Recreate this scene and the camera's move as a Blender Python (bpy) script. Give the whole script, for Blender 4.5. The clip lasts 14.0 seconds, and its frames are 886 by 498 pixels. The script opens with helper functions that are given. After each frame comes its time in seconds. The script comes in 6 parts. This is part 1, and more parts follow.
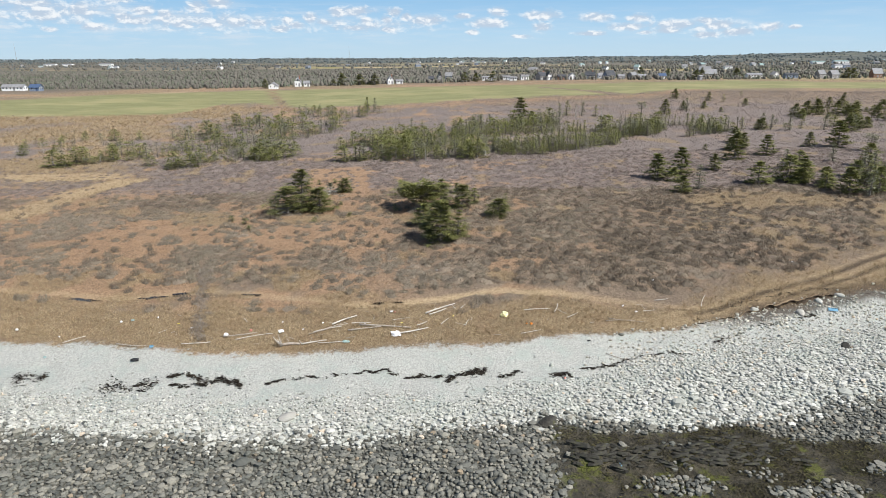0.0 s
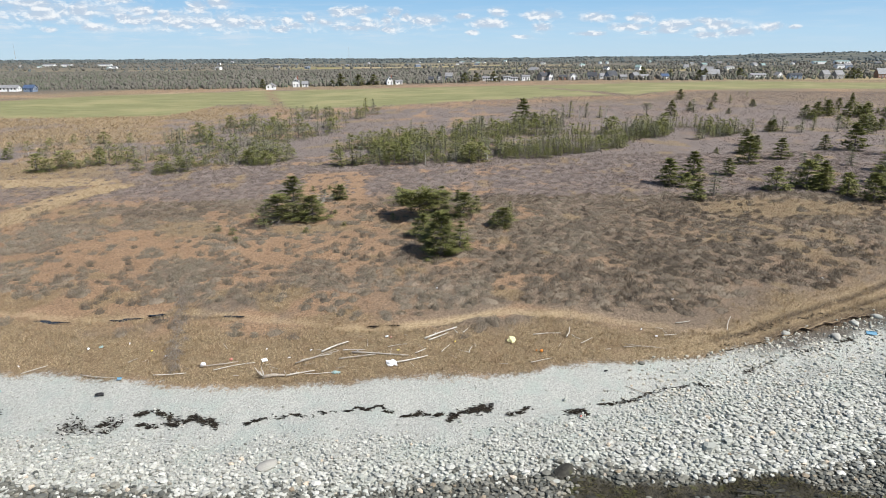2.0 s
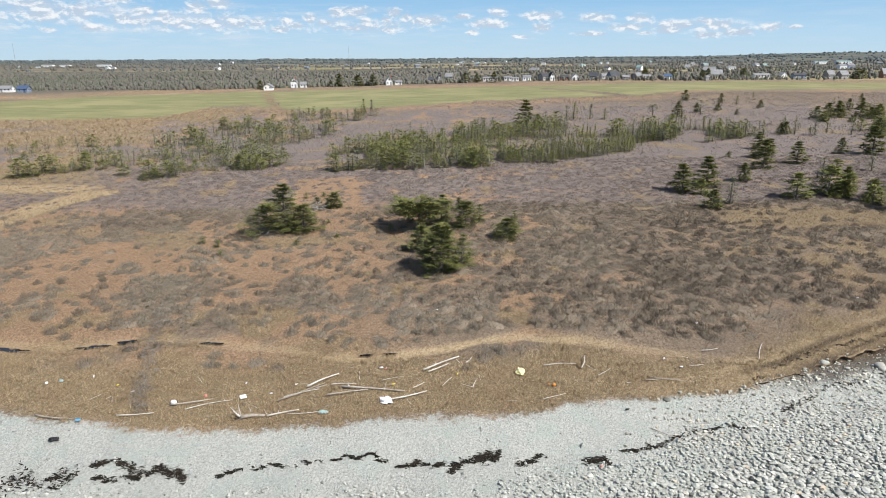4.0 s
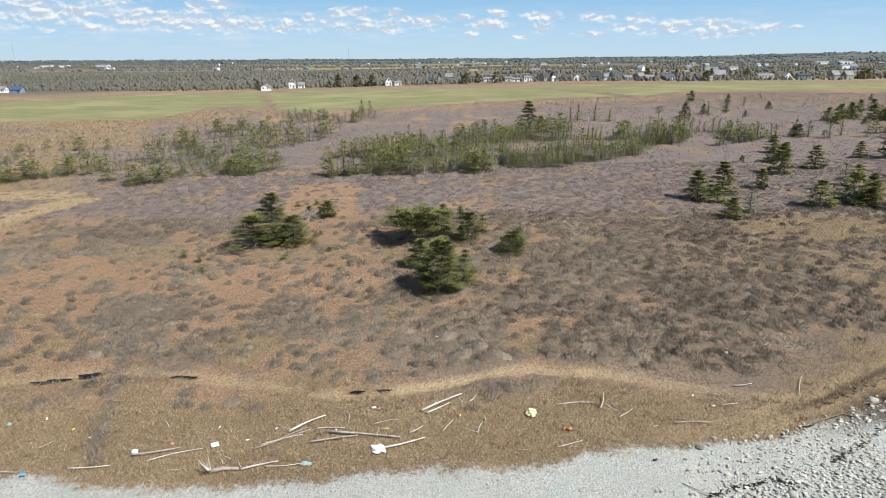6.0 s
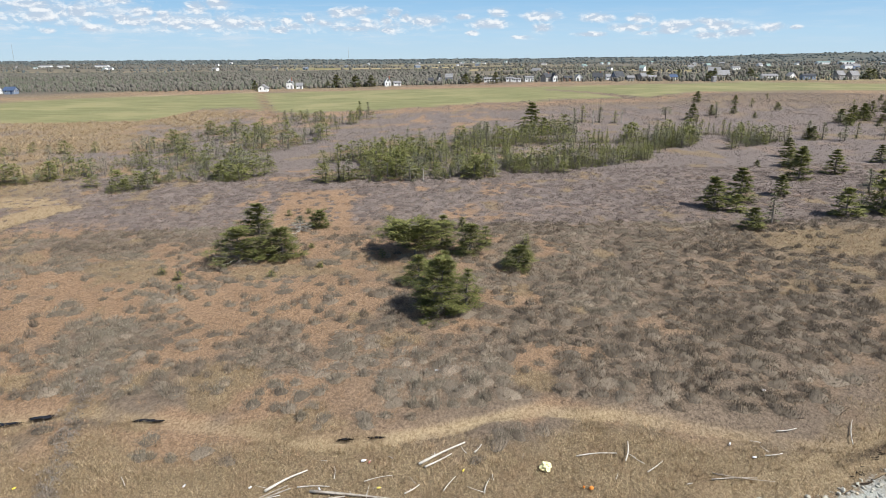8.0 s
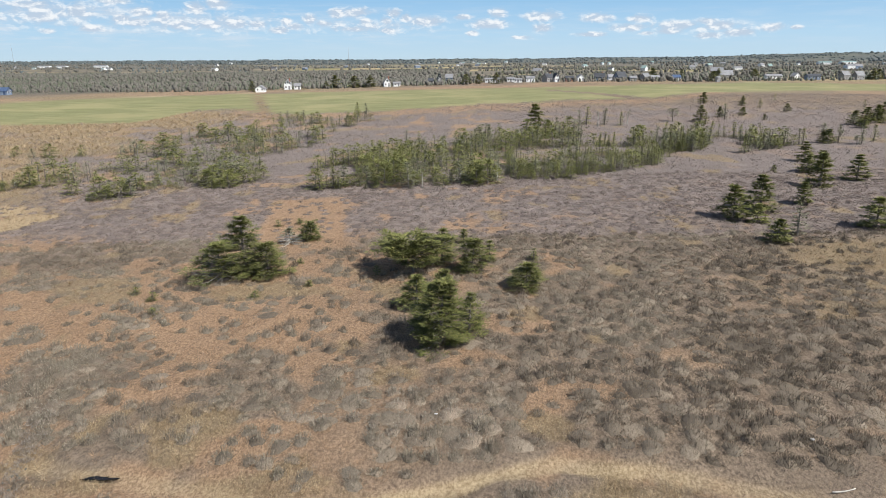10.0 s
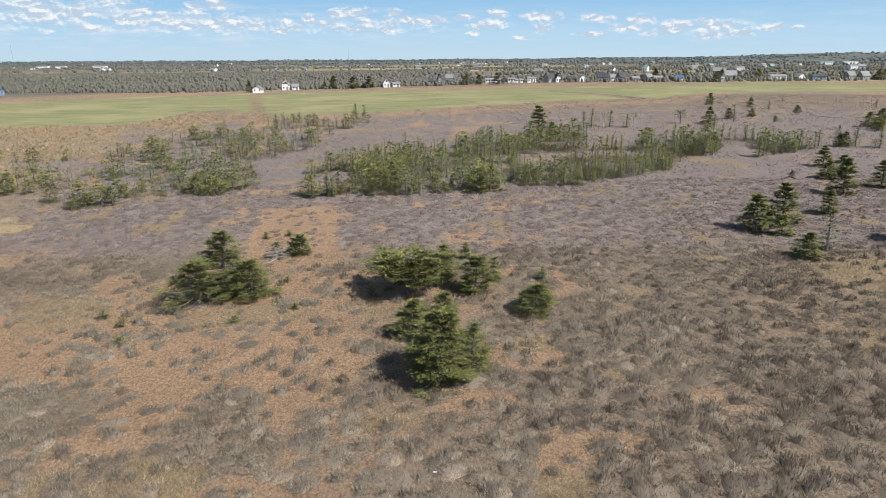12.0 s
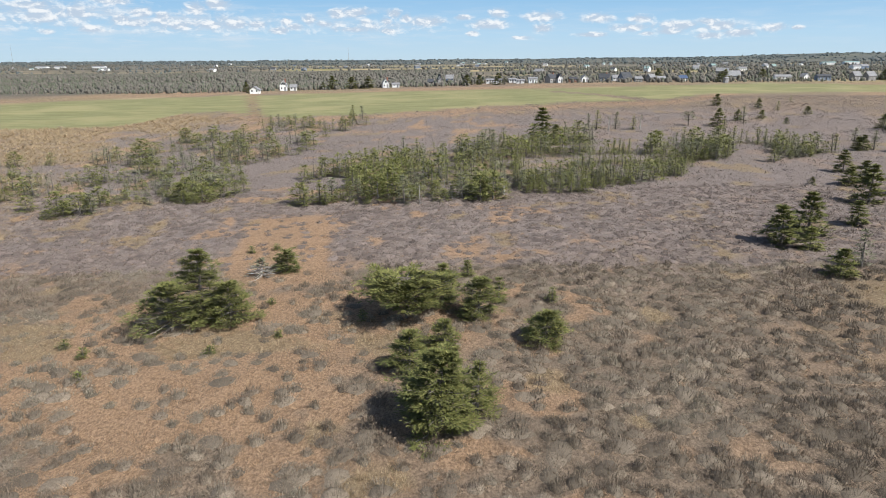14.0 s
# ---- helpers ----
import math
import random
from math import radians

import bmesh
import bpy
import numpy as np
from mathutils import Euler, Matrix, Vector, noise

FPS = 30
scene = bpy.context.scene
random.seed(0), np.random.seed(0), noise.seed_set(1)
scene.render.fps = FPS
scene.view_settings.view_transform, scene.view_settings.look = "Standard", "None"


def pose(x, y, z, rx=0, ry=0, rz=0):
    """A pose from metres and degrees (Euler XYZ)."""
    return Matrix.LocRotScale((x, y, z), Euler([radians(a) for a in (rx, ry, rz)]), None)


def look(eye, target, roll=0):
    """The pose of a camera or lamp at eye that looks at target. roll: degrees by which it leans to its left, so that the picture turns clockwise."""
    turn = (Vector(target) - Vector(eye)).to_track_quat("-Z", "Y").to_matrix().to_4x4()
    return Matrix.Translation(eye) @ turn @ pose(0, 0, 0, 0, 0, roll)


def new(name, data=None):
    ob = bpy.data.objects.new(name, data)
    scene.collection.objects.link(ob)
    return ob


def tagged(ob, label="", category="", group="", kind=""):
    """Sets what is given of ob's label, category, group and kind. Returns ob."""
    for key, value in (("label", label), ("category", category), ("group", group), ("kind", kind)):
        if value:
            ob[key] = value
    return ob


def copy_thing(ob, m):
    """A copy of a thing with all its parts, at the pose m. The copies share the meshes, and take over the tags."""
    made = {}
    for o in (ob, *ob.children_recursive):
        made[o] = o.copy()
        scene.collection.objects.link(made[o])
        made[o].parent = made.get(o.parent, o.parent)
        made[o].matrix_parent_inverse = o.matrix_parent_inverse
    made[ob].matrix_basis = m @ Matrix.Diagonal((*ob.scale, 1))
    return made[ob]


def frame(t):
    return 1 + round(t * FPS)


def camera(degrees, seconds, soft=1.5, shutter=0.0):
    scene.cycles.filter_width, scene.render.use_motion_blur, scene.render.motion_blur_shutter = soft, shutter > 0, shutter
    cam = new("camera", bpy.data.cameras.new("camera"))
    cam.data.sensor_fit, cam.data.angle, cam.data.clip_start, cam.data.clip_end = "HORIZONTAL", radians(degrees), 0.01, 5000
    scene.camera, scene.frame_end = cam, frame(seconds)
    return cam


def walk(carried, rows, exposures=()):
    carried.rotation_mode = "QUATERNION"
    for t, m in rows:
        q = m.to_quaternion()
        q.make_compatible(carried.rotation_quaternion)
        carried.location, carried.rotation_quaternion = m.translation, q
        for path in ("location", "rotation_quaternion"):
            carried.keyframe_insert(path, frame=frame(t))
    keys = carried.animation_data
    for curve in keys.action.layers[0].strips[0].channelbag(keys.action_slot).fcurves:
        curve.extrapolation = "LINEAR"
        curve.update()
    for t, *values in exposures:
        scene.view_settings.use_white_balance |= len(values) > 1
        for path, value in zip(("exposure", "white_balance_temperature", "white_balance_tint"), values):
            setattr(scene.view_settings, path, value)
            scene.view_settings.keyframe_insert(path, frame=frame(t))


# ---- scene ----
cam = camera(67.8, 14.0, 0.62)
PATH = [
    (0, (-0.025, 0.190, 19.712), (-0.801, 48.197, 5.757), -0.12),
    (2, (-0.176, 5.476, 19.634), (-0.948, 53.488, 5.698), -0.14),
    (4, (-0.311, 10.873, 19.556), (-1.083, 58.891, 5.639), -0.16),
    (6, (-0.432, 16.353, 19.481), (-1.206, 64.376, 5.582), -0.17),
    (8, (-0.538, 21.883, 19.413), (-1.317, 69.911, 5.530), -0.19),
    (10, (-0.629, 27.432, 19.355), (-1.416, 75.464, 5.488), -0.21),
    (12, (-0.706, 32.969, 19.310), (-1.503, 81.005, 5.457), -0.22),
    (14, (-0.768, 38.463, 19.281), (-1.579, 86.503, 5.442), -0.24),
]
walk(cam, [(t, look(eye, target, roll)) for t, eye, target, roll in PATH])

# ---- world, sun ----
SUN_DIR = Vector((0.76, -0.55, 1.0)).normalized()
world = bpy.data.worlds.new("sky")
scene.world = world
world.use_nodes = True
sky = world.node_tree.nodes.new("ShaderNodeTexSky")
sky.sky_type, sky.sun_disc = "NISHITA", False
sky.sun_elevation, sky.sun_rotation = math.asin(SUN_DIR.z), math.atan2(SUN_DIR.x, SUN_DIR.y)
world.node_tree.nodes["Background"].inputs[1].default_value = 0.10
world.node_tree.links.new(sky.outputs[0], world.node_tree.nodes["Background"].inputs[0])
sun = new("sun", bpy.data.lights.new("sun", "SUN"))
sun.data.energy, sun.data.angle, sun.data.color = 5.0, radians(0.5), (1.0, 0.972, 0.922)
sun.matrix_world = look(SUN_DIR * 200, (0, 0, 0))
scene.view_settings.exposure = 0.31


# ---- node helpers ----
class Mat:
    """A node material in the making."""

    def __init__(self, name, rough=0.85, spec=0.3):
        self.m = bpy.data.materials.new(name)
        self.m.use_nodes = True
        self.nt = self.m.node_tree
        self.b = self.nt.nodes["Principled BSDF"]
        self.b.inputs["Roughness"].default_value = rough
        self.b.inputs["Specular IOR Level"].default_value = spec

    def put(self, sock, v):
        if isinstance(v, bpy.types.NodeSocket):
            self.nt.links.new(v, sock)
        elif isinstance(v, tuple) and len(v) == 3 and sock.type == "RGBA":
            sock.default_value = (*v, 1)
        else:
            sock.default_value = v

    def node(self, kind):
        return self.nt.nodes.new(kind)

    def vector(self, op):
        n = self.node("ShaderNodeVectorMath")
        n.operation = op
        return n

    def attr(self, name):
        n = self.node("ShaderNodeAttribute")
        n.attribute_name = name
        return n.outputs["Fac"]

    def coords(self, sx=1.0, sy=1.0, sz=1.0):
        c = self.node("ShaderNodeTexCoord").outputs["Object"]
        mp = self.node("ShaderNodeMapping")
        self.put(mp.inputs["Vector"], c)
        mp.inputs["Scale"].default_value = (sx, sy, sz)
        return mp.outputs[0]

    def noise(self, scale, detail=4.0, rough=0.6, vec=None, dist=0.0):
        n = self.node("ShaderNodeTexNoise")
        self.put(n.inputs["Vector"], vec if vec is not None else self.coords())
        n.inputs["Scale"].default_value, n.inputs["Detail"].default_value = scale, detail
        n.inputs["Roughness"].default_value, n.inputs["Distortion"].default_value = rough, dist
        return n.outputs["Fac"]

    def voronoi(self, scale, out="Distance", vec=None, feature="F1"):
        n = self.node("ShaderNodeTexVoronoi")
        n.feature = feature
        self.put(n.inputs["Vector"], vec if vec is not None else self.coords())
        n.inputs["Scale"].default_value = scale
        return n.outputs[out]

    def math(self, op, a, b=0.0, c=0.0, clamp=False):
        n = self.node("ShaderNodeMath")
        n.operation, n.use_clamp = op, clamp
        for s, v in zip(n.inputs, (a, b, c)):
            self.put(s, v)
        return n.outputs[0]

    def step(self, v, lo, hi):
        n = self.node("ShaderNodeMapRange")
        n.interpolation_type = "SMOOTHSTEP"
        self.put(n.inputs["Value"], v)
        n.inputs["From Min"].default_value, n.inputs["From Max"].default_value = lo, hi
        return n.outputs[0]

    def ramp(self, v, *stops):
        n = self.node("ShaderNodeValToRGB")
        e = n.color_ramp.elements
        while len(e) < len(stops):
            e.new(0.5)
        for el, (p, c) in zip(e, stops):
            el.position, el.color = p, (*c, 1)
        self.put(n.inputs[0], v)
        return n.outputs[0]

    def mix(self, f, a, b, blend="MIX"):
        n = self.node("ShaderNodeMix")
        n.data_type, n.blend_type = "RGBA", blend
        self.put(n.inputs[0], f)
        self.put(n.inputs[6], a)
        self.put(n.inputs[7], b)
        return n.outputs[2]

    def island(self):
        return self.node("ShaderNodeNewGeometry").outputs["Random Per Island"]

    def each(self):
        return self.node("ShaderNodeObjectInfo").outputs["Random"]

    def bump(self, h, strength=0.5, dist=0.05):
        n = self.node("ShaderNodeBump")
        n.inputs["Strength"].default_value, n.inputs["Distance"].default_value = strength, dist
        self.put(n.inputs["Height"], h)
        self.put(self.b.inputs["Normal"], n.outputs[0])

    def done(self, color, rough=None):
        self.put(self.b.inputs["Base Color"], color)
        if rough is not None:
            self.put(self.b.inputs["Roughness"], rough)
        return self.m


def scaled(c, k):
    return tuple(min(1.0, v * k) for v in c)


def two_tone(name, c0, c1, scale=3.0, rough=0.85, bump=0.3, spec=0.3, metal=0.0):
    """A weathered paint, wood or plastic: two shades in blotches and a fine grain, varied from piece to piece."""
    a = Mat(name, rough, spec)
    n = a.noise(scale, 5)
    col = a.mix(a.step(n, 0.3, 0.7), c0, c1)
    col = a.mix(a.math("MULTIPLY", a.each(), 0.35), col, scaled(c0, 0.75))
    a.bump(a.noise(scale * 9, 3), bump, 0.02)
    a.b.inputs["Metallic"].default_value = metal
    return a.done(col)


def foliage(name, c0, c1, c2, scale=0.6):
    """Leaves, twigs or blades: a shade for each one, and drifts of colour over the whole."""
    a = Mat(name, 0.75, 0.15)
    col = a.ramp(a.island(), (0.0, c0), (0.55, c1), (1.0, c2))
    col = a.mix(a.math("MULTIPLY", a.step(a.noise(scale, 3), 0.35, 0.7), 0.5), col, scaled(c0, 0.85))
    col = a.mix(a.math("MULTIPLY", a.each(), 0.35), col, c0)
    return a.done(col)


def shrub_twigs(name, *kinds):
    """Leafless twigs: a kind of shrub for each bush, by its own tone, and a shade for each twig. Low tones also stand
    in for shaded insides.
    """
    a = Mat(name, 0.8, 0.12)
    n = len(kinds) - 1
    col = a.ramp(a.attr("tone"), *((i / n, c) for i, c in enumerate(kinds)))
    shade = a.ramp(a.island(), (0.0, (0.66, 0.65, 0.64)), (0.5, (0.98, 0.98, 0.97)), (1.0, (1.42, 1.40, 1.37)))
    col = a.mix(1.0, col, shade, "MULTIPLY")
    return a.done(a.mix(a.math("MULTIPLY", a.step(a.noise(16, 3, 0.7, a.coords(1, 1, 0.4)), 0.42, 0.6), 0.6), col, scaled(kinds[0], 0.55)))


# ---- the lie of the land ----
def lattice(ix, iy, seed):
    h = (ix.astype(np.int64) * 374761393 + iy.astype(np.int64) * 668265263 + seed * 974711) & 0xFFFFFFFF
    h = ((h ^ (h >> 13)) * 1274126177) & 0xFFFFFFFF
    return ((h ^ (h >> 16)) & 0xFFFF) / 65535.0


def vnoise(x, y, seed=0):
    x, y = np.asarray(x, float), np.asarray(y, float)
    ix, iy = np.floor(x), np.floor(y)
    u, v = x - ix, y - iy
    u, v = u * u * (3 - 2 * u), v * v * (3 - 2 * v)
    a, b = lattice(ix, iy, seed), lattice(ix + 1, iy, seed)
    c, d = lattice(ix, iy + 1, seed), lattice(ix + 1, iy + 1, seed)
    return (a * (1 - u) + b * u) * (1 - v) + (c * (1 - u) + d * u) * v


def fbm(x, y, size, seed=0, octaves=4):
    t, k, total = 0.0, 1.0, 0.0
    for o in range(octaves):
        t = t + k * vnoise(np.asarray(x) / size * 2 ** o + 17.3 * o, np.asarray(y) / size * 2 ** o, seed + o)
        total += k
        k *= 0.5
    return t / total


def sstep(v, lo, hi):
    t = np.clip((np.asarray(v, float) - lo) / (hi - lo), 0, 1)
    return t * t * (3 - 2 * t)


EDGE_X = (-300, -38, -29, -16, -10, -4, 3.5, 9, 17.5, 23, 31, 38, 60, 90, 300)
EDGE_Y = (50, 47.6, 46.7, 44.7, 45.5, 46.4, 47.2, 48.6, 50.0, 52.5, 56.2, 58.6, 66, 78, 160)
RISE_S = (-60, -17, -10, -4, 0, 6, 13, 21, 38, 70, 150, 220, 400, 800, 2000, 3500, 4600, 9000)
RISE_Z = (-6, -3.1, -2.5, -2.1, -1.5, -.8, -.2, .2, .6, 1.4, 2.8, 3.8, 4.6, 3, 2, 6, 12, 12)
DARK_X, DARK_Y = (-60, -28, -14, -5.6, 0, 5.7, 13.6, 18, 22.4, 27.3, 31, 60), (37, 35.9, 34.8, 35.4, 36.2, 37.6, 37.2, 37.6, 38.6, 40.6, 41.8, 53)
COB_X, COB_Y = (-60, -31, -23, -15, -7.7, 0, 5.8, 12.3, 17.4, 22.6, 28, 37, 60), (41, 40.1, 39.6, 39.1, 40, 40, 42, 44.1, 46.8, 48.2, 49.5, 52.0, 61)
TRAIL = ((-90, 63), (-60, 59), (-42, 57), (-36, 56.2), (-29.5, 55.4), (-22.7, 56.4), (-16.2, 55.3), (-12, 54.6), (-8.9, 53.3), (-5, 53.6),
         (1.4, 55.9), (5, 56.9), (10, 56.3), (15, 55.1), (19, 54.4), (23, 54.2))
TRACK = ((13, 49.4), (17, 50.9), (20.8, 52.3), (23.3, 53.4), (26.7, 55.3), (30.1, 57.2), (34.4, 59.7), (39.2, 62.5), (44.3, 65.7), (60, 75.5), (90, 94))
LANE = ((-103, 378), (-101.8, 373.7), (-79.5, 300.9), (-63.4, 250.2), (-56, 234))
STRAW_TRACK = ((-85, 78), (-59, 86), (-58, 93), (-57, 99), (-54, 108))
POOLS = ((-33.0, 54.9, 1.5, 0.26, -6), (-27.0, 55.2, 1.2, 0.28, 14), (-24.6, 56.1, 0.8, 0.22, 20), (-18.3, 55.6, 0.9, 0.16, 0), (-6.5, 53.9, 0.4, 0.10, 0), (-4.8, 54.1, 0.45, 0.09, 6))
FIELD_X = (-400, -140, -104, -93, -90, -76, -65, -59, -48, -40, -11, 12, 45, 75, 102, 190, 400)
NEAR_Y = (210, 214, 215, 218, 256, 266, 250, 245, 237, 242, 250, 261, 272, 278, 312, 325, 300)
FAR_X, FAR_Y = (-400, -194, -165, -99, -33, 18, 63, 170, 242, 400), (262, 285, 325, 368, 380, 376, 372, 417, 386, 380)


def off_line(x, y, line):
    """The distance from a line of points."""
    best = np.full(np.shape(x), 1e9)
    for (ax, ay), (bx, by) in zip(line, line[1:]):
        dx, dy = bx - ax, by - ay
        t = np.clip(((x - ax) * dx + (y - ay) * dy) / (dx * dx + dy * dy), 0, 1)
        best = np.minimum(best, np.hypot(x - ax - t * dx, y - ay - t * dy))
    return best


def inland(x, y):
    """Metres inland of the grass edge, which wanders a little."""
    return y - np.interp(x, EDGE_X, EDGE_Y) + (fbm(x, y, 2.4, 5, 3) - 0.5) * 1.6


def pool_at(x, y):
    d = np.zeros(np.shape(x))
    for px, py, rx, ry, turn in POOLS:
        c, s = math.cos(radians(turn)), math.sin(radians(turn))
        u, v = (x - px) * c + (y - py) * s, (y - py) * c - (x - px) * s
        d = np.maximum(d, 1 - sstep(np.hypot(u / rx, v / ry), 0.8, 1.5))
    return d


def smooth_z(x, y):
    s = y - np.interp(x, EDGE_X, EDGE_Y)
    z = np.interp(s, RISE_S, RISE_Z) + 0.02 * np.clip(x, -70, 80) * np.clip(s / 20, 0, 1)
    far = sstep(s, 2300, 4300)
    return z + far * (3 + 34 * sstep(x, 1350, 2500) + 5 * sstep(x, 500, 1100) + 9 * (fbm(x, y, 900, 41, 3) - 0.5)) + sstep(s, 480, 900) * 6 * (fbm(x, y, 500, 44, 2) - 0.5)


CELL = 1.2


def hummock(jx, jy):
    """The middle, radius and height of the shrub in a cell of the heath."""
    cx, cy = (jx + 0.12 + 0.76 * lattice(jx, jy, 81)) * CELL, (jy + 0.12 + 0.76 * lattice(jx, jy, 82)) * CELL
    return cx, cy, 0.50 + 0.58 * lattice(jx, jy, 83) ** 1.5, 0.26 + 0.42 * lattice(jx, jy, 84)


def ledge_band(x, y):
    """The ridge of bedded slate that stands out of the low shore."""
    d = off_line(x, y, ((7.6, 34.3), (12, 34.1), (16.6, 34.9), (20, 34.4)))
    return 1 - sstep(d + (fbm(x, y, 1.4, 43, 3) - 0.5) * 1.6, 0.5, 1.4)


def mounds(x, y):
    """Rounded hummocks where shrubs have grown and trapped litter, one to two metres across."""
    best = np.zeros(np.shape(x))
    ix, iy = np.floor(x / CELL), np.floor(y / CELL)
    for dx in (-1, 0, 1):
        for dy in (-1, 0, 1):
            cx, cy, rad, high = hummock(ix + dx, iy + dy)
            q = np.clip(1 - ((x - cx) ** 2 + (y - cy) ** 2) / rad ** 2, 0, 1)
            best = np.maximum(best, 0.3 * high * q ** 0.8)
    return best


def ground_z(x, y):
    x, y = np.asarray(x, float), np.asarray(y, float)
    z = smooth_z(x, y)
    s = inland(x, y)
    near = 1 - sstep(y, 150, 400)
    heath = sstep(s, 0, 3) * near
    shrubby = sstep(s, 3, 8) * (1 - sstep(y, 125, 180)) * (1 - 0.75 * np.clip(dry_amount(x, y) + 0.8 * rust_amount(x, y), 0, 1)) * (1 - trail_amount(x, y))
    z = z + shrubby * mounds(x, y)
    z = z + heath * ((fbm(x, y, 2.2, 11, 3) - 0.5) * 0.25 + (fbm(x, y, 7, 13, 2) - 0.5) * 0.5)
    z = z + (1 - sstep(s, -1, 1)) * ((fbm(x, y, 1.2, 15, 3) - 0.5) * 0.18 + (fbm(x, y, 5, 16, 2) - 0.5) * 0.3)
    z = z + 0.45 * sstep(x, 20, 32) * sstep(s, 0.1, 0.9) * (1 - sstep(s, 3, 14))
    z = z - 0.14 * (1 - sstep(off_line(x, y, TRAIL), 0.4, 1.2)) * heath
    d = off_line(x, y, TRACK)
    z = z - 0.12 * np.exp(-((d - 0.62) / 0.26) ** 2) * heath
    z = z + 0.3 * ledge_band(x, y)
    return z - 0.22 * pool_at(x, y)


def zat(x, y):
    return float(ground_z(np.array([x]), np.array([y]))[0])


def beyond_field(x, y, seed):
    """Bands of straw or rust on the rough ground between the field and the road."""
    d = y - np.interp(x, FAR_X, FAR_Y)
    return 0.8 * sstep(d, 0, 6) * (1 - sstep(d, 60, 110)) * sstep(fbm(x * 0.2, y, 16, seed, 3), 0.45, 0.58)


def dry_amount(x, y):
    """How far the ground is dry straw-coloured grass and not shrub."""
    s = inland(x, y)
    strip = 1 - sstep(s + (fbm(x, y, 4, 21, 3) - 0.5) * 7 + 3.6 * sstep(x, 8, 17), 5.5, 9.5)
    right = sstep(x - 0.2 * (y - 60), 20, 30) * (1 - sstep(np.abs(s - 18), 3, 16)) * sstep(fbm(x, y, 4.5, 23, 3), 0.52, 0.64) * 0.75
    right = np.maximum(right, (1 - sstep(np.hypot((x - 42) / 13, (y - 88) / 6), 0.6, 1.2)) * 0.9)
    straw = 1 - sstep(off_line(x, y, STRAW_TRACK), 2.2, 4.5)
    straw = np.maximum(straw, 0.9 * (1 - sstep(np.hypot((x + 68) / 16, (y - 112) / 4.5), 0.6, 1.2)))
    west = sstep(-x - 0.36 * y, 6, 26) * sstep(fbm(x, y, 14, 25, 3), 0.36, 0.56) * sstep(y, 90, 125)
    west = np.maximum(west, 0.9 * sstep(-x, 58, 74) * sstep(y, 145, 165) * sstep(fbm(x, y, 12, 26, 3), 0.28, 0.5))
    spots = sstep(fbm(x, y, 5, 27, 3), 0.66, 0.74)
    for px, py, r in ((-42, 122, 2.2), (92, 224, 5), (78, 211, 4), (22, 187, 5), (-85, 150, 6)):
        spots = np.maximum(spots, 1 - sstep(np.hypot(x - px, (y - py) * 0.8) / r, 0.5, 1.1))
    return np.clip(np.maximum.reduce([strip, right, straw, west, spots * 0.8]), 0, 1) * (1 - sstep(y, 260, 300)) + beyond_field(x, y, 21)


def rust_bay(x, y):
    """The clearing of bracken that runs back towards the woods."""
    w = 0.35 * (fbm(x, y, 3, 65, 3) - 0.5)
    return 1 - sstep(np.maximum(np.abs(x + 18.5 + 0.16 * (y - 104)) / 5.5, np.abs(y - 105) / 13) + w, 0.8, 1.05)


def rust_amount(x, y):
    """How far the ground is rust-red bracken and grass."""
    side = sstep(-x + 0.10 * (y - 60), -4, 14) * (1 - sstep(y, 92, 104)) * sstep(fbm(x, y, 6.5, 31, 4), 0.42, 0.56)
    bay = rust_bay(x, y)
    round_trees = (1 - sstep(np.hypot((x + 6) / 11, (y - 84) / 9), 0.5, 1.1)) * 0.9
    spots = sstep(fbm(x, y, 4.5, 33, 3), 0.6, 0.7) * 0.9
    strip = sstep(fbm(x, y, 9, 35, 3), 0.55, 0.7) * sstep(y, 185, 205)
    return np.clip(np.maximum.reduce([side, bay, round_trees, spots, strip]), 0, 1) * (1 - sstep(y, 300, 360)) * (1 - sstep(x, 6, 22) * 0.7) + beyond_field(x, y, 29)


def straw_band(x, y):
    """Bleached grass along the old track through the western heath."""
    w = (fbm(x, y, 3, 63, 3) - 0.5) * 3
    a = 1 - sstep(off_line(x, y, STRAW_TRACK) + w, 2.0, 3.6)
    return np.maximum(a, 0.9 * (1 - sstep(np.hypot((x + 68) / 16, (y - 112) / 4.5) + w * 0.1, 0.6, 1.0)))


def trail_amount(x, y):
    return np.maximum((1 - sstep(off_line(x, y, TRAIL) + (fbm(x, y, 1.5, 59, 2) - 0.5) * 0.5, 0.25, 0.8)) * (1 - 0.5 * sstep(x, 7, 13)), 0.55 * (1 - sstep(off_line(x, y, TRACK), 1.2, 2.0)))


def open_land(x, y):
    """Long strips of farmed ground between the far woods."""
    return sstep(fbm(x * 0.25, y, 130, 51, 3), 0.56, 0.6) * (0.3 + 0.7 * sstep(x + 0.35 * y, -120, 160)) * sstep(y, 560, 640)


def crop_amount(x, y):
    w = (fbm(x, y, 12, 37, 3) - 0.5) * 12
    a = sstep(y - np.interp(x, FIELD_X, NEAR_Y) + w, -1, 3) * sstep(np.interp(x, FAR_X, FAR_Y) - y + w, -2, 3)
    gap = sstep(off_line(x, y, LANE), 0.9, 1.9)
    hedge = sstep(off_line(x, y, ((45, 346), (59, 313), (67, 277))), 2, 4)
    return a * gap * hedge


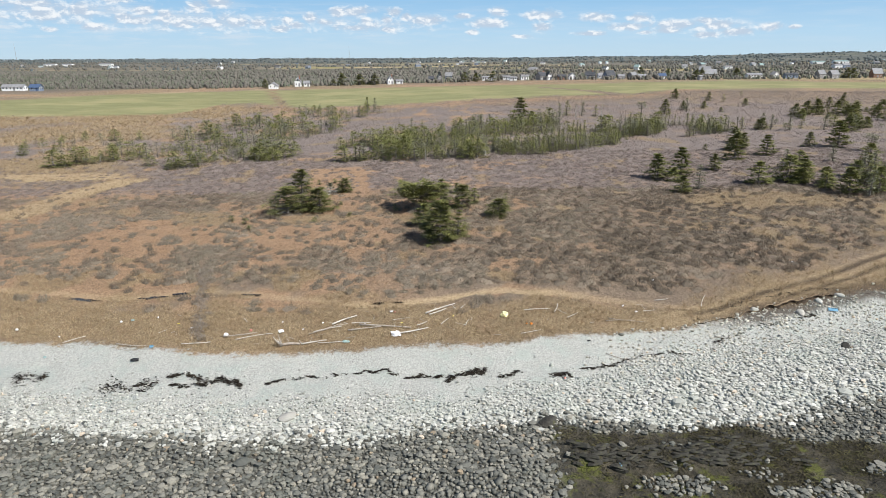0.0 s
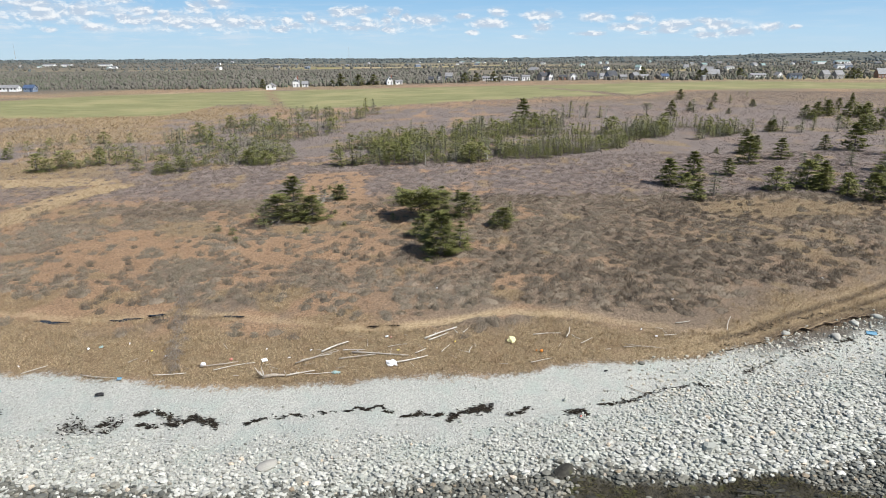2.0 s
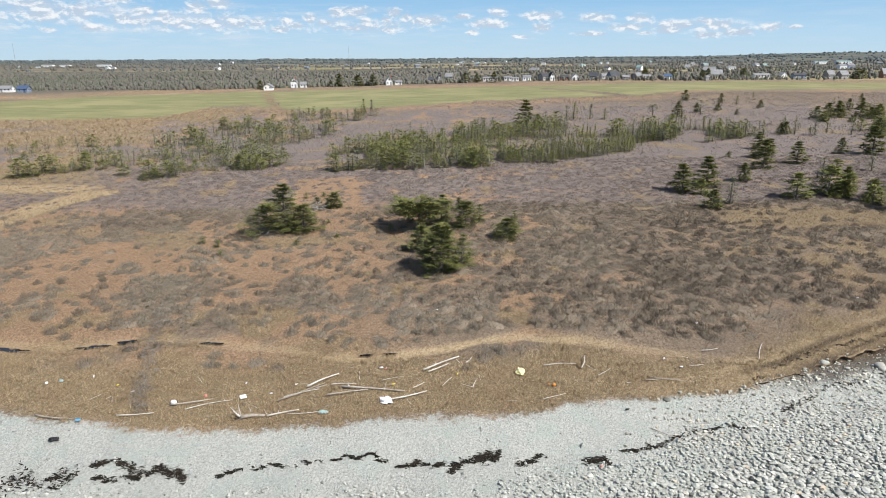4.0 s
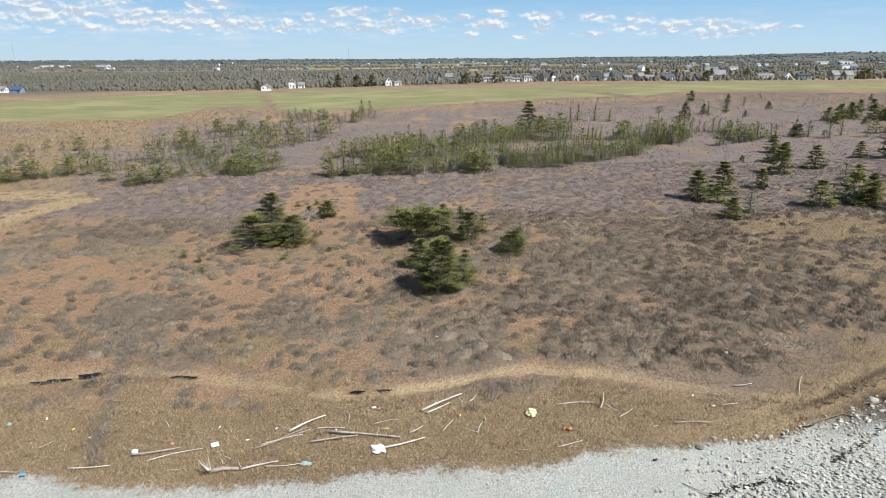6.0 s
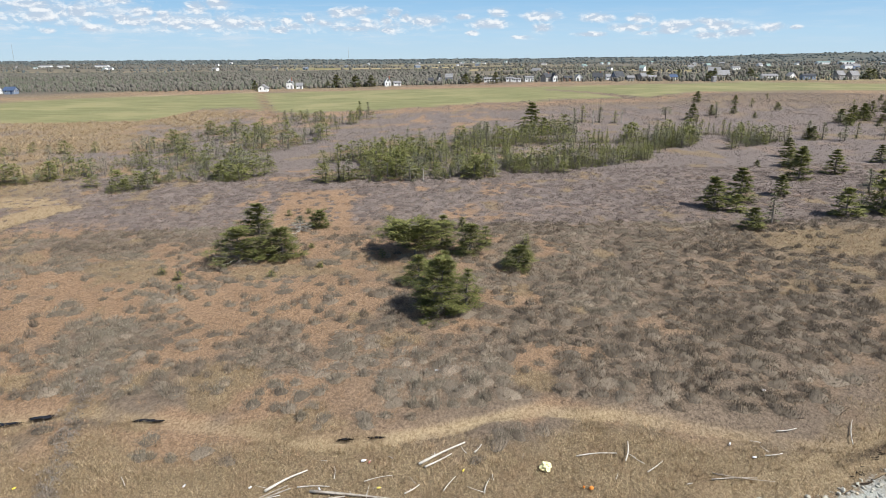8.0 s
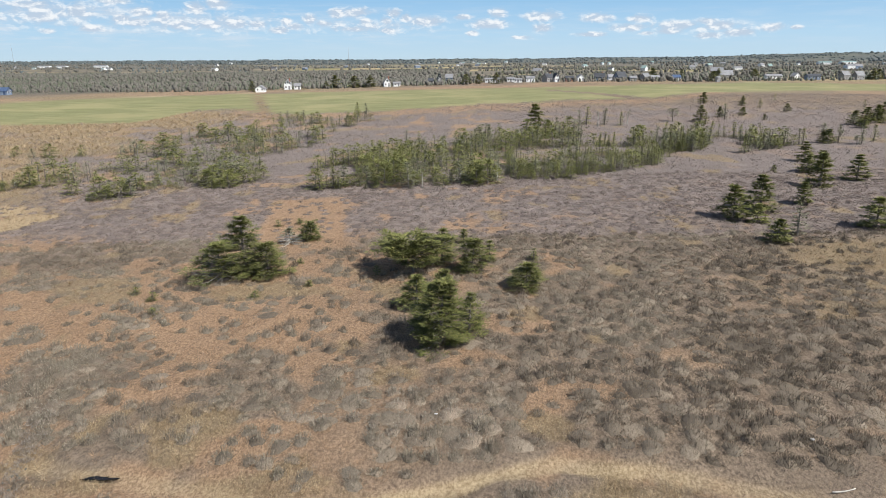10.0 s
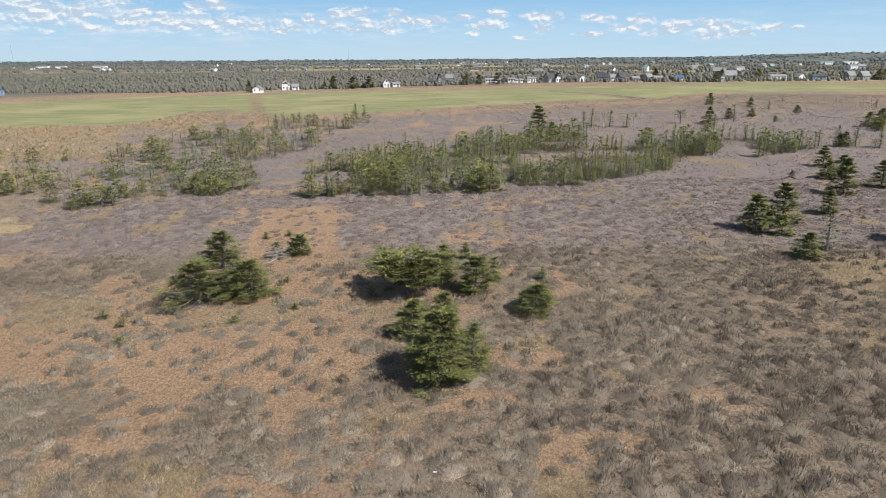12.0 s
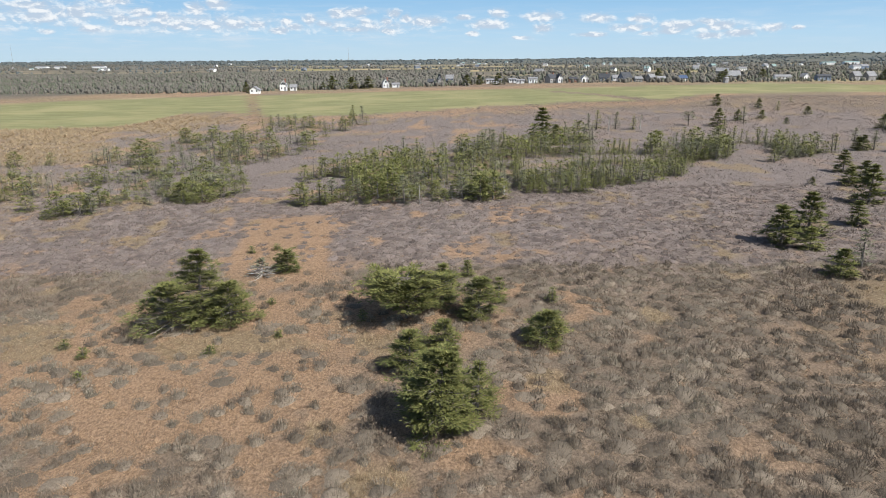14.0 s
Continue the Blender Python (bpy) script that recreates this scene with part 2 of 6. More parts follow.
def bedrock_amount(x, y):
    top = np.interp(x, (4, 6, 9, 13, 18, 22, 30, 60), (29, 37.4, 36.6, 36.8, 37.4, 36.3, 36.2, 44))
    return sstep(top - y + (fbm(x, y, 1.5, 39, 3) - 0.5) * 1.2, -0.2, 0.5) * sstep(x, 4.8, 7.2)


# ---- meshes by array ----
def mesh_of(name, v, f, mats, smooth=False, which=None):
    """A mesh from an array of corners and an array of triangles or quads."""
    v, f = np.asarray(v, np.float32), np.asarray(f, np.int32)
    me = bpy.data.meshes.new(name)
    n, k = f.shape
    me.vertices.add(len(v))
    me.vertices.foreach_set("co", v.ravel())
    me.loops.add(n * k)
    me.loops.foreach_set("vertex_index", f.ravel())
    me.polygons.add(n)
    me.polygons.foreach_set("loop_start", np.arange(0, n * k, k, dtype=np.int32))
    me.polygons.foreach_set("use_smooth", np.full(n, smooth, bool))
    if which is not None:
        me.polygons.foreach_set("material_index", np.asarray(which, np.int32))
    for m in (mats if isinstance(mats, (list, tuple)) else [mats]):
        me.materials.append(m)
    me.update(calc_edges=True)
    return me


def spread(shapes, p, turn, size, pick):
    """Copies of the shapes in one array: places p, turns about z, sizes (n or n x 3), and which shape each one is."""
    vs, fs, base = [], [], 0
    size = np.asarray(size, float)
    if size.ndim == 1:
        size = np.repeat(size[:, None], 3, 1)
    for i, (sv, sf) in enumerate(shapes):
        k = np.nonzero(pick == i)[0]
        if not len(k):
            continue
        c, s = np.cos(turn[k])[:, None], np.sin(turn[k])[:, None]
        q = sv[None] * size[k][:, None, :]
        x, y = q[:, :, 0] * c - q[:, :, 1] * s, q[:, :, 0] * s + q[:, :, 1] * c
        w = np.stack([x, y, q[:, :, 2]], -1) + p[k][:, None, :]
        vs.append(w.reshape(-1, 3))
        fs.append((sf[None] + (np.arange(len(k)) * len(sv))[:, None, None]).reshape(-1, sf.shape[1]) + base)
        base += len(k) * len(sv)
    return np.concatenate(vs), np.concatenate(fs)


def tris_of(bm):
    bmesh.ops.triangulate(bm, faces=bm.faces[:])
    bm.verts.index_update()
    v, f = np.array([q.co[:] for q in bm.verts]), np.array([[q.index for q in t.verts] for t in bm.faces])
    bm.free()
    return v, f


def part(name, data, material, parent, label="", smooth=False):
    """One mesh object, from a bmesh or from arrays, under a thing or a part."""
    if isinstance(data, bmesh.types.BMesh):
        me = bpy.data.meshes.new(name)
        data.to_mesh(me)
        data.free()
        me.materials.append(material)
        if smooth:
            me.polygons.foreach_set("use_smooth", np.ones(len(me.polygons), bool))
    elif isinstance(data, bpy.types.Mesh):
        me = data
    else:
        me = mesh_of(name, data[0], data[1], material, smooth)
    ob = new(name, me)
    ob.parent = parent
    return tagged(ob, label)


def thing(name, x, y, z, turn=0.0, label="", category="", group=""):
    ob = new(name)
    ob.empty_display_size = 0.3
    ob.matrix_basis = pose(x, y, z, 0, 0, turn)
    return tagged(ob, label, category, group)


def box(bm, x0, x1, y0, y1, z0, z1, bevel=0.0):
    r = bmesh.ops.create_cube(bm, size=1.0)
    bmesh.ops.scale(bm, vec=(x1 - x0, y1 - y0, z1 - z0), verts=r["verts"])
    bmesh.ops.translate(bm, vec=((x0 + x1) / 2, (y0 + y1) / 2, (z0 + z1) / 2), verts=r["verts"])
    if bevel:
        es = list({e for v in r["verts"] for e in v.link_edges})
        bmesh.ops.bevel(bm, geom=es, offset=bevel, segments=1, affect="EDGES")
    return bm


rng = np.random.default_rng(7)

# ---- ground ----
def ground_material():
    a = Mat("ground", 0.92, 0.15)
    fine, mid, big = a.noise(9.0, 5, 0.75), a.noise(1.3, 6, 0.72), a.noise(0.11, 4)
    twig = a.noise(6.0, 6, 0.85, a.coords(1.0, 0.7, 1.0))
    heath = a.mix(a.step(twig, 0.38, 0.62), (0.11, 0.083, 0.06), (0.31, 0.238, 0.172))
    heath = a.mix(a.math("MULTIPLY", a.step(big, 0.35, 0.65), 0.4), heath, (0.17, 0.135, 0.105))
    mauve = a.mix(a.step(twig, 0.36, 0.64), (0.12, 0.098, 0.09), (0.28, 0.236, 0.215))
    heath = a.mix(a.attr("upland"), heath, mauve)
    rust = a.mix(a.step(twig, 0.36, 0.62), (0.17, 0.108, 0.066), (0.42, 0.283, 0.178))
    dry = a.mix(a.step(twig, 0.36, 0.64), (0.20, 0.148, 0.086), (0.56, 0.445, 0.27))
    dry = a.mix(a.step(fine, 0.3, 0.75), (0.15, 0.11, 0.068), dry)
    dry = a.mix(a.math("MULTIPLY", a.step(a.noise(0.55, 5, 0.7), 0.48, 0.64), 0.45), dry, a.mix(a.step(twig, 0.36, 0.62), (0.12, 0.078, 0.048), (0.30, 0.198, 0.122)))
    peb = a.math("MULTIPLY", a.voronoi(11.0, "Color"), 1.0)
    gravel = a.mix(0.45, a.mix(a.step(fine, 0.3, 0.7), (0.35, 0.35, 0.315), (0.54, 0.535, 0.475)), a.mix(peb, (0.19, 0.195, 0.18), (0.66, 0.66, 0.61)))
    gravel = a.mix(a.math("MULTIPLY", a.step(a.noise(0.5, 4), 0.45, 0.7), 0.5), gravel, (0.38, 0.43, 0.385))
    wet = a.mix(a.step(mid, 0.3, 0.7), (0.075, 0.073, 0.064), (0.15, 0.145, 0.12))
    mud = a.mix(a.step(mid, 0.35, 0.65), (0.035, 0.032, 0.025), (0.09, 0.079, 0.055))
    mud = a.mix(a.math("MULTIPLY", a.step(a.noise(0.6, 4, 0.7), 0.52, 0.64), 0.8), mud, (0.10, 0.11, 0.022))
    soil = a.mix(a.step(fine, 0.3, 0.7), (0.035, 0.026, 0.018), (0.105, 0.078, 0.056))
    path = a.mix(a.step(twig, 0.36, 0.64), (0.27, 0.195, 0.11), (0.56, 0.435, 0.27))
    rows = a.noise(1.0, 4, 0.65, a.coords(0.09, 0.3, 1))
    crop = a.mix(a.step(rows, 0.3, 0.7), (0.185, 0.186, 0.086), (0.25, 0.242, 0.12))
    crop = a.mix(a.math("MULTIPLY", a.step(a.noise(0.03, 4), 0.45, 0.65), 0.6), crop, (0.34, 0.30, 0.155))
    wood = a.mix(a.step(a.noise(0.02, 5, 0.7), 0.35, 0.65), (0.10, 0.098, 0.08), (0.19, 0.16, 0.12))
    plot = a.mix(a.step(a.noise(0.01, 3), 0.4, 0.6), (0.21, 0.19, 0.08), (0.36, 0.28, 0.16))
    col = a.mix(a.attr("rust"), heath, rust)
    col = a.mix(a.attr("dry"), col, dry)
    col = a.mix(a.attr("crop"), col, crop)
    col = a.mix(a.attr("wood"), col, wood)
    # haze over the farthest land, painted into its base colour
    col = a.mix(a.attr("far_haze"), col, a.mix(a.step(a.noise(0.006, 5, 0.7), 0.4, 0.6), (0.07, 0.08, 0.074), (0.12, 0.128, 0.115)))
    col = a.mix(a.attr("plot"), col, plot)
    col = a.mix(a.attr("path"), col, path)
    jag = a.math("ADD", a.attr("shore"), a.math("MULTIPLY", a.math("SUBTRACT", a.noise(2.5, 6, 0.78), 0.5), 1.5))
    col = a.mix(a.step(jag, 0.3, 0.7), col, gravel)
    jag = a.math("ADD", a.attr("wet"), a.math("MULTIPLY", a.math("SUBTRACT", a.noise(1.6, 5, 0.7), 0.5), 0.9))
    col = a.mix(a.step(jag, 0.3, 0.7), col, wet)
    col = a.mix(a.attr("mud"), col, mud)
    col = a.mix(a.attr("soil"), col, soil)
    a.bump(a.math("ADD", a.math("MULTIPLY", fine, 0.9), mid), 0.9, 0.16)
    return a.done(col, a.math("SUBTRACT", 0.95, a.math("MULTIPLY", a.attr("mud"), 0.4)))


def axis(parts):
    return np.unique(np.concatenate([np.arange(a, b, s) for a, b, s in parts]).round(3))


def build_ground():
    def grow(a, b, n):
        return np.geomspace(a, b, n)
    xs = axis(((-52, 58, 0.46),))
    xs = np.unique(np.concatenate([xs, np.arange(-112, -52, 1.1), 58 + grow(0.6, 4800, 80), -52 - grow(0.6, 4800, 80)]).round(2))
    ys = axis(((26, 54, 0.45), (54, 88, 0.3), (88, 130, 0.55)))
    ys = np.unique(np.concatenate([ys, 130 + grow(0.9, 4700, 145), 26 - grow(1.0, 4800, 20)]).round(2))
    gx, gy = np.meshgrid(xs, ys)
    x, y = gx.ravel(), gy.ravel()
    v = np.stack([x, y, ground_z(x, y)], 1)
    i = np.arange(len(v)).reshape(gx.shape)
    f = np.stack([i[:-1, :-1], i[:-1, 1:], i[1:, 1:], i[1:, :-1]], -1).reshape(-1, 4)
    me = mesh_of("ground", v, f, ground_material(), True)
    s = inland(x, y)
    beyond = sstep(y - np.interp(x, FAR_X, FAR_Y), 25, 60)
    plot = open_land(x, y) * sstep(y, 620, 760)
    plot = plot * (1 - 0.85 * sstep(y, 1700, 2500))
    plot = np.maximum(plot, (1 - sstep(y, 1000, 1500)) * sstep(fbm(x * 0.4, y * 1.3, 120, 55, 2), 0.55, 0.6) * sstep(x, -20, 60) * sstep(y, 400, 440) * 0.8)
    data = {
        "rust": np.maximum.reduce([1 - sstep(off_line(x, y, LANE), 1.2, 2.4), rust_amount(x, y), 0.9 * (1 - sstep(np.abs(y - np.interp(x, FIELD_X, NEAR_Y) + 8), 4, 11)) * sstep(fbm(x, y, 25, 61, 2), 0.35, 0.5)]),
        "dry": dry_amount(x, y) * sstep(s, -1, 1),
        "crop": crop_amount(x, y),
        "wood": sstep(y - np.interp(x, FAR_X, FAR_Y), 45, 100),
        "plot": plot * beyond,
        "upland": 0.85 * sstep(y, 84, 106) * (1 - sstep(y, 225, 260)),
        "far_haze": 0.8 * sstep(y, 1500, 2600),
        "path": trail_amount(x, y) * (0.55 + 0.45 * sstep(fbm(x, y, 2.5, 58, 3), 0.3, 0.6)) * (0.55 + 0.45 * sstep(x, -14, -4)) * sstep(s, 0, 1) + 0.7 * (1 - sstep(off_line(x, y, ((-400, 270), (-180, 318), (-100, 372))), 2, 9)) * sstep(fbm(x, y, 18, 57, 2), 0.4, 0.6) + 0.85 * straw_band(x, y),
        "shore": 1 - sstep(s, -1.6, 1.4),
        "wet": 1 - sstep(y - np.interp(x, DARK_X, DARK_Y), -1.0, 1.4),
        "mud": bedrock_amount(x, y),
        "soil": np.maximum.reduce([
            sstep(x, 19, 26) * (1 - sstep(np.abs(s + 0.4), 0.6, 1.8)) * 0.85,
            np.exp(-((off_line(x, y, TRACK) - 0.7) / 0.34) ** 2) * sstep(s, 0.3, 1.2) * sstep(x, 17, 23),
            pool_at(x, y) * 0.9,
            0.25 * (1 - sstep(off_line(x, y, LANE), 1.0, 2.4))]),
    }
    for name, values in data.items():
        me.attributes.new(name, "FLOAT", "POINT").data.foreach_set("value", values.astype(np.float32))
    tagged(new("ground", me), "heath, shingle shore and farmland reaching the horizon", "ground", kind="structure")
    return xs, ys, v[:, 2].reshape(gx.shape)


GX, GY, GZ = build_ground()


def lie(x, y):
    """The height of the built ground, read off its own grid."""
    i, j = np.clip(np.searchsorted(GX, x) - 1, 0, len(GX) - 2), np.clip(np.searchsorted(GY, y) - 1, 0, len(GY) - 2)
    u, w = (x - GX[i]) / (GX[i + 1] - GX[i]), (y - GY[j]) / (GY[j + 1] - GY[j])
    return (GZ[j, i] * (1 - u) + GZ[j, i + 1] * u) * (1 - w) + (GZ[j + 1, i] * (1 - u) + GZ[j + 1, i + 1] * u) * w


# ---- sky backdrop with fair-weather clouds ----
def sky_material():
    a = Mat("sky_backdrop")
    xyz = a.node("ShaderNodeSeparateXYZ")
    a.put(xyz.inputs[0], a.node("ShaderNodeTexCoord").outputs["Object"])
    az = a.math("ARCTAN2", xyz.outputs[0], xyz.outputs[1])
    el = a.math("DIVIDE", xyz.outputs[2], 4700.0)
    uv = a.node("ShaderNodeCombineXYZ")
    a.put(uv.inputs[0], az)
    a.put(uv.inputs[1], el)
    p = uv.outputs[0]

    def stretched(sx, sy, dx=0.0, dy=0.0):
        mp = a.node("ShaderNodeMapping")
        a.put(mp.inputs["Vector"], p)
        mp.inputs["Scale"].default_value, mp.inputs["Location"].default_value = (sx, sy, 1), (-dx, -dy, 0)
        return mp.outputs[0]
    # azimuth and height in thousandths of a radian, half width, half height
    west_puffs = ((-457, 75, 29, 8), (-355, 66, 15, 11), (-325, 72, 18, 8), (-545, 65, 26, 10), (-539, 52, 27, 8), (-498, 59, 17, 11), (-481, 39, 17, 6), (-445, 51, 15, 8), (-422, 60, 20, 8), (-397, 56, 12, 7), (-429, 47, 25, 7), (-375, 44, 21, 7), (-336, 46, 21, 8), (-303, 47, 20, 8), (-276, 47, 20, 6), (-247, 39, 17, 5), (-224, 44, 13, 6), (-204, 54, 11, 8), (-184, 48, 14, 5), (-236, 51, 9, 6))
    mid_puffs = ((-165, 62, 16, 7), (-141, 63, 26, 8), (-143, 41, 20, 5), (-97, 52, 10, 6), (-85, 62, 12, 7), (-69, 56, 10, 7), (-39, 51, 30, 8), (-95, 39, 14, 5), (-125, 51, 12, 5), (13, 57, 16, 4), (63, 62, 14, 8), (50, 47, 30, 8), (27, 35, 11, 4), (126, 57, 28, 8), (126, 41, 16, 7))
    east_puffs = ((203, 54, 23, 7), (259, 52, 18, 6), (246, 41, 26, 6), (195, 32, 23, 4), (269, 33, 11, 3), (308, 42, 26, 8), (301, 35, 22, 5), (362, 41, 23, 7), (348, 47, 14, 5), (386, 32, 26, 6), (425, 38, 18, 6), (455, 37, 8, 3), (97, 29, 16, 3), (351, 29, 18, 5), (-533, 35, 10, 4))
    d = None
    for cu, cv, ru, rv in west_puffs + mid_puffs + east_puffs:
        sub = a.vector("SUBTRACT")
        a.put(sub.inputs[0], p)
        sub.inputs[1].default_value = (cu / 1000, cv / 1000, 0)
        mul = a.vector("MULTIPLY")
        a.put(mul.inputs[0], sub.outputs[0])
        mul.inputs[1].default_value = (760 / ru, 760 / rv, 0)
        ln = a.vector("LENGTH")
        a.put(ln.inputs[0], mul.outputs[0])
        one = a.math("SUBTRACT", 1.0, ln.outputs["Value"])
        d = one if d is None else a.math("MAXIMUM", d, one)
    for cu, cv, ru, rv, w in ((-530, 58, 170, 26, 0.62), (-360, 48, 200, 20, 0.6), (-120, 44, 130, 15, 0.5), (330, 40, 110, 13, 0.5)):
        sub = a.vector("SUBTRACT")
        a.put(sub.inputs[0], p)
        sub.inputs[1].default_value = (cu / 1000, cv / 1000, 0)
        mul = a.vector("MULTIPLY")
        a.put(mul.inputs[0], sub.outputs[0])
        mul.inputs[1].default_value = (1000 / ru, 1000 / rv, 0)
        ln = a.vector("LENGTH")
        a.put(ln.inputs[0], mul.outputs[0])
        d = a.math("MAXIMUM", d, a.math("MULTIPLY", a.math("SUBTRACT", 1.0, ln.outputs["Value"]), w))
    lumps = a.noise(1.0, 7, 0.6, stretched(52, 95), 0.3)
    above = a.noise(1.0, 7, 0.6, stretched(52, 95, -0.14, -0.4), 0.3)
    d = a.math("ADD", a.math("MAXIMUM", d, -0.6), a.math("MULTIPLY", a.math("SUBTRACT", lumps, 0.5), 1.35))
    cover = a.math("MULTIPLY", a.step(d, 0.02, 0.72), 0.9)
    veil = a.noise(1.0, 5, 0.6, stretched(14, 120))
    west = a.step(a.math("MULTIPLY", az, -1.0), -0.15, 0.5)
    band = a.math("MULTIPLY", a.step(el, 0.004, 0.03), a.math("SUBTRACT", 1.0, a.step(el, 0.05, 0.09)))
    thin = a.math("MULTIPLY", a.math("MULTIPLY", a.step(veil, 0.42, 0.72), band), a.math("ADD", 0.18, a.math("MULTIPLY", west, 0.5)))
    clear = a.ramp(a.math("MULTIPLY", el, 9.0), (0.0, (0.55, 0.72, 0.84)), (0.3, (0.47, 0.69, 0.88)), (0.85, (0.27, 0.53, 0.83)))
    lit = a.step(a.math("SUBTRACT", lumps, above), -0.06, 0.14)
    cloud = a.mix(lit, (0.54, 0.64, 0.77), (0.95, 0.97, 0.99))
    col = a.mix(thin, clear, (0.72, 0.79, 0.87))
    col = a.mix(cover, col, cloud)
    e = a.node("ShaderNodeEmission")
    a.put(e.inputs[0], col)
    e.inputs[1].default_value = SKY_GLOW
    a.nt.links.new(e.outputs[0], a.nt.nodes["Material Output"].inputs["Surface"])
    return a.m


SKY_GLOW = 0.80


def build_sky():
    n, r = 128, 4700
    ang = np.linspace(0, 2 * np.pi, n, endpoint=False)
    v = np.concatenate([np.stack([r * np.sin(ang), r * np.cos(ang), np.full(n, h)], 1) for h in (-120.0, 200.0, 560.0)])
    i = np.arange(n)
    j = (i + 1) % n
    f = np.concatenate([np.stack([i + k * n, j + k * n, j + (k + 1) * n, i + (k + 1) * n], 1) for k in (0, 1)])
    ob = new("backdrop", mesh_of("backdrop", v, f, sky_material(), True))
    ob.location = (0, 20, 19.6)
    tagged(ob, "pale blue horizon sky with small white clouds", "sky", kind="structure")


build_sky()


# ---- plants of the heath ----
def shrub_shape(n, seed, width, reach=1.0):
    """A leafless shrub, about one metre across: a low uneven dome of fine twigs."""
    r = np.random.default_rng(seed)
    az, q = r.uniform(0, 2 * np.pi, n), np.sqrt(r.uniform(0, 1, n))
    skew = 0.95 + 0.25 * np.cos(az * 2 + seed) + 0.15 * np.cos(az * 3 + 2 * seed)
    dome = np.stack([0.5 * q * np.cos(az) * skew, 0.5 * q * np.sin(az) * skew, 0.42 * (1 - q * q)], 1)
    base = dome * r.uniform(0.5, 1.0, n)[:, None] ** 0.6
    out = np.stack([np.cos(az) * q * 0.8, np.sin(az) * q * 0.8, 0.8 + 0 * q], 1) + r.normal(0, 0.36, (n, 3))
    out /= np.linalg.norm(out, axis=1)[:, None]
    tip = base + out * (reach * r.uniform(0.08, 0.22, n))[:, None]
    side = np.cross(out, r.normal(0, 1, (n, 3)))
    side *= (width * r.uniform(0.6, 1.3, n) / np.linalg.norm(side, axis=1))[:, None]
    v = np.stack([base - side, base + side, tip], 1).reshape(-1, 3)
    return v, np.arange(3 * n).reshape(-1, 3)


def tuft(n, seed, width, flat):
    """A tussock of dead grass, about one metre across: blades that rise from the middle and bend over."""
    r = np.random.default_rng(seed)
    az = r.uniform(0, 2 * np.pi, n)
    d = np.stack([np.cos(az), np.sin(az), 0 * az], 1)
    base = d * r.uniform(0, 0.30, n)[:, None]
    reach = r.uniform(0.15, 0.5, n)
    tip = base + d * reach[:, None] + np.array([0, 0, 1.0]) * (r.uniform(0.25, 0.6, n) * (1 - flat))[:, None] + np.array([0, 0, 0.08])
    side = np.stack([-d[:, 1], d[:, 0], 0.3 * r.normal(0, 1, n)], 1) * (width * r.uniform(0.6, 1.3, n))[:, None]
    v = np.stack([base - side, base + side, tip], 1).reshape(-1, 3)
    return v, np.arange(3 * n).reshape(-1, 3)


def scatter(y0, y1, per_m2, seed, wide=0.71, pad=4.0, jitter=1.0):
    """Places in the wedge of land ahead, a jittered lattice."""
    r = np.random.default_rng(seed)
    step = 1 / math.sqrt(per_m2)
    w = wide * y1 + pad
    gx, gy = np.meshgrid(np.arange(-w, w, step), np.arange(y0, y1, step))
    x = gx.ravel() + r.uniform(-0.5, 0.5, gx.size) * step * jitter
    y = gy.ravel() + r.uniform(-0.5, 0.5, gx.size) * step * jitter
    k = np.abs(x) < wide * y + pad
    return x[k], y[k], r


def stuff(name, v, f, m, label, category, smooth=False):
    return tagged(new(name, mesh_of(name, v, f, m, smooth)), label, category, kind="stuff")


def shrub_share(x, y):
    s = inland(x, y)
    dry, rust = dry_amount(x, y), rust_amount(x, y)
    k = 1.0 - 0.92 * np.maximum(dry, rust * 0.8)
    k = np.maximum(k, 0.95 * sstep(fbm(x, y, 3.6, 75, 3), 0.52, 0.59) * (1 - 0.9 * dry) * (1 - 0.95 * rust_bay(x, y)))
    k = k * sstep(s + 5 * (fbm(x, y, 3, 74, 2) - 0.5), 3.5, 9) * sstep(off_line(x, y, TRAIL), 0.9, 1.9) * (1 - pool_at(x, y)) * sstep(off_line(x, y, TRACK), 2.0, 3.2)
    return np.clip(k, 0, 1) * (1 - crop_amount(x, y))


TWIG = foliage("grey_twigs", (0.15, 0.122, 0.098), (0.265, 0.225, 0.185), (0.42, 0.37, 0.31), 0.18)
MAUVE = foliage("mauve_twigs", (0.165, 0.136, 0.118), (0.265, 0.224, 0.2), (0.41, 0.36, 0.325), 0.18)
LITTER = foliage("heath_litter", (0.14, 0.104, 0.074), (0.245, 0.188, 0.136), (0.38, 0.31, 0.23), 0.3)
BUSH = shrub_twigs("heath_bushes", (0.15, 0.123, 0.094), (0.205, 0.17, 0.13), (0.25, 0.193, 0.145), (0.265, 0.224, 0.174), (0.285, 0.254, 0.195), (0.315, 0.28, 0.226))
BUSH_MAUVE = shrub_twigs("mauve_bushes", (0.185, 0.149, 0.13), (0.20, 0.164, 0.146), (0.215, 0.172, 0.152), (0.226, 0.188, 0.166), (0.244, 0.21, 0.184))


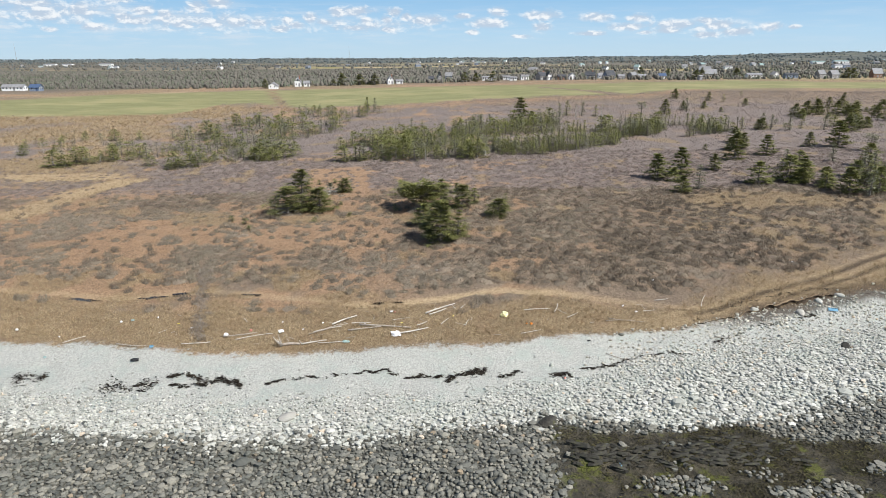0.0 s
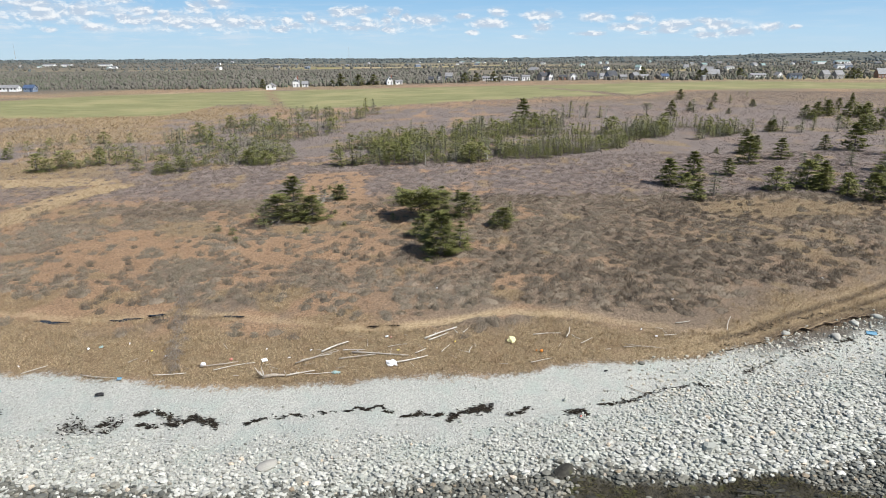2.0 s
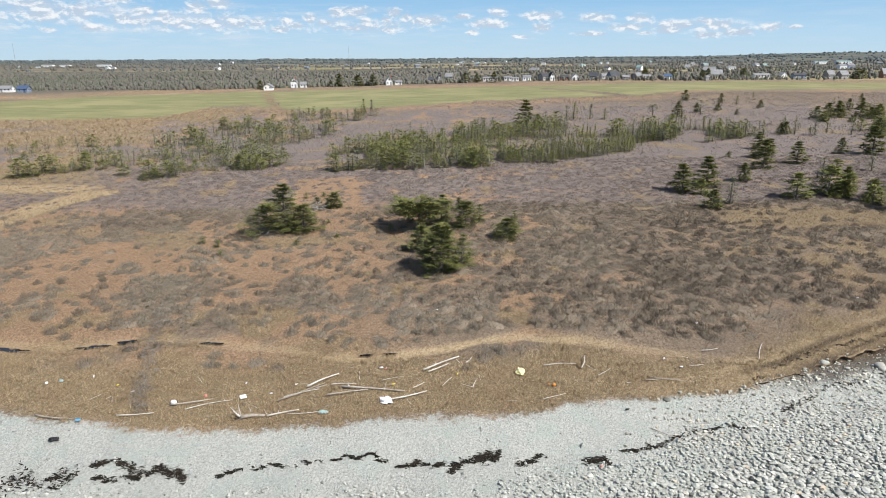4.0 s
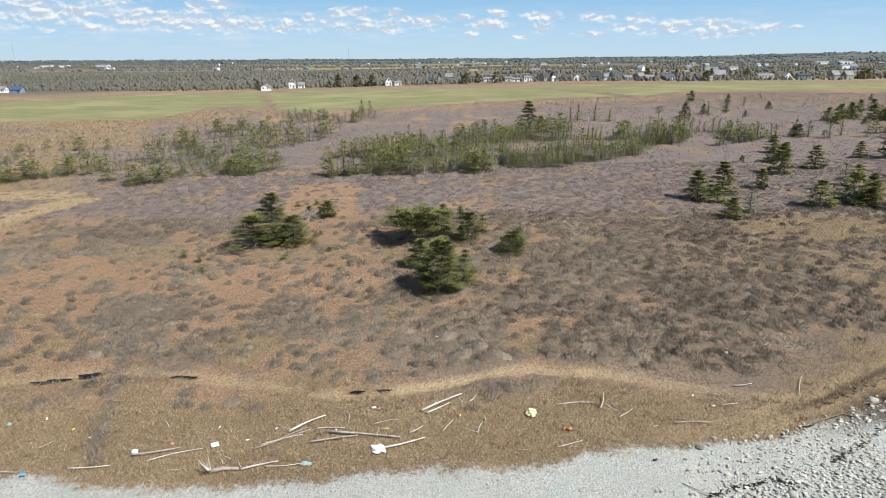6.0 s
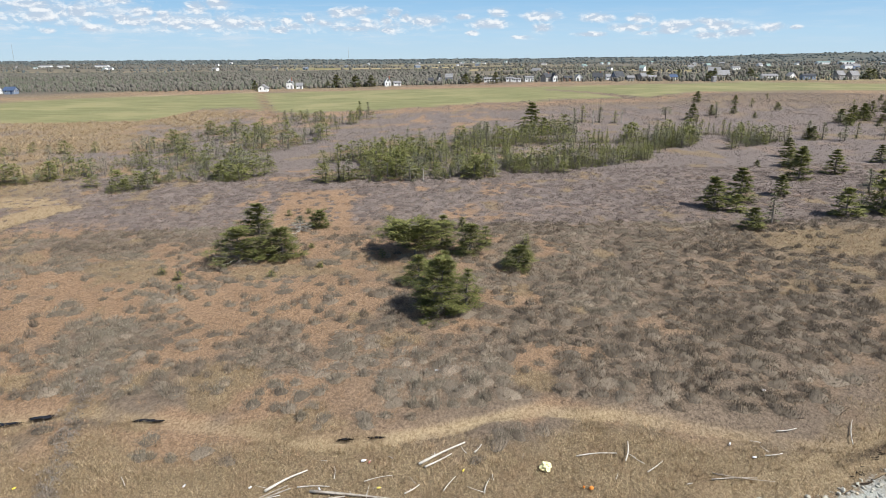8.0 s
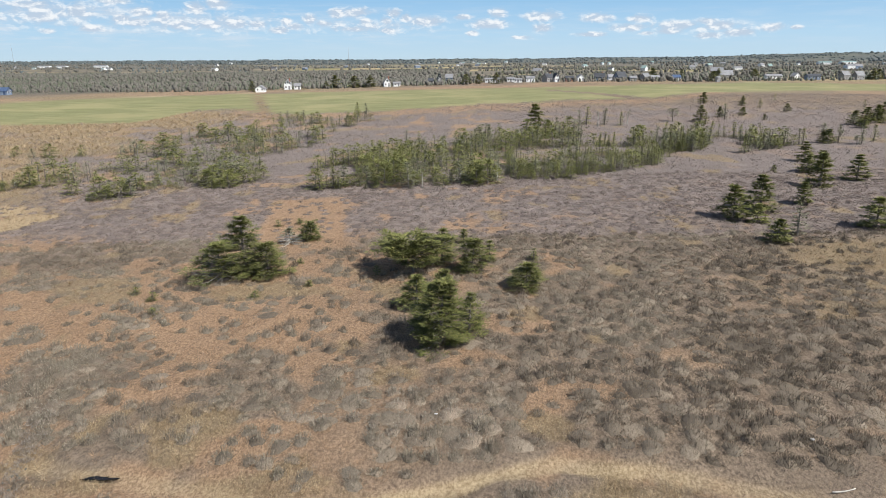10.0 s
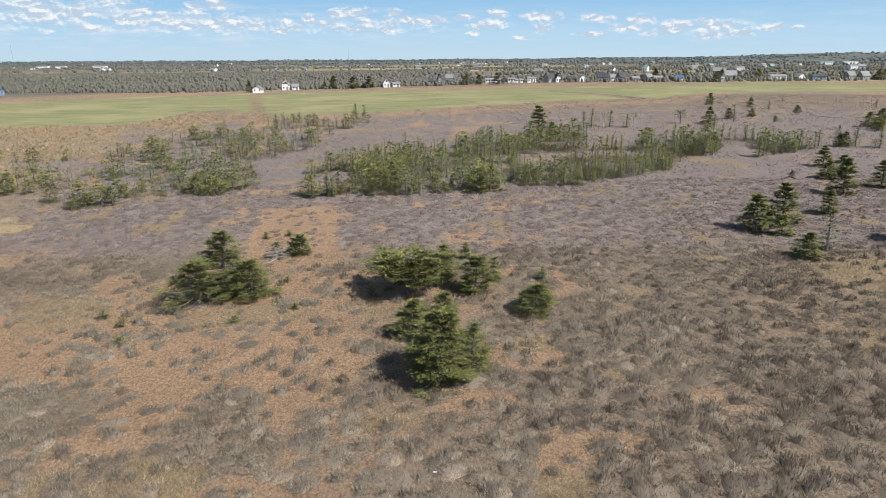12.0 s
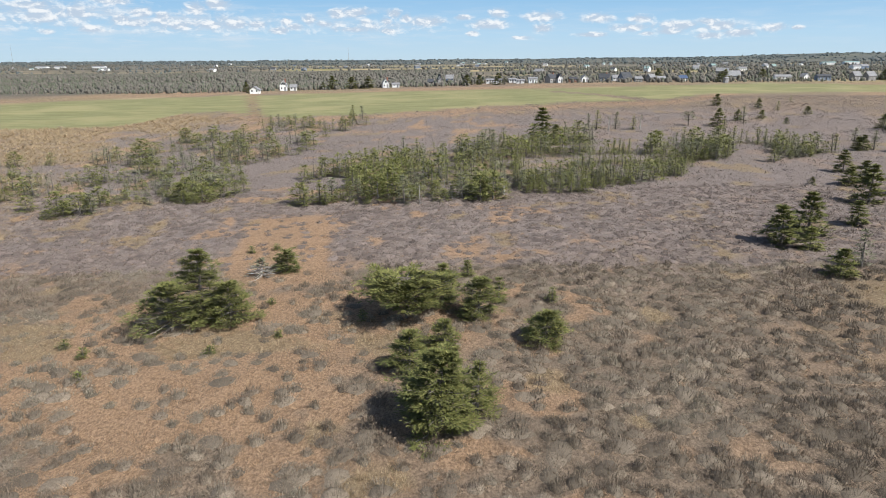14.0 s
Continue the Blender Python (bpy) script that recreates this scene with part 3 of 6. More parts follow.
def shrub_field(y0, y1, twigs, width, tall, seed, label, m):
    """Bushes on their hummocks: domes of upright twigs that fan out from the middle, each bush of one kind."""
    r = np.random.default_rng(seed)
    w = 0.71 * y1 + 4
    jx, jy = np.meshgrid(np.arange(-int(w / CELL), int(w / CELL) + 1), np.arange(int(y0 / CELL), int(y1 / CELL)))
    jx, jy = jx.ravel(), jy.ravel()
    cx, cy, rad, high = hummock(jx, jy)
    share = shrub_share(cx, cy)
    keep = (lattice(jx, jy, 85) < share * 1.1) & (np.abs(cx) < 0.71 * cy + 4)
    cx, cy, rad, high, share, tone = cx[keep], cy[keep], rad[keep], high[keep], share[keep], lattice(jx, jy, 86)[keep]
    rad = rad * (0.7 + 0.35 * share)
    high = high * tall * (0.65 + 0.7 * fbm(cx, cy, 7, 87, 2))
    drift = fbm(cx, cy, 6, 88, 3)
    tone = np.clip(0.36 * tone + 1.2 * (drift - 0.5) + 0.33 - 0.3 * sstep(cx, 6, 34) * (1 - sstep(cy, 84, 100)), 0, 1)
    count, n = len(cx), len(cx) * twigs
    rep = np.repeat(np.arange(count), twigs)
    az, q = r.uniform(0, 2 * np.pi, n), np.sqrt(r.uniform(0, 1, n))
    lobes = r.uniform(0.9, 1.2, n) + 0.16 * np.cos(2 * az + 6.3 * tone[rep] * 5) + 0.12 * np.cos(3 * az + cx[rep] * 9)
    ox, oy = np.cos(az), np.sin(az)
    dist = rad[rep] * q * lobes
    top = high[rep] * (1 - 0.7 * q ** 2.2) * r.uniform(0.62, 1.12, n)
    tx, ty = cx[rep] + ox * dist, cy[rep] + oy * dist
    tip = np.stack([tx, ty, lie(tx, ty) + top], 1)
    bx, by = cx[rep] + ox * dist * 0.80 + r.normal(0, 0.04, n), cy[rep] + oy * dist * 0.80 + r.normal(0, 0.04, n)
    base = np.stack([bx, by, lie(bx, by) + top * 0.16], 1)
    d = tip - base
    d /= np.linalg.norm(d, axis=1)[:, None]
    face = np.stack([ox * q, oy * q, 0.35 + 0 * q], 1) + r.normal(0, 0.5, (n, 3))
    side = np.cross(d, face)
    side *= (width * r.uniform(0.6, 1.4, n) / (np.linalg.norm(side, axis=1) + 1e-6))[:, None]
    spray = (r.uniform(0, 1, n) < 0.5)[:, None]
    v = np.stack([np.where(spray, base, base - side), np.where(spray, tip + side, base + side), np.where(spray, tip - side, tip)], 1).reshape(-1, 3)
    # the close-grown inside of each bush: a lumpy dome, its shade put in as a darker tone
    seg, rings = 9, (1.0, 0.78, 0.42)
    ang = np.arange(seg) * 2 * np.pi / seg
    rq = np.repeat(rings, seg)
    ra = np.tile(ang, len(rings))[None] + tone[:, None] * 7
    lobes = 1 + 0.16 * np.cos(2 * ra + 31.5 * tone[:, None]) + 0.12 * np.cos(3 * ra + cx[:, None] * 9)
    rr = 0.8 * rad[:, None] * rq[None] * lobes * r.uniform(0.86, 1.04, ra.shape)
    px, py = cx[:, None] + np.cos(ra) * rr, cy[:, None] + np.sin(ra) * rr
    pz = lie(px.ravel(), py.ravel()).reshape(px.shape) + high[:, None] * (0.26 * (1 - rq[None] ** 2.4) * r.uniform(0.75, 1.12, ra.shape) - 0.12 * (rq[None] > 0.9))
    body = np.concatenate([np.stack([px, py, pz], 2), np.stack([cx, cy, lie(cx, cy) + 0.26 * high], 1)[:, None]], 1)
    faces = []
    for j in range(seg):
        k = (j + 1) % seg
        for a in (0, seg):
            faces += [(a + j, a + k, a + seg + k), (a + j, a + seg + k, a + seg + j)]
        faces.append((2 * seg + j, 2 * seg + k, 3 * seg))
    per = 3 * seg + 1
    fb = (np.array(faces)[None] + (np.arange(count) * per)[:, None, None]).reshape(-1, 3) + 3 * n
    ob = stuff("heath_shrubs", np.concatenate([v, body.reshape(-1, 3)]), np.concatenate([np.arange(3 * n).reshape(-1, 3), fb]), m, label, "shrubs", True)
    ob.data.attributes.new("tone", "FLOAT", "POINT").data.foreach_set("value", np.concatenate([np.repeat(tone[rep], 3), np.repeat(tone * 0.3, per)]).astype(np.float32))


def twig_field(y0, y1, per_m2, length, width, seed, label, grass=False):
    """Single fine twigs and stalks between the bushes."""
    x, y, r = scatter(y0, y1, per_m2, seed)
    k = sstep(inland(x, y), 1.5, 6) * (1 - trail_amount(x, y)) * (1 - pool_at(x, y)) * (0.35 + 0.65 * sstep(fbm(x, y, 2.2, 77, 3), 0.35, 0.6))
    if grass:
        k = dry_amount(x, y) * sstep(inland(x, y), -0.4, 1.0) * (0.45 + 0.55 * sstep(fbm(x, y, 1.1, 78, 3), 0.3, 0.6)) * (1 - pool_at(x, y))
    keep = r.uniform(0, 1, len(x)) < k
    x, y = x[keep], y[keep]
    n = len(x)
    base = np.stack([x, y, lie(x, y) - 0.03], 1)
    out = np.stack([r.normal(0, 0.45, n), r.normal(0, 0.45, n), np.ones(n)], 1)
    out /= np.linalg.norm(out, axis=1)[:, None]
    tip = base + out * (length * r.uniform(0.5, 1.3, n) * (0.6 + 0.8 * vnoise(x / 1.1, y / 1.1, 79)))[:, None]
    side = np.cross(out, r.normal(0, 1, (n, 3)))
    side *= (width * r.uniform(0.6, 1.3, n) / np.linalg.norm(side, axis=1))[:, None]
    v = np.stack([base - side, base + side, tip], 1).reshape(-1, 3)
    stuff("dry_grass" if grass else "heath_litter", v, np.arange(3 * n).reshape(-1, 3), STRAW if grass else LITTER, label, "grass" if grass else "heath")


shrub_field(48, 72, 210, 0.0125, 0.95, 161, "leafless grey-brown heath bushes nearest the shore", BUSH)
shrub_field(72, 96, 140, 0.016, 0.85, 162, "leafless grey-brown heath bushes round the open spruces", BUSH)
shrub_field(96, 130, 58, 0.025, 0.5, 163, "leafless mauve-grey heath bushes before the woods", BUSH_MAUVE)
twig_field(48, 96, 34, 0.24, 0.013, 165, "low brown stalks and litter between heath bushes")
x, y, r = scatter(130, 300, 0.26, 96)
keep = r.uniform(0, 1, len(x)) < shrub_share(x, y) * (0.8 + 0.4 * fbm(x, y, 3, 71, 2))
x, y = x[keep], y[keep]
n = len(x)
big = 2.5 * (0.6 + 0.85 * fbm(x, y, 5, 73, 3)) * r.uniform(0.75, 1.25, n)
high = big * 0.6 * r.uniform(0.6, 1.3, n)
v, f = spread([shrub_shape(24, 200 + k, 0.026, 0.6) for k in range(7)], np.stack([x, y, lie(x, y) - 0.03], 1), r.uniform(0, 6.28, n), np.stack([big, big, high], 1), r.integers(0, 7, n))
stuff("heath_shrubs", v, f, MAUVE, "leafless grey-brown heath shrubs among the woods", "shrubs")

STRAW = foliage("dead_grass", (0.22, 0.152, 0.088), (0.42, 0.31, 0.185), (0.66, 0.53, 0.345), 0.45)
RUSTY = foliage("rust_grass", (0.23, 0.142, 0.08), (0.41, 0.265, 0.158), (0.58, 0.42, 0.265), 0.35)
twig_field(44, 66, 130, 0.24, 0.0105, 164, "fine straw-coloured dead grass above the shore", True)
x, y, r = scatter(44, 74, 4.2, 91)
s = inland(x, y)
keep = r.uniform(0, 1, len(x)) < sstep(s, -0.6, 0.8) * dry_amount(x, y) * (1 - 0.6 * trail_amount(x, y)) * (1 - pool_at(x, y))
x, y = x[keep], y[keep]
p = np.stack([x, y, lie(x, y) - 0.02], 1)
v, f = spread([tuft(30, 300 + k, 0.0085, 0.25) for k in range(6)], p, r.uniform(0, 6.28, len(x)), r.uniform(0.45, 1.0, len(x)), r.integers(0, 6, len(x)))
stuff("dry_grass", v, f, STRAW, "straw-coloured dead grass tussocks along the shore", "grass")
x, y, r = scatter(74, 130, 2.4, 92)
keep = r.uniform(0, 1, len(x)) < dry_amount(x, y)
x, y = x[keep], y[keep]
p = np.stack([x, y, lie(x, y) - 0.02], 1)
v, f = spread([tuft(18, 320 + k, 0.015, 0.4) for k in range(6)], p, r.uniform(0, 6.28, len(x)), r.uniform(0.5, 1.0, len(x)), r.integers(0, 6, len(x)))
stuff("dry_grass", v, f, STRAW, "pale straw-coloured grass between heath shrubs", "grass")
x, y, r = scatter(130, 250, 0.55, 94)
keep = r.uniform(0, 1, len(x)) < dry_amount(x, y) * sstep(-x, 40, 60) * (1 - crop_amount(x, y))
x, y = x[keep], y[keep]
p = np.stack([x, y, lie(x, y) - 0.02], 1)
v, f = spread([tuft(14, 330 + k, 0.022, 0.4) for k in range(6)], p, r.uniform(0, 6.28, len(x)), r.uniform(1.0, 2.0, len(x)), r.integers(0, 6, len(x)))
stuff("dry_grass", v, f, STRAW, "straw-coloured rough pasture below the green field", "grass")
x, y, r = scatter(52, 122, 2.6, 93)
keep = r.uniform(0, 1, len(x)) < np.clip(rust_amount(x, y) + 0.12, 0, 1) * sstep(inland(x, y), 2, 5) * (1 - trail_amount(x, y)) * (1 - 0.7 * dry_amount(x, y)) * (1 - 0.8 * sstep(fbm(x, y, 3.6, 75, 3), 0.52, 0.59))
x, y = x[keep], y[keep]
p = np.stack([x, y, lie(x, y) - 0.02], 1)
v, f = spread([tuft(26, 340 + k, 0.012, 0.7) for k in range(6)], p, r.uniform(0, 6.28, len(x)), r.uniform(0.4, 0.95, len(x)), r.integers(0, 6, len(x)))
stuff("bracken", v, f, RUSTY, "flattened rust-brown dead bracken and grass", "bracken")


# ---- shingle ----
def pebble(seed, seg=7, rings=3):
    """A worn stone of unit width: a lumpy, flattened ball."""
    r = np.random.default_rng(seed)
    v = [(0, 0, 1)]
    for i in range(1, rings):
        th = math.pi * i / rings
        for j in range(seg):
            ph = 2 * math.pi * (j + 0.5 * (i % 2)) / seg
            v.append((math.sin(th) * math.cos(ph), math.sin(th) * math.sin(ph), math.cos(th)))
    v.append((0, 0, -1))
    v = np.array(v)
    for _ in range(6):
        n = r.normal(0, 1, 3)
        n /= np.linalg.norm(n)
        d = v @ n
        cut = r.uniform(0.42, 0.75)
        v = v - np.outer(np.clip(d - cut, 0, None), n)
    v *= 0.5 * r.uniform(0.85, 1.1, (len(v), 1)) * np.array([1.0, r.uniform(0.68, 0.98), r.uniform(0.50, 0.78)])
    f = []
    for j in range(seg):
        k = (j + 1) % seg
        f.append((0, 1 + j, 1 + k))
        for i in range(rings - 2):
            a, b = 1 + i * seg, 1 + (i + 1) * seg
            f += [(a + j, b + j, b + k), (a + j, b + k, a + k)] if i % 2 else [(a + j, b + j, a + k), (a + k, b + j, b + k)]
        a = 1 + (rings - 2) * seg
        f.append((a + j, len(v) - 1, a + k))
    return v, np.array(f)


def stone_material(name, c0, c1, c2, rough):
    a = Mat(name, rough, 0.3)
    pick = a.math("FRACT", a.math("ADD", a.island(), a.each()))
    col = a.ramp(pick, (0.0, c0), (0.5, c1), (0.975, c2), (0.985, (c2[0] * 0.95, c2[1] * 0.8, c2[2] * 0.68)))
    col = a.mix(a.math("MULTIPLY", a.step(a.noise(0.35, 4), 0.45, 0.65), 0.35), col, (c1[0] * 0.85, c1[1] * 0.93, c1[2] * 0.9))
    col = a.mix(a.math("MULTIPLY", a.step(a.noise(14, 4), 0.4, 0.7), 0.3), col, scaled(c0, 0.8))
    a.bump(a.noise(22, 3), 0.3, 0.02)
    return a.done(col)


PALE = stone_material("pale_stone", (0.29, 0.29, 0.26), (0.43, 0.425, 0.38), (0.585, 0.575, 0.52), 0.9)
DARK = stone_material("dark_stone", (0.08, 0.082, 0.072), (0.16, 0.157, 0.134), (0.285, 0.268, 0.218), 0.78)

stones = [pebble(400 + k) for k in range(10)]
grit = [pebble(430 + k, 4, 3) for k in range(6)]
# fine shingle between the cobbles and the grass
x, y, r = scatter(37, 66, 18, 101)
top = np.interp(x, COB_X, COB_Y)
s = inland(x, y)
keep = (y > top - 1.5) & (r.uniform(0, 1, len(x)) < (1 - sstep(s, -0.8, 0.7)) * (0.35 + 0.5 * sstep(fbm(x, y, 3, 103, 2), 0.4, 0.6)))
x, y = x[keep], y[keep]
size = 0.05 + 0.09 * r.uniform(0, 1, len(x)) ** 2.2 + 0.14 * (r.uniform(0, 1, len(x)) > 0.975) + 0.30 * sstep(x, 12, 24) * sstep(s[keep], -6, -1) * r.uniform(0, 1, len(x)) ** 3
p = np.stack([x, y, ground_z(x, y) + size * 0.12], 1)
v, f = spread(grit, p, r.uniform(0, 6.28, len(x)), size, r.integers(0, 6, len(x)))
beach = tagged(new("beach", mesh_of("beach", v, f, PALE, True)), "pale grey shingle beach below the grass edge", "beach", kind="structure")

# broken stones strewn over the shingle towards the eroded bank
x, y, r = scatter(40, 66, 9.0, 108, 0.71, 3.0)
s = inland(x, y)
keep = r.uniform(0, 1, len(x)) < sstep(x, 8, 17) * sstep(s, -9, -4) * (1 - sstep(s, -0.4, 0.9)) * (0.35 + 0.65 * sstep(fbm(x, y, 2.5, 110, 2), 0.4, 0.6))
x, y = x[keep], y[keep]
size = 0.11 + 0.36 * r.uniform(0, 1, len(x)) ** 2.4
RUBBLE = stone_material("buff_stone", (0.30, 0.28, 0.235), (0.45, 0.425, 0.355), (0.62, 0.59, 0.50), 0.9)
v, f = spread([pebble(440 + k, 6, 3) for k in range(6)], np.stack([x, y, lie(x, y) + size * 0.12], 1), r.uniform(0, 6.28, len(x)), size, r.integers(0, 6, len(x)))
ob = part("rubble", (v, f), RUBBLE, beach, "buff broken stones below the eroded bank")
ob["kind"] = "stuff"

# cobbles, the largest low on the shore
x, y, r = scatter(28.5, 64, 17.0, 105, 0.70, 3.5, 0.9)
top = np.interp(x, COB_X, COB_Y) + (fbm(x, y, 1.6, 107, 3) - 0.5) * 2.4
dark_line = np.interp(x, DARK_X, DARK_Y) + (fbm(x, y, 1.2, 109, 3) - 0.5) * 2.2
rock = bedrock_amount(x, y)
heap = 0.5 * sstep(fbm(x, y, 2.6, 111, 3), 0.6, 0.66)
for hx, hy, hw, hd in ((12.4, 31.7, 2.8, 0.9), (20.3, 31.6, 3.2, 1.1), (26, 33.5, 2.2, 1.0)):
    heap = np.maximum(heap, 1.1 * (1 - sstep(np.hypot((x - hx) / hw, (y - hy) / hd) + (fbm(x, y, 1.2, 112, 2) - 0.5) * 0.8, 0.6, 1.1)))
heap = heap * (1 - ledge_band(x, y))
keep = (y < top + r.exponential(0.5, len(x)) * (1 + 0.5 * sstep(x, 14, 24))) & (r.uniform(0, 1, len(x)) > rock * (1 - 0.85 * heap)) & (inland(x, y) < -0.2)
x, y, dark_line, top = x[keep], y[keep], dark_line[keep], top[keep]
low = sstep(top - y, -0.5, 5.5)
size = (0.20 + 0.15 * low) * np.exp(r.normal(0, 0.28, len(x)))
size = np.where(r.uniform(0, 1, len(x)) > 0.988, size * 1.7, size)
p = np.stack([x, y, ground_z(x, y) + size * 0.10 + r.uniform(-0.02, 0.06, len(x))], 1)
turn, pick = r.uniform(0, 6.28, len(x)), r.integers(0, 10, len(x))
dark = (y < dark_line + r.normal(0, 0.6, len(x))) | (r.uniform(0, 1, len(x)) > 0.985)
single = (np.abs(x + 2) < 5.2) & (y > 30.6) & (y < 34.2)
single &= np.cumsum(single) <= 300
shape3 = np.stack([size, size, size * r.uniform(0.85, 1.2, len(x))], 1)
for which, m, title in ((dark & ~single, DARK, "dark tide-washed cobbles"), (~dark & ~single, PALE, "pale sea-worn cobbles")):
    v, f = spread(stones, p[which], turn[which], shape3[which], pick[which])
    ob = part("cobbles", (v, f), m, beach, title)
    ob["kind"] = "stuff"
SINGLE_STONES = [(p[i], turn[i], shape3[i], pick[i], bool(dark[i])) for i in np.nonzero(single)[0]]


# ---- slate ledge and wrack ----
def slate_piece(seed):
    """A split slab of slate, one metre long, its edges broken."""
    r = np.random.default_rng(seed)
    n = 7
    ang = np.sort(r.uniform(0, 2 * np.pi, n))
    ring = np.stack([0.5 * np.cos(ang) * r.uniform(0.8, 1.1, n), 0.24 * np.sin(ang) * r.uniform(0.75, 1.15, n)], 1)
    v = np.concatenate([np.c_[ring, np.full(n, -0.07)], np.c_[ring * 0.93 + r.normal(0, 0.02, (n, 2)), np.full(n, 0.04) + r.normal(0, 0.025, n)]])
    f = [(0, i + 1, i) for i in range(1, n - 1)] + [(n, n + i, n + i + 1) for i in range(1, n - 1)]
    for i in range(n):
        j = (i + 1) % n
        f += [(i, j, n + j), (i, n + j, n + i)]
    return v, np.array(f)


a = Mat("wet_slate", 0.82, 0.15)
col = a.mix(a.step(a.noise(1.4, 5, 0.7), 0.35, 0.65), (0.024, 0.023, 0.021), (0.062, 0.06, 0.05))
col = a.mix(a.math("MULTIPLY", a.step(a.noise(0.7, 4), 0.58, 0.68), 0.55), col, (0.085, 0.09, 0.026))
a.bump(a.noise(1.0, 5, 0.6, a.coords(3, 22, 22)), 0.6, 0.04)
SLATE = a.done(a.mix(a.math("MULTIPLY", a.each(), 0.4), col, (0.05, 0.045, 0.035)))
r = np.random.default_rng(121)
ledge = thing("slate_ledge", 12, 34, zat(12, 34), 0, "dark wet slate ledge with green weed on the low shore", "rock ledge")
slabs = [mesh_of("slab", *slate_piece(500 + k), SLATE) for k in range(6)]
count = 0
while count < 290:
    sx, sy = r.uniform(5.5, 21.5), r.uniform(32.0, 38.0)
    band = float(ledge_band(np.array([sx]), np.array([sy]))[0])
    top = math.hypot((sx - 6.2) / 1.2, sy - 37.2) < 0.8
    if r.uniform() > band * (1.0 if sx < 17 else 0.4) and not top:
        continue
    ob = part("slab", slabs[count % 6], SLATE, ledge)
    size = 0.22 + 0.75 * r.uniform() ** 1.5
    ob.matrix_basis = pose(sx - 12, sy - 34, zat(sx, sy) - zat(12, 34) + r.uniform(0.0, 0.16), r.normal(-26, 12), r.normal(0, 7), r.normal(-6, 16)) @ Matrix.Diagonal((size * 1.25, size * 0.7, 0.5 + 0.8 * size, 1))
    count += 1

WEED = foliage("seaweed", (0.012, 0.010, 0.008), (0.03, 0.024, 0.018), (0.07, 0.055, 0.035), 2.0)


r = np.random.default_rng(127)
n = 70000
x, y = r.uniform(4.5, 32, n), r.uniform(28.5, 39, n)
k = r.uniform(0, 1, n) < bedrock_amount(x, y) * (0.15 + 0.85 * sstep(fbm(x, y, 1.8, 129, 3), 0.38, 0.6)) * (0.45 + 0.55 * sstep(x, 11, 15))
x, y = x[k], y[k]
n = len(x)
c = np.stack([x, y, ground_z(x, y) + r.uniform(0.0, 0.10, n)], 1)
az = r.normal(0.2, 0.9, n)
d = np.stack([np.cos(az), np.sin(az), r.normal(0, 0.25, n)], 1) * r.uniform(0.06, 0.17, n)[:, None]
e = np.stack([-np.sin(az), np.cos(az), r.normal(0, 0.5, n)], 1) * r.uniform(0.010, 0.030, n)[:, None]
v = np.stack([c - d, c + e, c + d, c - e], 1).reshape(-1, 3)
i = np.arange(n) * 4
f = np.concatenate([np.stack([i, i + 1, i + 3], 1), np.stack([i + 1, i + 2, i + 3], 1)])
ROCKWEED = foliage("rockweed", (0.022, 0.019, 0.013), (0.06, 0.052, 0.032), (0.13, 0.12, 0.045), 0.7)
stuff("rockweed", v, f, ROCKWEED, "wet brown-black rockweed on the slate ledge", "seaweed")


def wrack(points, width, per_m, seed, label):
    """A tangle of dried seaweed laid along a line."""
    r = np.random.default_rng(seed)
    pts = np.array(points, float)
    seg = np.hypot(*np.diff(pts, axis=0).T)
    run = np.concatenate([[0], np.cumsum(seg)])
    n = int(run[-1] * per_m)
    t = r.uniform(0, run[-1], n)
    dens = sstep(vnoise(t * 1.9, t * 0 + seed, seed) * 0.6 + vnoise(t * 5, t * 0 + seed, seed + 9) * 0.4, 0.3, 0.6)
    t = t[r.uniform(0, 1, n) < 0.12 + 0.88 * dens]
    n = len(t)
    w = width * (0.35 + 1.1 * vnoise(t * 0.8, t * 0 + 3.3, seed + 1))
    x = np.interp(t, run, pts[:, 0]) + r.normal(0, 0.08, n)
    y = np.interp(t, run, pts[:, 1]) + r.normal(0, 0.5, n) * w + (vnoise(t * 1.3, t * 0, seed + 2) - 0.5) * 0.7 + (vnoise(t * 4, t * 0, seed + 3) - 0.5) * 0.35
    c = np.stack([x, y, ground_z(x, y) + r.uniform(0.01, 0.06, n)], 1)
    az = r.uniform(0, 2 * np.pi, n)
    d = np.stack([np.cos(az), np.sin(az), r.normal(0, 0.25, n)], 1) * np.array([1.3, 0.8, 0.5]) * r.uniform(0.06, 0.2, n)[:, None]
    e = np.stack([-np.sin(az), np.cos(az), r.normal(0, 0.3, n)], 1) * r.uniform(0.02, 0.055, n)[:, None]
    v = np.stack([c - d, c - 0.3 * d + e, c + d, c + 0.2 * d - e], 1).reshape(-1, 3)
    v[:, 2] = np.maximum(v[:, 2], ground_z(v[:, 0], v[:, 1]) + 0.012)
    i = np.arange(n) * 4
    f = np.concatenate([np.stack([i, i + 1, i + 3], 1), np.stack([i + 1, i + 2, i + 3], 1)])
    stuff("seaweed_wrack", v, f, WEED, label, "seaweed")


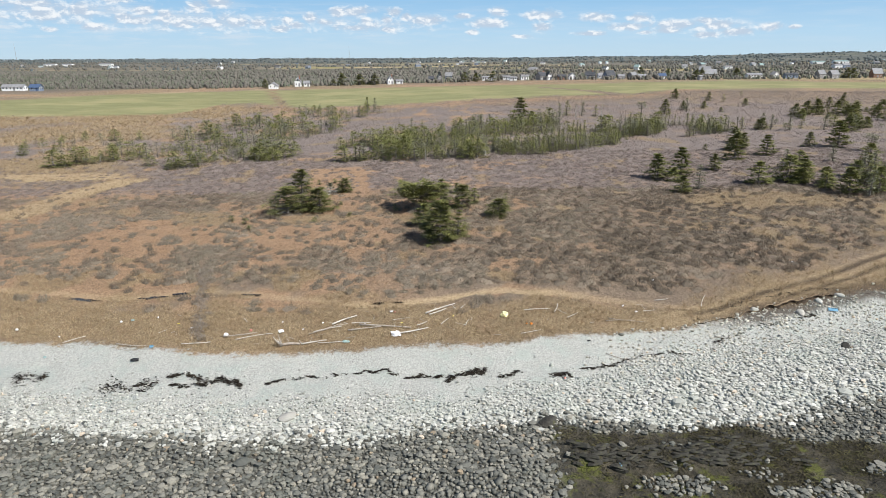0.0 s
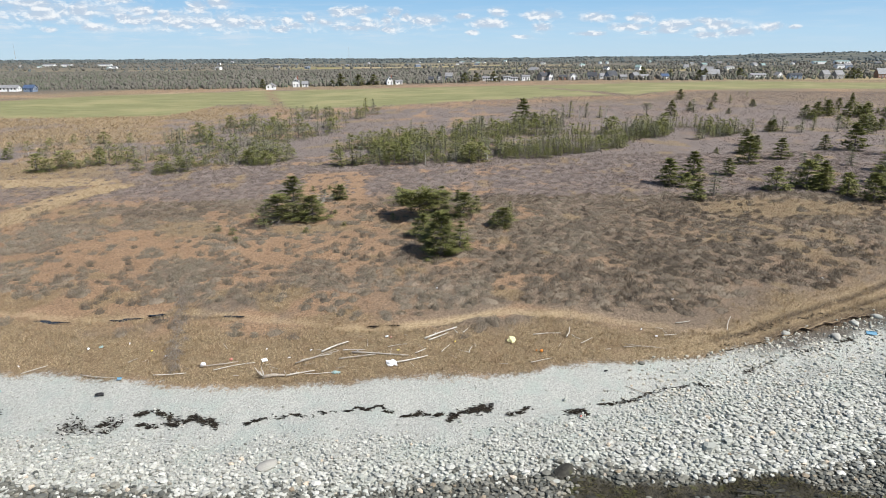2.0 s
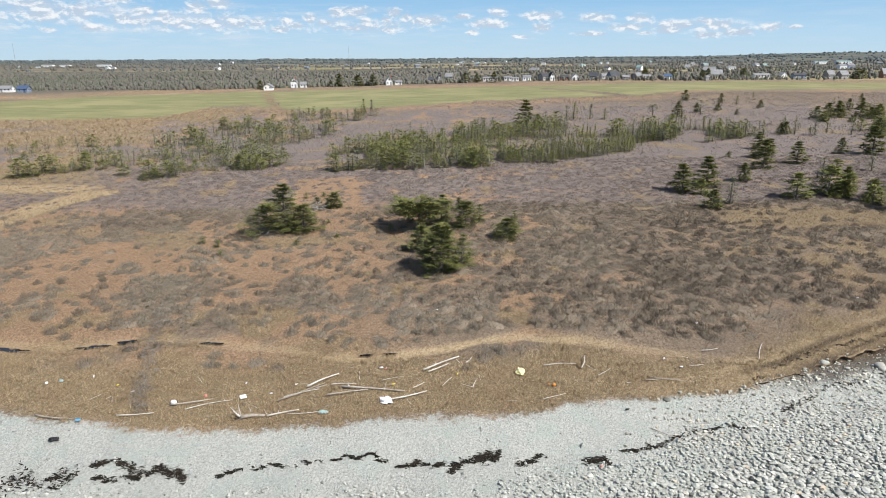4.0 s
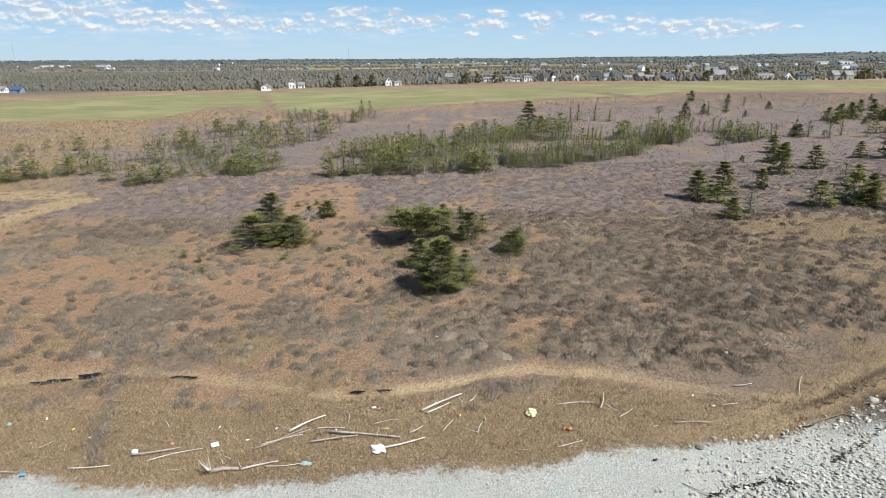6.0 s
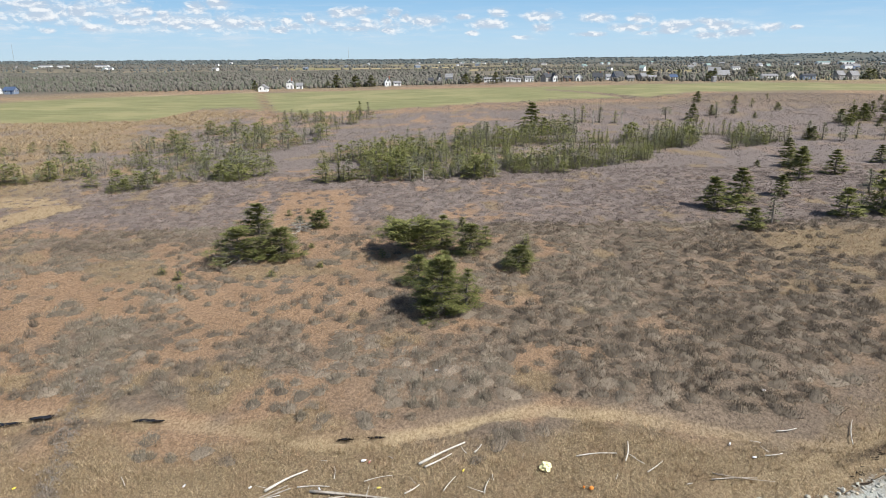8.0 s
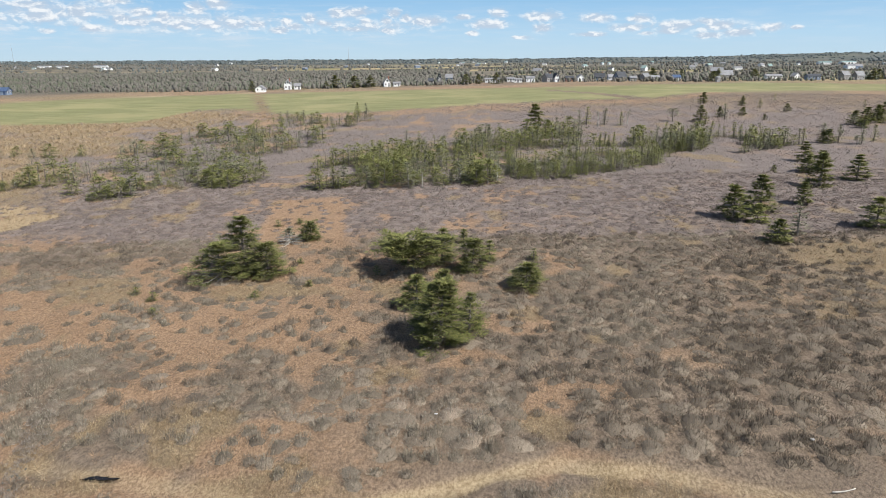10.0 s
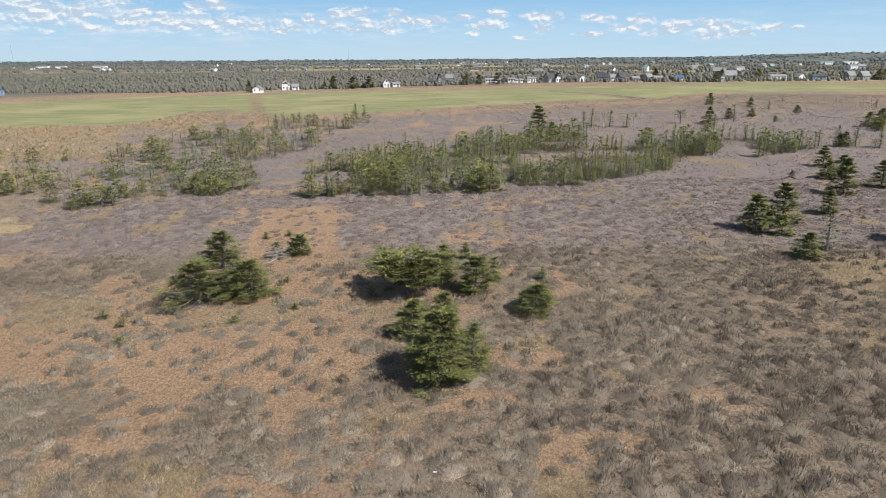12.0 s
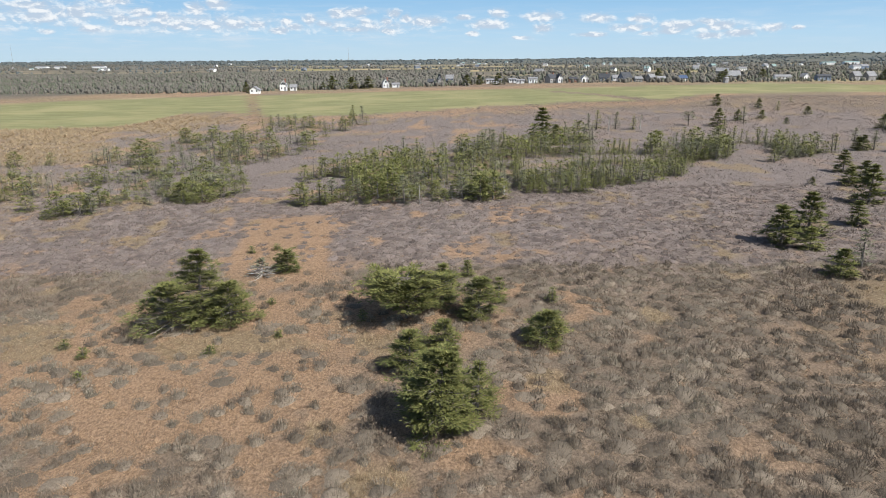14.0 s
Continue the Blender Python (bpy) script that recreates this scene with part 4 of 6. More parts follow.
wrack(((-31.4, 42.8), (-30, 42.3), (-29, 41.9)), 0.7, 160, 1, "black dried seaweed heap on pale shingle")
wrack(((-24.7, 41.3), (-22.5, 41.0), (-20.6, 41.1)), 0.8, 130, 2, "black dried seaweed scattered on pale shingle")
wrack(((-20.2, 42.2), (-18.6, 42.2), (-16.8, 41.7), (-15.4, 41.5), (-14.6, 40.9)), 0.36, 150, 3, "black line of dried seaweed on pale shingle")
wrack(((-19.6, 41.2), (-18.2, 41.3), (-16.6, 41.6)), 0.22, 150, 4, "thin black line of dried seaweed on shingle")
wrack(((-13, 41.6), (-10.5, 42.3), (-8, 42.2), (-5.8, 43.0), (-4, 42.8)), 0.10, 60, 5, "thin broken line of dried seaweed")
wrack(((-3.4, 42.2), (-2.4, 42.7), (-0.8, 42.6)), 0.14, 140, 6, "thin black line of dried seaweed on shingle")
wrack(((-0.5, 42.0), (0.3, 42.8), (1.4, 43.1), (2.4, 43.6)), 0.34, 210, 7, "thick black heap of dried seaweed on shingle")
wrack(((3.2, 42.9), (4.0, 43.1), (5.0, 43.3)), 0.2, 110, 8, "small line of dried seaweed on shingle")
wrack(((7.0, 43.4), (8.2, 43.6), (8.4, 42.9)), 0.4, 130, 9, "small heap of dried seaweed on shingle")
wrack(((9.4, 43.9), (10.6, 44.2), (13.6, 45.8), (15.4, 46.2), (17.6, 46.9)), 0.2, 60, 10, "ragged line of dried seaweed among cobbles")
wrack(((20.4, 48.2), (21.6, 49.2), (24, 50.6), (27.6, 52.4), (28.6, 52.7)), 0.18, 22, 11, "broken line of dried seaweed among stones")
wrack(((29.6, 53.2), (31.4, 53.9)), 0.25, 50, 12, "small heap of dried seaweed among stones")
# the eroded edge of the turf above the stones
u = np.arange(18.5, 39.0, 0.2)
base_y = np.interp(u, (18.5, 20.7, 24.8, 29, 32.8, 35, 39), (50.2, 51.1, 53.1, 55.2, 57.0, 57.6, 58.8)) + (fbm(u, u * 0, 1.1, 113, 3) - 0.5) * 0.7
grown = sstep(u, 18.5, 30) * (0.75 + 0.5 * fbm(u, u * 0 + 4, 2.0, 114, 2))
top_z = ground_z(u, base_y + 0.55) + 0.02 * grown
low_z = ground_z(u, base_y - 0.45)
rows = []
for off, mix, drop in ((0.5, 1.0, -0.22), (0.12, 1.0, -0.06), (0.0, 0.9, 0.0), (-0.03, 0.8, 0.0), (0.12, 0.6, 0.0), (0.10, 0.3, 0.0), (-0.32, 0.0, -0.12)):
    ragged = (fbm(u, u * 0 + off * 9 + mix * 5, 0.5, 115, 2) - 0.5) * 0.22
    rows.append(np.stack([u, base_y + off + ragged, low_z + (top_z - low_z) * mix + drop], 1))
m = len(u)
v = np.concatenate(rows)
i = np.arange(m - 1)
f = np.concatenate([np.stack([k * m + i, k * m + i + 1, (k + 1) * m + i + 1, (k + 1) * m + i], 1) for k in range(len(rows) - 1)])
a = Mat("peaty_soil", 0.95, 0.1)
a.bump(a.noise(7, 4), 0.8, 0.06)
SOIL = a.done(a.mix(a.step(a.noise(4.0, 4, 0.7), 0.35, 0.65), (0.022, 0.017, 0.013), (0.085, 0.062, 0.044)))
TURF = two_tone("cut_turf", (0.20, 0.142, 0.082), (0.40, 0.30, 0.18), 2.5, 0.95, 0.8)
upper = np.repeat(np.arange(len(rows) - 1), m - 1) > 1
tagged(new("eroded_bank", mesh_of("eroded_bank", v, f[:, ::-1], [TURF, SOIL], False, upper)), "low eroded bank of dark soil under overhanging turf", "bank", kind="structure")

wrack(((20, 51.8), (24, 54.0), (28, 56.0), (33, 58.0), (38, 59.6)), 0.12, 14, 13, "dark dried weed below the eroded bank")


# ---- a tumbled row of stones and grey shrubs running inland ----
t = rng.uniform(0, 1, 70)
y = 46.5 + 14.5 * t
x = -19.3 - 0.327 * (y - 46) + rng.normal(0, 0.3, 70)
size = 0.08 + 0.16 * rng.uniform(0, 1, 70) ** 2
v, f = spread(stones, np.stack([x, y, ground_z(x, y) + 0.06], 1), rng.uniform(0, 6.28, 70), size, rng.integers(0, 10, 70))
stuff("tumbled_stones", v, f, DARK, "grey stones of an old tumbled boundary in grass", "stones")
n = 110
y = 46.5 + 14.5 * rng.uniform(0, 1, n)
x = -19.3 - 0.327 * (y - 46) + rng.normal(0, 0.35, n)
v, f = spread([shrub_shape(110, 270 + k, 0.0105) for k in range(4)], np.stack([x, y, ground_z(x, y)], 1), rng.uniform(0, 6.28, n), rng.uniform(0.5, 1.2, n), rng.integers(0, 4, n))
stuff("heath_shrubs", v, f, TWIG, "grey shrubs along an old boundary line", "shrubs")


# ---- conifers ----
NEEDLE = foliage("spruce_needles", (0.092, 0.10, 0.034), (0.175, 0.178, 0.056), (0.30, 0.288, 0.105), 1.2)
NEEDLE_GREY = foliage("lichened_needles", (0.12, 0.124, 0.07), (0.235, 0.238, 0.148), (0.42, 0.415, 0.30), 1.2)
NEEDLE_LIGHT = foliage("thicket_needles", (0.11, 0.12, 0.04), (0.235, 0.238, 0.078), (0.40, 0.385, 0.15), 1.2)
BARK = two_tone("grey_bark", (0.13, 0.11, 0.095), (0.25, 0.22, 0.195), 6, 0.9, 0.5)
DEADWOOD = two_tone("bleached_branch", (0.30, 0.28, 0.25), (0.48, 0.46, 0.42), 5, 0.9, 0.4)


def tube(points, radii, seg=5):
    """A tapering tube along points."""
    p = np.array(points, float)
    v, f = [], []
    for i, (q, rad) in enumerate(zip(p, radii)):
        d = p[min(i + 1, len(p) - 1)] - p[max(i - 1, 0)]
        d = d / (np.linalg.norm(d) + 1e-9)
        a = np.cross(d, (0.31, 0.95, 0.05) if abs(d[1]) < 0.9 else (1, 0, 0))
        a = a / np.linalg.norm(a)
        b = np.cross(d, a)
        for j in range(seg):
            t = 2 * math.pi * j / seg
            v.append(q + rad * (math.cos(t) * a + math.sin(t) * b))
    for i in range(len(p) - 1):
        for j in range(seg):
            k = (j + 1) % seg
            f += [(i * seg + j, i * seg + k, (i + 1) * seg + k), (i * seg + j, (i + 1) * seg + k, (i + 1) * seg + j)]
    n = len(v)
    v += [p[0], p[-1]]
    for j in range(seg):
        k = (j + 1) % seg
        f += [(n, k, j), (n + 1, (len(p) - 1) * seg + j, (len(p) - 1) * seg + k)]
    return np.array(v), np.array(f)


def joined(pieces):
    vs, fs, base = [], [], 0
    for v, f in pieces:
        vs.append(v)
        fs.append(f + base)
        base += len(v)
    return np.concatenate(vs), np.concatenate(fs)


def reach_at(q, form):
    """How far the boughs reach at the height q of a crown, of one."""
    if form == "cone":
        return (1 - q) ** 0.8 * (0.55 + 0.45 * min(1, q * 6 + 0.3))
    if form == "dome":
        return math.sqrt(max(0.0, 1 - q * q)) * 0.95
    if form == "table":
        return 0.35 + 0.65 * math.sin(min(1, max(0, (q - 0.25) / 0.6)) * math.pi * 0.8) if q > 0.2 else 0.25
    if form == "broad":
        return (1 - q) ** 0.58 * (0.72 + 0.28 * min(1.0, q * 4))
    return (1 - q) ** 1.25 + 0.12 * (1 - q)


def conifer_arrays(h, r, form, boughs, blades, seed, bare=0.15, asym=0.0, lift=0.04, leaf=1.0):
    """A wind-worn spruce in arrays: the stem, its limbs (longest first) and the needle sprays laid in flat boughs."""
    g = np.random.default_rng(seed)
    lean = g.normal(0, 0.05, 2) * h
    trunk_pts = [(lean[0] * k * k, lean[1] * k * k, h * k - 0.15 * (k == 0)) for k in np.linspace(0, 0.97, 6)]
    stem = tube(trunk_pts, [0.05 * h ** 0.75 * (1 - 0.93 * k) + 0.008 for k in np.linspace(0, 1, 6)], 6)
    limbs, blade_v = [], []
    wind = g.uniform(0, 2 * math.pi)
    tiers = max(5, int(round(h / 0.50)))
    tier = (np.floor(np.arange(boughs) * tiers / boughs) + 0.5 + g.normal(0, 0.13, boughs)) / tiers
    qs = np.sort(np.clip(lift + (0.985 - lift) * tier, 0.03, 0.985)) if form != "table" else np.sort(0.30 + 0.66 * g.uniform(0, 1, boughs) ** 0.6)
    golden = 0.0
    for q in qs:
        golden += 2.39996 + g.normal(0, 0.35)
        lump = vnoise(math.cos(golden) * 1.4 + 5 + seed * 0.37, math.sin(golden) * 1.4 + q * h * 0.8 + 9, seed)
        length = r * reach_at(q, form) * g.uniform(0.7, 1.12) * (0.62 + 0.75 * float(lump)) * (1 + asym * math.cos(golden - wind))
        length = max(length, 0.09 * r)
        rise = (-0.10 + 0.55 * q ** 2 + g.normal(0, 0.09)) if form != "table" else g.normal(0.08, 0.10)
        o = np.array([lean[0] * q * q, lean[1] * q * q, h * q])
        d = np.array([math.cos(golden), math.sin(golden), rise])
        e = o + d * length + np.array([0, 0, 0.06 * length])
        low = o + d * length * 0.55 - np.array([0, 0, 0.05 * length])
        limbs.append((length, tube((o, low, e), (0.014 + 0.014 * length, 0.012 + 0.008 * length, 0.006), 3)))
        if g.uniform() < bare * (1.3 - q):
            continue
        n = max(6, int(blades * (0.35 + 0.65 * length / r)))
        k = max(2, int(1.3 + 1.7 * length))
        u = g.uniform(0.3 * min(1.0, length / 1.3), 1.0, k) ** 0.7
        side = np.array([-d[1], d[0], 0])
        off = g.uniform(-1, 1, k)
        wide_at = length * (0.34 + 0.12 * g.uniform()) * (1.1 - u * 0.7) + 0.05
        pad = o[None] * (1 - u[:, None]) + e[None] * u[:, None] - np.array([0, 0, 0.2])[None] * (u * (1 - u) * length * 0.6)[:, None] + side[None] * (off * wide_at)[:, None]
        which = g.integers(0, k, n)
        puff = (0.11 + 0.045 * length) * (0.7 + 0.6 * g.uniform(0, 1, k))[which]
        ball = g.normal(0, 1, (n, 3)) * np.array([1, 1, 0.17])
        c = pad[which] + ball * puff[:, None]
        out = ball * 0.6 + d[None] * g.uniform(0.3, 0.9, n)[:, None] + side[None] * (off[which] * 0.6)[:, None] + np.stack([0 * puff, 0 * puff, g.normal(0.16, 0.15, n)], 1)
        out /= np.linalg.norm(out, axis=1)[:, None]
        size = leaf * (0.10 + 0.055 * r) * g.uniform(0.6, 1.35, n)
        wide = np.cross(out, np.array([0, 0, 1.0])[None] + ball * 0.15 + g.normal(0, 0.22, (n, 3)))
        wide *= (size * (0.40 if leaf > 0.9 else 0.30) / np.linalg.norm(wide, axis=1))[:, None]
        blade_v.append(np.stack([c - wide, c + wide, c + out * (size * 1.3)[:, None]], 1).reshape(-1, 3))
    limbs = [b for _, b in sorted(limbs, key=lambda b: -b[0])]
    v = np.concatenate(blade_v)
    return stem, limbs, (v, np.arange(len(v)).reshape(-1, 3))


def conifer(name, h, r, form, boughs, blades, seed, label, material=None, bare=0.15, asym=0.0, group="", lift=0.04, leaf=1.0, limb_parts=10, limbs_kept=999):
    """A spruce as a thing: trunk, its longest limbs, and the crown."""
    stem, limbs, crown = conifer_arrays(h, r, form, boughs, blades, seed, bare, asym, lift, leaf)
    t = thing(name, 0, 0, -50, 0, label, "tree", group)
    wood_m = DEADWOOD if bare > 0.3 else BARK
    part("trunk", joined([stem] + limbs[limb_parts:limbs_kept]), wood_m, t)
    for b in limbs[:limb_parts]:
        part("limb", b, wood_m, t, "bare grey limb" if bare > 0.3 else "")
    part("crown", crown, material or NEEDLE, t)
    return t


def stand(tree, x, y, size=1.0, turn=None, squash=1.0):
    """Puts a finished tree at its place."""
    tree.matrix_basis = pose(x, y, zat(x, y) - 0.05, 0, 0, random.uniform(0, 360) if turn is None else turn) @ Matrix.Diagonal((size, size, size * squash, 1))
    return tree


def plant(tree, x, y, size=1.0, label=""):
    t = copy_thing(tree, pose(x, y, zat(x, y) - 0.05, 0, 0, random.uniform(0, 360)))
    t.scale = (size, size, size * random.uniform(0.88, 1.12))
    return tagged(t, label)


# the group in the open heath, built one by one
stand(conifer("spruce_tree", 4.4, 2.75, "broad", 96, 230, 11, "tall ragged green spruce in front of a clump", bare=0.14, asym=0.15, leaf=0.62), -1.5, 69.7)
stand(conifer("spruce_tree", 3.3, 1.35, "cone", 50, 130, 12, "narrow green spruce leaning beside a taller one", bare=0.1, leaf=0.65), 0.5, 70.9)
stand(conifer("spruce_tree", 2.7, 1.75, "broad", 60, 170, 13, "dark rounded spruce behind a taller tree", bare=0.08, leaf=0.62), -3.5, 75.8)
stand(conifer("spruce_tree", 2.1, 1.5, "broad", 48, 120, 14, "low dark green spruce in a clump", bare=0.05, leaf=0.68), -1.4, 79.2)
stand(conifer("spruce_tree", 1.6, 0.55, "cone", 34, 22, 15, "small spruce sapling beside larger trees", bare=0.1), -3.2, 78.8)
stand(conifer("spruce_tree", 3.4, 3.3, "table", 96, 190, 16, "flat-topped wind-shaped spruce with bare grey limbs below", bare=0.16, limb_parts=24, leaf=0.7), -4.3, 84.6)
stand(conifer("spruce_tree", 3.6, 1.8, "cone", 66, 130, 17, "dense green spruce growing into a flat-topped neighbour", bare=0.1, leaf=0.68), -1.7, 86.6)
stand(conifer("spruce_tree", 3.2, 2.0, "broad", 66, 140, 18, "dense conical green spruce in brown heath", bare=0.05, leaf=0.68), 1.1, 84.4)
stand(conifer("spruce_tree", 2.2, 0.8, "cone", 44, 30, 19, "slim young spruce behind a larger one", bare=0.1), 2.8, 87.4)
stand(conifer("spruce_tree", 1.6, 0.75, "cone", 40, 28, 20, "small bright green spruce standing alone", bare=0.0), 0.4, 93.4)
stand(conifer("spruce_tree", 2.3, 1.85, "broad", 66, 150, 21, "round bushy green spruce standing alone in shrubs", bare=0.03, leaf=0.65), 5.5, 80.0)
stand(conifer("spruce_tree", 1.3, 0.42, "cone", 28, 20, 22, "tiny spruce sapling among shrubs", bare=0.05), 6.9, 87.0)
stand(conifer("spruce_tree", 5.4, 2.6, "broad", 104, 170, 23, "tall dense green spruce at the head of a clump", bare=0.05, leaf=0.6), -19.9, 85.2)
stand(conifer("spruce_tree", 3.6, 3.0, "broad", 84, 150, 24, "spreading ragged spruce with grey twigs, below a taller one", bare=0.2, asym=0.2, leaf=0.6), -21.3, 82.8)
stand(conifer("spruce_tree", 3.2, 2.2, "broad", 74, 140, 25, "broad low green spruce at the side of a clump", bare=0.1, leaf=0.65), -17.5, 84.4)
stand(conifer("spruce_tree", 2.0, 1.35, "dome", 64, 40, 26, "small rounded green spruce on rust-brown grass", bare=0.03), -16.1, 96.0)
stand(conifer("dead_spruce", 1.7, 1.9, "skirt", 80, 8, 27, "bleached grey dead spruce bush beside a small green one", NEEDLE_GREY, bare=0.7), -18.0, 94.6)
for sx, sy, k in ((-20.9, 101.5, 0.8), (-18.6, 102.2, 0.7), (-15.4, 88.0, 0.5), (-13.2, 81.5, 0.6), (-17.2, 79.0, 0.6), (-25.6, 78.6, 0.8), (-27.8, 80.2, 0.7), (-24.2, 75.4, 0.6), (-7.6, 84.6, 0.9)):
    stand(conifer("spruce_sapling", k, 0.34 * k + 0.08, "cone", 20, 16, int(100 + 10 * sy), "tiny green spruce sapling in rust-brown grass", bare=0.0), sx, sy)

# the kinds to plant again and again
RECIPES = (
    ("spruce_tree", 2.0, "cone", 60, 40, 31, "dark green spruce in brown heath", False, 0.06),
    ("spruce_tree", 2.4, "broad", 62, 40, 32, "broad dark green spruce in brown heath", False, 0.06),
    ("spruce_tree", 1.15, "cone", 44, 26, 33, "narrow dark spruce among others", False, 0.10),
    ("spruce_tree", 2.4, "broad", 58, 38, 34, "ragged spruce with spreading skirts", False, 0.15),
    ("spruce_tree", 1.3, "cone", 44, 24, 35, "thin grey-green lichened spruce", True, 0.25),
    ("spruce_tree", 1.8, "table", 40, 28, 36, "flat-topped grey-green spruce with bare limbs", True, 0.25),
    ("dead_spruce", 1.4, "cone", 46, 9, 37, "bare grey dead spruce among living ones", True, 0.8),
    ("spruce_tree", 1.2, "cone", 40, 30, 38, "slim pointed green spruce in a thicket", False, 0.08),
    ("spruce_tree", 2.3, "dome", 48, 34, 39, "low bushy olive-green spruce in a thicket", False, 0.05),
    ("spruce_tree", 1.7, "broad", 44, 30, 40, "low bushy lichen-grey spruce in a thicket", True, 0.2),
    ("dead_spruce", 1.8, "dome", 44, 8, 41, "bare grey twiggy bush among living spruces", True, 0.75),
)
KINDS = [conifer(nm, 4.0, r, form, b, int(n * (1.5 if seed in (31, 32, 34) else 1.05)), seed, label, NEEDLE_GREY if grey else (NEEDLE if seed in (31, 32) else NEEDLE_LIGHT), bare, leaf=1.15, limb_parts=0, limbs_kept=9) for nm, r, form, b, n, seed, label, grey, bare in RECIPES]
USED = set()


def grow(kind, x, y, h, label=""):
    """The first of a kind is the built one, the rest are copies."""
    t = KINDS[kind]
    if kind in USED:
        return plant(t, x, y, h / 4.0, label)
    USED.add(kind)
    return tagged(stand(t, x, y, h / 4.0), label)


for kind, x, y, h in (
        (1, 31.6, 101.8, 4.3), (0, 36.6, 106.4, 4.9), (3, 33.6, 100.2, 2.6), (0, 42.6, 108.0, 3.1), (1, 32.3, 92.6, 3.0), (4, 35.6, 95.2, 3.9),
        (0, 49.0, 129.8, 1.4), (0, 58.5, 139.2, 4.0), (1, 56.6, 130.8, 3.2), (1, 53.6, 129.0, 2.8), (3, 45.0, 97.2, 4.0), (0, 50.4, 119.0, 5.0),
        (3, 49.8, 98.6, 4.4), (0, 52.6, 99.4, 4.0), (1, 51.4, 97.4, 2.8), (0, 57.6, 122.6, 4.4), (1, 75.2, 131.0, 5.0), (0, 70.2, 132.0, 3.2), (5, 78.0, 125.0, 3.6),
        (3, 53.6, 94.8, 3.2), (1, 54.6, 90.8, 3.7), (4, 56.4, 89.0, 4.0), (3, 59.0, 91.2, 3.8), (1, 62.4, 92.6, 3.2), (3, 61.0, 96.8, 3.4), (4, 64, 101, 4.2),
        (2, 68.4, 159.5, 3.4), (0, 71.6, 158.5, 3.0), (4, 75.0, 159.0, 3.6), (4, 78.4, 157.0, 3.8), (2, 82.6, 160.2, 3.4), (4, 87.0, 158.2, 4.2), (0, 92.0, 157.0, 4.6), (4, 95.0, 160, 3.6),
        (1, 96.0, 190.4, 4.2), (1, 100.4, 193.0, 4.8), (0, 104.6, 195.6, 5.4), (1, 108.4, 192.0, 4.6), (3, 112.6, 191.0, 4.4), (0, 107.0, 199.0, 5.0), (1, 116.0, 196.0, 4.0),
        (0, 116.6, 186.4, 4.6), (1, 118.8, 171.2, 5.4), (0, 122.4, 172.0, 5.8), (1, 126.0, 174.6, 4.6), (3, 114.4, 178.0, 4.0), (0, 119.6, 216.6, 4.4), (1, 126, 221, 4.0), (1, 133.6, 212.0, 4.4), (0, 138.6, 214.0, 4.8),
        (1, 96.0, 223.6, 3.0), (0, 91.2, 243.0, 3.6), (2, 93.6, 236.0, 4.0), (1, 78.0, 211.4, 3.0), (0, 79.4, 201.0, 2.2), (1, 82.0, 252.0, 4.2),
        (4, 30.6, 194.0, 5.0), (2, 32.8, 196.0, 6.0), (6, 35.0, 193.0, 4.6), (4, 37.4, 196.6, 5.4), (2, 40.8, 194.0, 4.2), (6, 43.0, 196.0, 4.6),
        (5, 55.6, 200.0, 4.6), (0, 62.0, 198.4, 5.2), (2, 61.0, 192.0, 3.6), (4, 70.0, 203.0, 5.0), (0, 70.6, 208.0, 4.0),
        (0, 17.8, 179.0, 7.0), (1, 21.0, 180.0, 3.6), (2, -29.0, 227.0, 5.6), (4, -26.6, 228.0, 5.0), (2, 113, 268, 3.0), (2, 128, 240, 3.0), (0, 150, 262, 2.6)):
    grow(kind, x, y, h * (0.8 if y > 185 else 0.9))


FAR_PLANTS = []


def wood(corners, n, seed, kinds, low, high, gap=1.5, single=999):
    """Trees at random inside a polygon, with clearings: the nearest stand singly, the rest are kept for one far mass."""
    r = np.random.default_rng(seed)
    c = np.array(corners, float)
    done, tries = [], 0
    while len(done) < n and tries < 12000:
        tries += 1
        x, y = r.uniform(c[:, 0].min(), c[:, 0].max()), r.uniform(c[:, 1].min(), c[:, 1].max())
        inside, j = False, len(c) - 1
        for i in range(len(c)):
            if (c[i, 1] > y) != (c[j, 1] > y) and x < (c[j, 0] - c[i, 0]) * (y - c[i, 1]) / (c[j, 1] - c[i, 1]) + c[i, 0]:
                inside = not inside
            j = i
        if not inside or float(fbm(x, y, 11, seed, 2)) < 0.39 or any(math.hypot(x - a, y - b) < gap for a, b, *_ in done):
            continue
        done.append((x, y, int(r.choice(kinds)), low + (high - low) * r.uniform() ** 1.4))
    done.sort(key=lambda q: q[1])
    for k, (x, y, kind, h) in enumerate(done):
        if k < single:
            grow(kind, x, y, h)
        else:
            FAR_PLANTS.append((x, y, kind, h))


